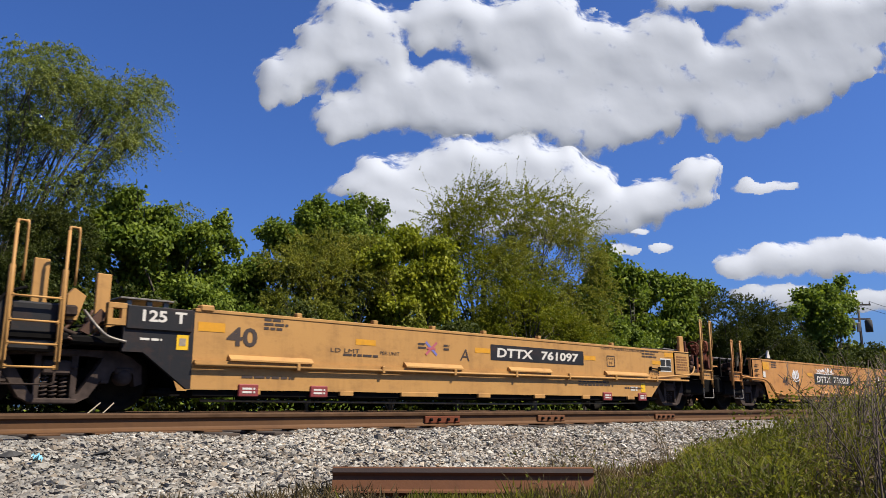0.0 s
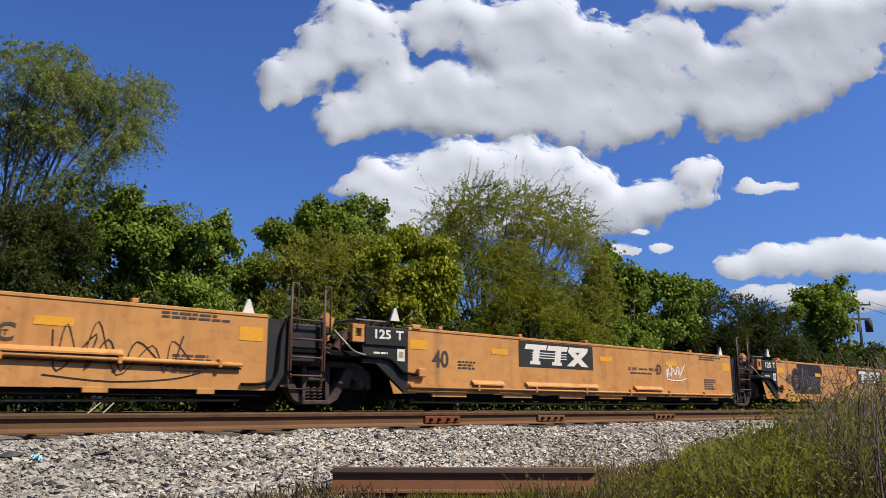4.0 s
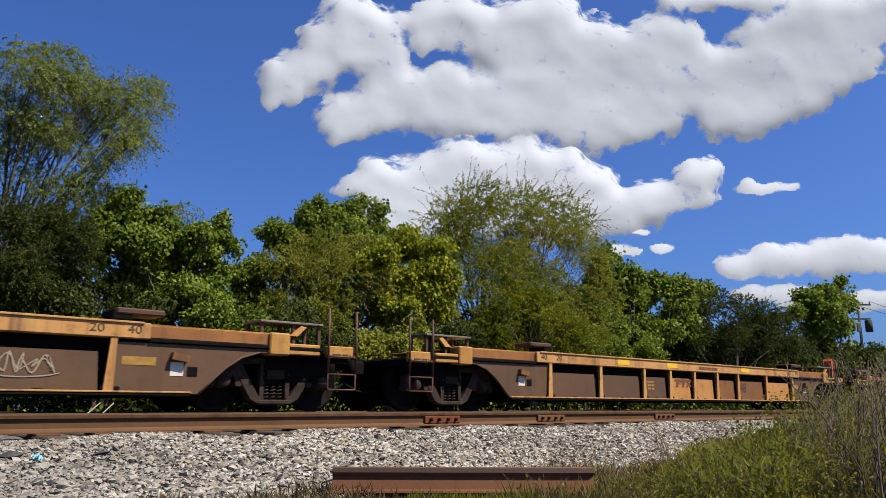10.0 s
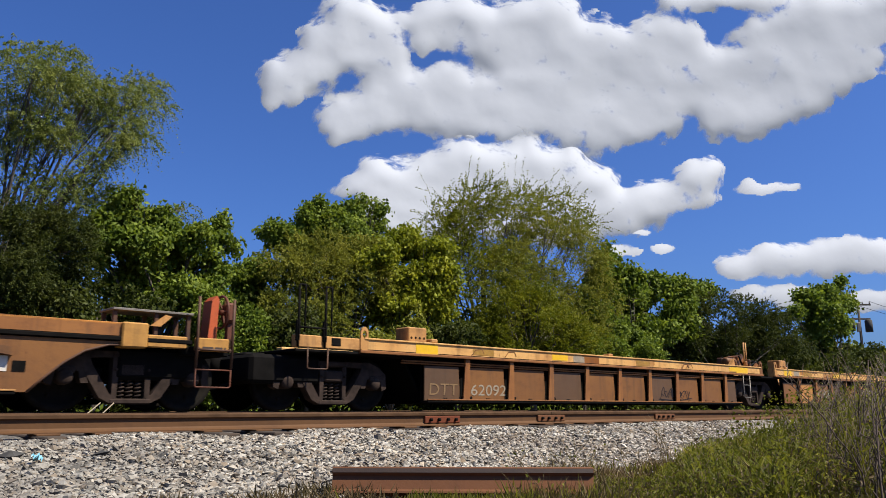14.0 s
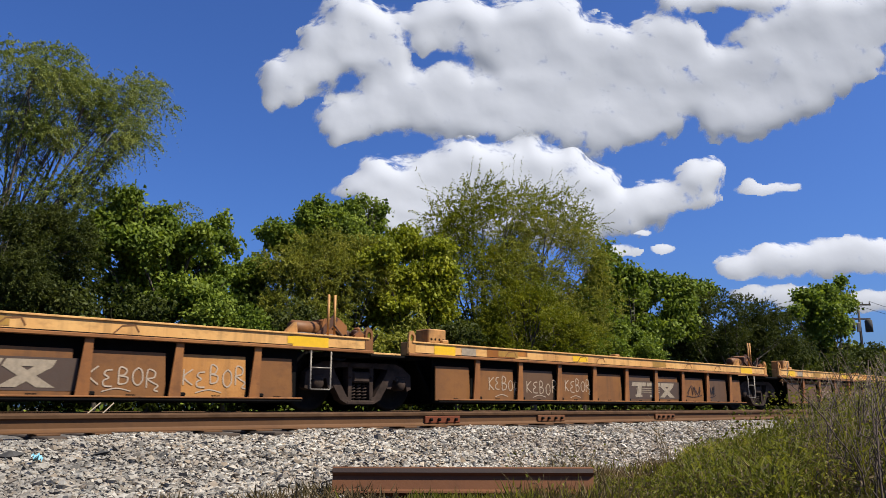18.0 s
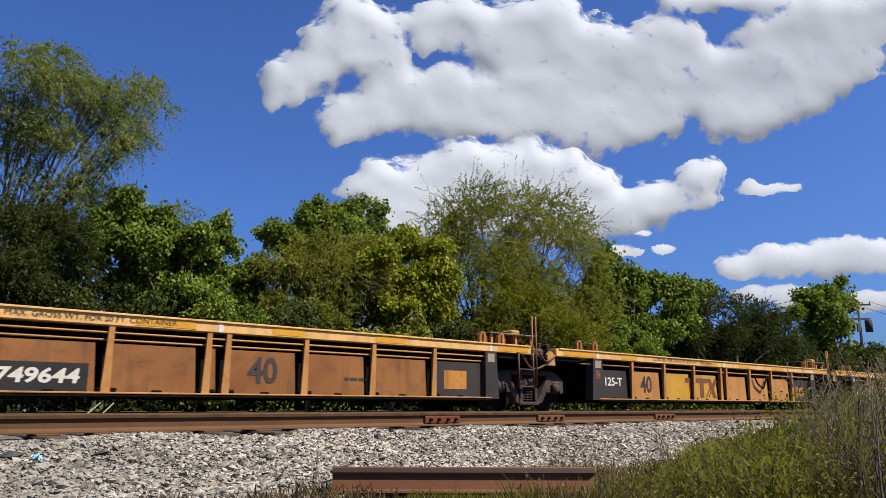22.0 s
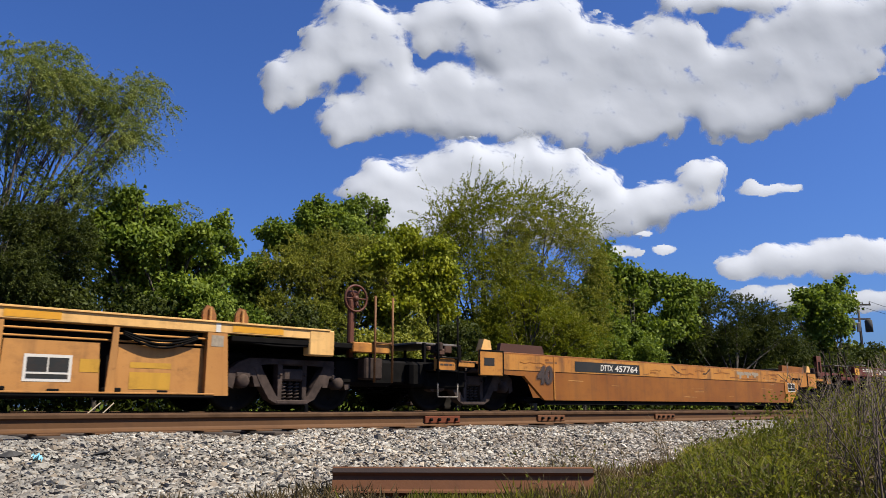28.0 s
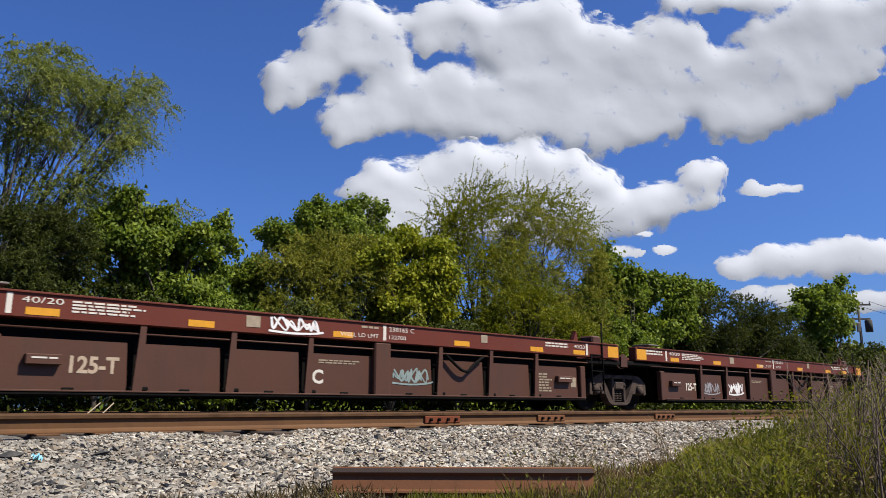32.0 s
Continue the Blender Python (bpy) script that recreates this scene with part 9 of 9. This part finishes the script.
def loose_bits():
    """Dark stones and a scrap of blue plastic on the ballast."""
    rng = random.Random(5)
    for x, y, s in ((1.41, 5.92, 0.11), (2.02, 5.97, 0.09), (4.17, 6.85, 0.05), (1.96, 5.38, 0.05)):
        v, f = rock(rng)
        ob = part("rock", Geo().add([(p[0] * s * 1.5, p[1] * s, p[2] * s * 0.8) for p in v], f), DARKSTONE, None)
        ob.location = (x, y, bed_height(x, y) + s * 0.22)
        tagged(ob, "dark slag stone lying on the pale ballast", "stone")
    x, y = 1.50, 5.69
    g = Geo()
    n = 7
    vs = [((i / 6 - 0.5) * 0.07, (j / 6 - 0.5) * 0.045, 0.02 * math.sin(i * 1.9) * math.cos(j * 1.3) + 0.015 * math.sin(i + j * 2.2) + 0.03) for j in range(n) for i in range(n)]
    g.add(vs, [(j * n + i, j * n + i + 1, (j + 1) * n + i + 1, (j + 1) * n + i) for j in range(n - 1) for i in range(n - 1)], True)
    ob = part("plastic_scrap", g, BLUEPLASTIC, None)
    ob.location = (x, y, bed_height(x, y) + 0.03)
    ob.rotation_euler = (0.5, 0.1, 0.6)
    tagged(ob, "crumpled scrap of light blue plastic on the ballast", "litter")


loose_bits()


def leaning_sticks():
    """Two weathered pale sticks that lean out of the ballast between the tracks."""
    for x, top in ((2.96, 0.40), (3.16, 0.36)):
        g = Geo().tube([(0, 0, -0.28), (top * 0.5, 0.01, -0.06), (top, 0.02, 0.12)], 0.010, 6, 0.007)
        ob = part("stick", g, CREAM, None)
        ob.location = (x - 0.12, 9.75, 0.0)
        tagged(ob, "weathered pale stick leaning between the two tracks", "stick")


leaning_sticks()
for i, (sx, sy, sh) in enumerate(((3.95, 3.58, 0.30), (3.62, 3.02, 0.22), (3.80, 2.98, 0.26), (4.5, 3.72, 0.26), (4.9, 3.80, 0.30), (3.45, 2.98, 0.16))):
    shrub(sx, sy, sh, 340 + i, 1, lean=0.1, stems=7, mat=STRAW, label="dead grey-brown weed clump by the loose rail", thick=0.0035)


def power_pole():
    t = new("power_pole")
    t.location = (80.2, 28.0, -0.6)
    t.rotation_euler = (0, 0, math.atan2(SIDE.y, SIDE.x))
    tagged(t, "wooden power pole with crossarm and dark transformers", "power pole")
    part("pole", Geo().tube([(0, 0, 0), (0.05, 0, 11.0)], 0.16, 8, 0.11), BARK, t)
    part("crossarm", Geo().box(-1.3, 1.3, -0.06, 0.06, 10.5, 10.66, 0.01), BARK, t)
    for x in (-1.2, -0.5, 0.5, 1.2):
        part("insulator", Geo().lathe([(10.66, 0.0), (10.66, 0.06), (10.85, 0.05), (10.9, 0.0)], (x, 0, 0), 8, "z"), GALV, t)
    for x, z in ((-0.85, 8.0), (0.85, 7.9)):
        part("transformer", Geo().lathe([(z, 0.0), (z, 0.34), (z + 1.1, 0.34), (z + 1.2, 0.2), (z + 1.2, 0.0)], (x, -0.1, 0), 12, "z"), DARKSTONE, t, "dark grey transformer can")
    part("transformer_beam", Geo().box(-1.1, 1.1, -0.1, 0.1, 9.1, 9.25, 0.01), BARK, t)
    part("meter_box", Geo().box(-0.38, -0.05, -0.3, -0.1, 7.9, 8.8, 0.03), GALV, t)
    for x in (-1.2, 1.2):
        part("wire", Geo().tube([(x + k * 4, k * 3, 10.9 - 1.2 * math.sin(k / 10 * math.pi)) for k in range(11)], 0.02, 4), SOOT_SHADE, t)


power_pole()


# ---- clouds: relief sheets far behind all else, lit by the sun and an added even glow
FAR = 1500.0


def smooth_ramp(t, fac, lo, hi):
    r = t.nodes.new("ShaderNodeMapRange")
    r.interpolation_type = "SMOOTHSTEP"
    r.inputs["From Min"].default_value, r.inputs["From Max"].default_value = lo, hi
    t.links.new(fac, r.inputs["Value"])
    return r.outputs["Result"]


def cloud_material():
    m, t, p = shader("cumulus")
    d = t.nodes.new("ShaderNodeBsdfDiffuse")
    d.inputs["Color"].default_value = (0.284, 0.298, 0.324, 1)
    tr = t.nodes.new("ShaderNodeBsdfTransparent")
    at = t.nodes.new("ShaderNodeAttribute")
    at.attribute_name = "thickness"
    n = noise_node(t, 0.022, 7, rough=0.62)
    b = t.nodes.new("ShaderNodeBump")
    b.inputs["Strength"].default_value, b.inputs["Distance"].default_value = 0.10, 14.0
    t.links.new(noise_node(t, 0.009, 6, rough=0.5, shift=7), b.inputs["Height"])
    t.links.new(b.outputs["Normal"], d.inputs["Normal"])
    add = t.nodes.new("ShaderNodeMath")
    add.operation = "ADD"
    t.links.new(at.outputs["Fac"], add.inputs[0])
    t.links.new(mult(t, ramp(t, n, 0.2, 0.8), 1.9), add.inputs[1])
    fac = smooth_ramp(t, add.outputs[0], 0.84, 1.66)
    glow = t.nodes.new("ShaderNodeEmission")            # even emission put in for light scattered within the cloud
    glow.inputs["Color"].default_value = (0.90, 0.94, 1.0, 1)
    glow.inputs["Strength"].default_value = 0.135
    both = t.nodes.new("ShaderNodeAddShader")
    t.links.new(d.outputs["BSDF"], both.inputs[0])
    t.links.new(glow.outputs["Emission"], both.inputs[1])
    mix = t.nodes.new("ShaderNodeMixShader")
    t.links.new(fac, mix.inputs["Fac"])
    t.links.new(tr.outputs["BSDF"], mix.inputs[1])
    t.links.new(both.outputs["Shader"], mix.inputs[2])
    t.links.new(mix.outputs["Shader"], t.nodes["Material Output"].inputs["Surface"])
    return m


CLOUD = cloud_material()
CLOUDS = []


def fbm(x, y, seed, octaves=5, scale=0.01):
    out, amp, tot = np.zeros_like(x), 1.0, 0.0
    nr = np.random.RandomState(seed)
    for o in range(octaves):
        f = scale * 2 ** o
        size = 64
        g = nr.rand(size, size)
        u, v = (x * f) % size, (y * f) % size
        i, j = np.floor(u).astype(int), np.floor(v).astype(int)
        a, b = u - i, v - j
        a, b = a * a * (3 - 2 * a), b * b * (3 - 2 * b)
        i1, j1 = (i + 1) % size, (j + 1) % size
        i, j = i % size, j % size
        out += amp * ((g[i, j] * (1 - a) + g[i1, j] * a) * (1 - b) + (g[i, j1] * (1 - a) + g[i1, j1] * a) * b)
        tot += amp
        amp *= 0.55
    return out / tot


def blurred(a, n):
    for k in range(n):
        a = (a + np.roll(a, 1, 0) + np.roll(a, -1, 0) + np.roll(a, 1, 1) + np.roll(a, -1, 1)) / 5
    return a


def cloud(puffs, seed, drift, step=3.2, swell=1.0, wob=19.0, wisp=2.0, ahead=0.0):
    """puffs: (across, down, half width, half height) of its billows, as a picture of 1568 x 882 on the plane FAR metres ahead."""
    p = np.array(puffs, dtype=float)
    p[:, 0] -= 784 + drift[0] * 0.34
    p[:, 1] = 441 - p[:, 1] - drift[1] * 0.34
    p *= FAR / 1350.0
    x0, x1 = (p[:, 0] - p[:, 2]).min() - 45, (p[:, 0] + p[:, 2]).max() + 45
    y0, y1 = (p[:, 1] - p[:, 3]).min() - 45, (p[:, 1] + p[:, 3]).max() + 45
    X, Y = np.meshgrid(np.arange(x0, x1, step), np.arange(y0, y1, step))
    Xw = X + (fbm(X, Y, seed, 5, 0.014) - 0.5) * wob * 2 + (fbm(X, Y, seed + 5, 3, 0.05) - 0.5) * wob
    Yw = Y + (fbm(X, Y, seed + 1, 5, 0.014) - 0.5) * wob * 2 + (fbm(X, Y, seed + 6, 3, 0.05) - 0.5) * wob
    field = np.full_like(X, -1.6)
    for cx, cy, rx, ry in p:
        field = np.maximum(field, 1 - ((Xw - cx) / rx) ** 2 - ((Yw - cy) / ry) ** 2)
    rough = fbm(X, Y, seed + 2, 6, 0.02) - 0.5
    field = field + (rough - rough.mean()) * wisp
    # relief: billows swell out along the sunward rim, the body behind it is flatter
    full = np.clip(field * 2.2 + 0.9, 0, 1)
    lee = full.copy()
    for k in range(1, 30):
        i, j = round(-k * 0.567 * 1.2), round(-k * 0.82 * 1.2)
        lee = np.maximum(lee, np.roll(np.roll(full, j, 0), i, 1) * math.exp(-k * 1.2 * step / 110))
    billow = 1 - np.abs(2 * fbm(X * 0.75, Y * 1.15, seed + 3, 4, 0.0085) - 1)
    depth = ahead + blurred(lee, 60) * 66 * swell + blurred(lee, 12) * 24 * swell + blurred(billow, 20) * 15 * swell + rough * 2 - 0.48 * (0.82 * Y + 0.567 * X)
    h, w = X.shape
    vs = np.empty((h, w, 3))
    near = 1 - depth / FAR
    vs[..., 0], vs[..., 1], vs[..., 2] = X * near, Y * near, depth
    field = blurred(field, 2)
    keep = field > -0.95
    me = bpy.data.meshes.new("cloud")
    ok = keep[:-1, :-1] & keep[1:, :-1] & keep[:-1, 1:] & keep[1:, 1:]
    jj, ii = np.nonzero(ok)
    a = jj * w + ii
    used = np.unique(np.concatenate([a, a + 1, a + w, a + w + 1]))
    remap = np.full(h * w, -1)
    remap[used] = np.arange(len(used))
    faces = np.stack([remap[a], remap[a + 1], remap[a + w + 1], remap[a + w]], 1)
    me.from_pydata(vs.reshape(-1, 3)[used].tolist(), [], faces.tolist())
    me.polygons.foreach_set("use_smooth", [True] * len(faces))
    at = me.attributes.new("thickness", "FLOAT", "POINT")
    at.data.foreach_set("value", np.clip((field.reshape(-1)[used] + 0.86) / 1.15, 0, 1).astype(np.float32) * 1.1 - 0.1)
    me.materials.append(CLOUD)
    ob = tagged(new("cloud", me), "white fair-weather cumulus cloud with grey underside", "cloud", "cumulus clouds", "backdrop")
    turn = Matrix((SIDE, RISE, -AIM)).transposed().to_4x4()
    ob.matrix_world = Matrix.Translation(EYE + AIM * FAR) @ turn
    CLOUDS.append((ob, drift))
    return ob


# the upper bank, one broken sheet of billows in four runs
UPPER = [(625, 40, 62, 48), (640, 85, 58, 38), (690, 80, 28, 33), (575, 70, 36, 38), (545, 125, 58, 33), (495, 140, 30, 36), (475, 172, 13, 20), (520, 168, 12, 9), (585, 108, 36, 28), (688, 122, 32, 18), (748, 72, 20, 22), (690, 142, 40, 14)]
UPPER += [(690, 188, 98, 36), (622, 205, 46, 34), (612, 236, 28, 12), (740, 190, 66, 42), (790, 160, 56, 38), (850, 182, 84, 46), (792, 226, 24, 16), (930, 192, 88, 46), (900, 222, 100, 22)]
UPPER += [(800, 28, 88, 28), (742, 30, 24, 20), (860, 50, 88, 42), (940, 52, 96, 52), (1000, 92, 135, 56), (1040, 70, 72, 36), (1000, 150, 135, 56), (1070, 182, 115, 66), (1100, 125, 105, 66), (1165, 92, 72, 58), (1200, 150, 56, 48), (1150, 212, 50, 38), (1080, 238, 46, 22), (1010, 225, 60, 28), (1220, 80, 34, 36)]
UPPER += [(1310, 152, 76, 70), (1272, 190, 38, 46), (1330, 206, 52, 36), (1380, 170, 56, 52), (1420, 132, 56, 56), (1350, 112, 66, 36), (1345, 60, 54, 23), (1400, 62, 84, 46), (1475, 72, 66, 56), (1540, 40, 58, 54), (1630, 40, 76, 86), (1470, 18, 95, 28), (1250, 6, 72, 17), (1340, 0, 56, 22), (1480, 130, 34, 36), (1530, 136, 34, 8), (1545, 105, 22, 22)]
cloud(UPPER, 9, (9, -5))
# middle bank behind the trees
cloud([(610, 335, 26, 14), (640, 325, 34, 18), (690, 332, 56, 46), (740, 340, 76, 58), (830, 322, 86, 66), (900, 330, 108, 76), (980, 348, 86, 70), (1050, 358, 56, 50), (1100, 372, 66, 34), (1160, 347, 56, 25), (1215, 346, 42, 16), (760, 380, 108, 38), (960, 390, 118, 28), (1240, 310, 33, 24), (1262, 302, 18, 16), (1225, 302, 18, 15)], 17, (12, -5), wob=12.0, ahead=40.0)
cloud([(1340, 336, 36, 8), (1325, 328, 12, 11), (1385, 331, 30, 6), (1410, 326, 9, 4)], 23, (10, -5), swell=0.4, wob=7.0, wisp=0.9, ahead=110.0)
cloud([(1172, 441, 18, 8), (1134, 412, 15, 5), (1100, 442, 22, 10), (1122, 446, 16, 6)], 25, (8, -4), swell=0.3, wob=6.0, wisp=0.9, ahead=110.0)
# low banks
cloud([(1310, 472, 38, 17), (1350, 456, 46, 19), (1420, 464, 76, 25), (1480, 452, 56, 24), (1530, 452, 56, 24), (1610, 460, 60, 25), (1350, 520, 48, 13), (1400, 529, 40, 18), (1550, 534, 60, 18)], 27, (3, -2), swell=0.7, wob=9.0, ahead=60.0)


# ---- what moves
def motions():
    for ob, s in TRAIN:
        walk(ob, [(0.0, pose(s, TRACK_Y, 0)), (32.0, pose(s - SPEED * 32.0, TRACK_Y, 0))])
    spin = SPEED / 0.483
    for w, s, x in WHEELS:
        a, b = max(0.0, (s - 32.0) / SPEED), min(32.0, (s - 1.0) / SPEED)
        rest = Matrix.Translation((x, 0, 0.483))
        if b <= a:
            continue
        f0, f1 = int(a * FPS), int(b * FPS)
        rows = [(f / FPS, rest @ Matrix.Rotation(-spin * (f - f0) / FPS, 4, "Y")) for f in range(f0, f1 + 1)]
        if f0 > 0:
            rows = [(0.0, rest)] + rows
        if f1 < 32 * FPS:
            rows.append((32.0, rows[-1][1]))
        walk(w, rows)
    for ob, phase, size in SWAY:
        rows = []
        for k in range(33):
            a = size * (math.sin(k * 1.9 + phase) + 0.5 * math.sin(k * 3.1 + phase * 2))
            rows.append((float(k), pose(0, 0, 0, a * 0.5, a, 0)))
        walk(ob, rows)
    for ob, (du, dv) in CLOUDS:
        m = ob.matrix_world.copy()
        walk(ob, [(0.0, m), (32.0, Matrix.Translation(SIDE * du + RISE * dv) @ m)])


motions()
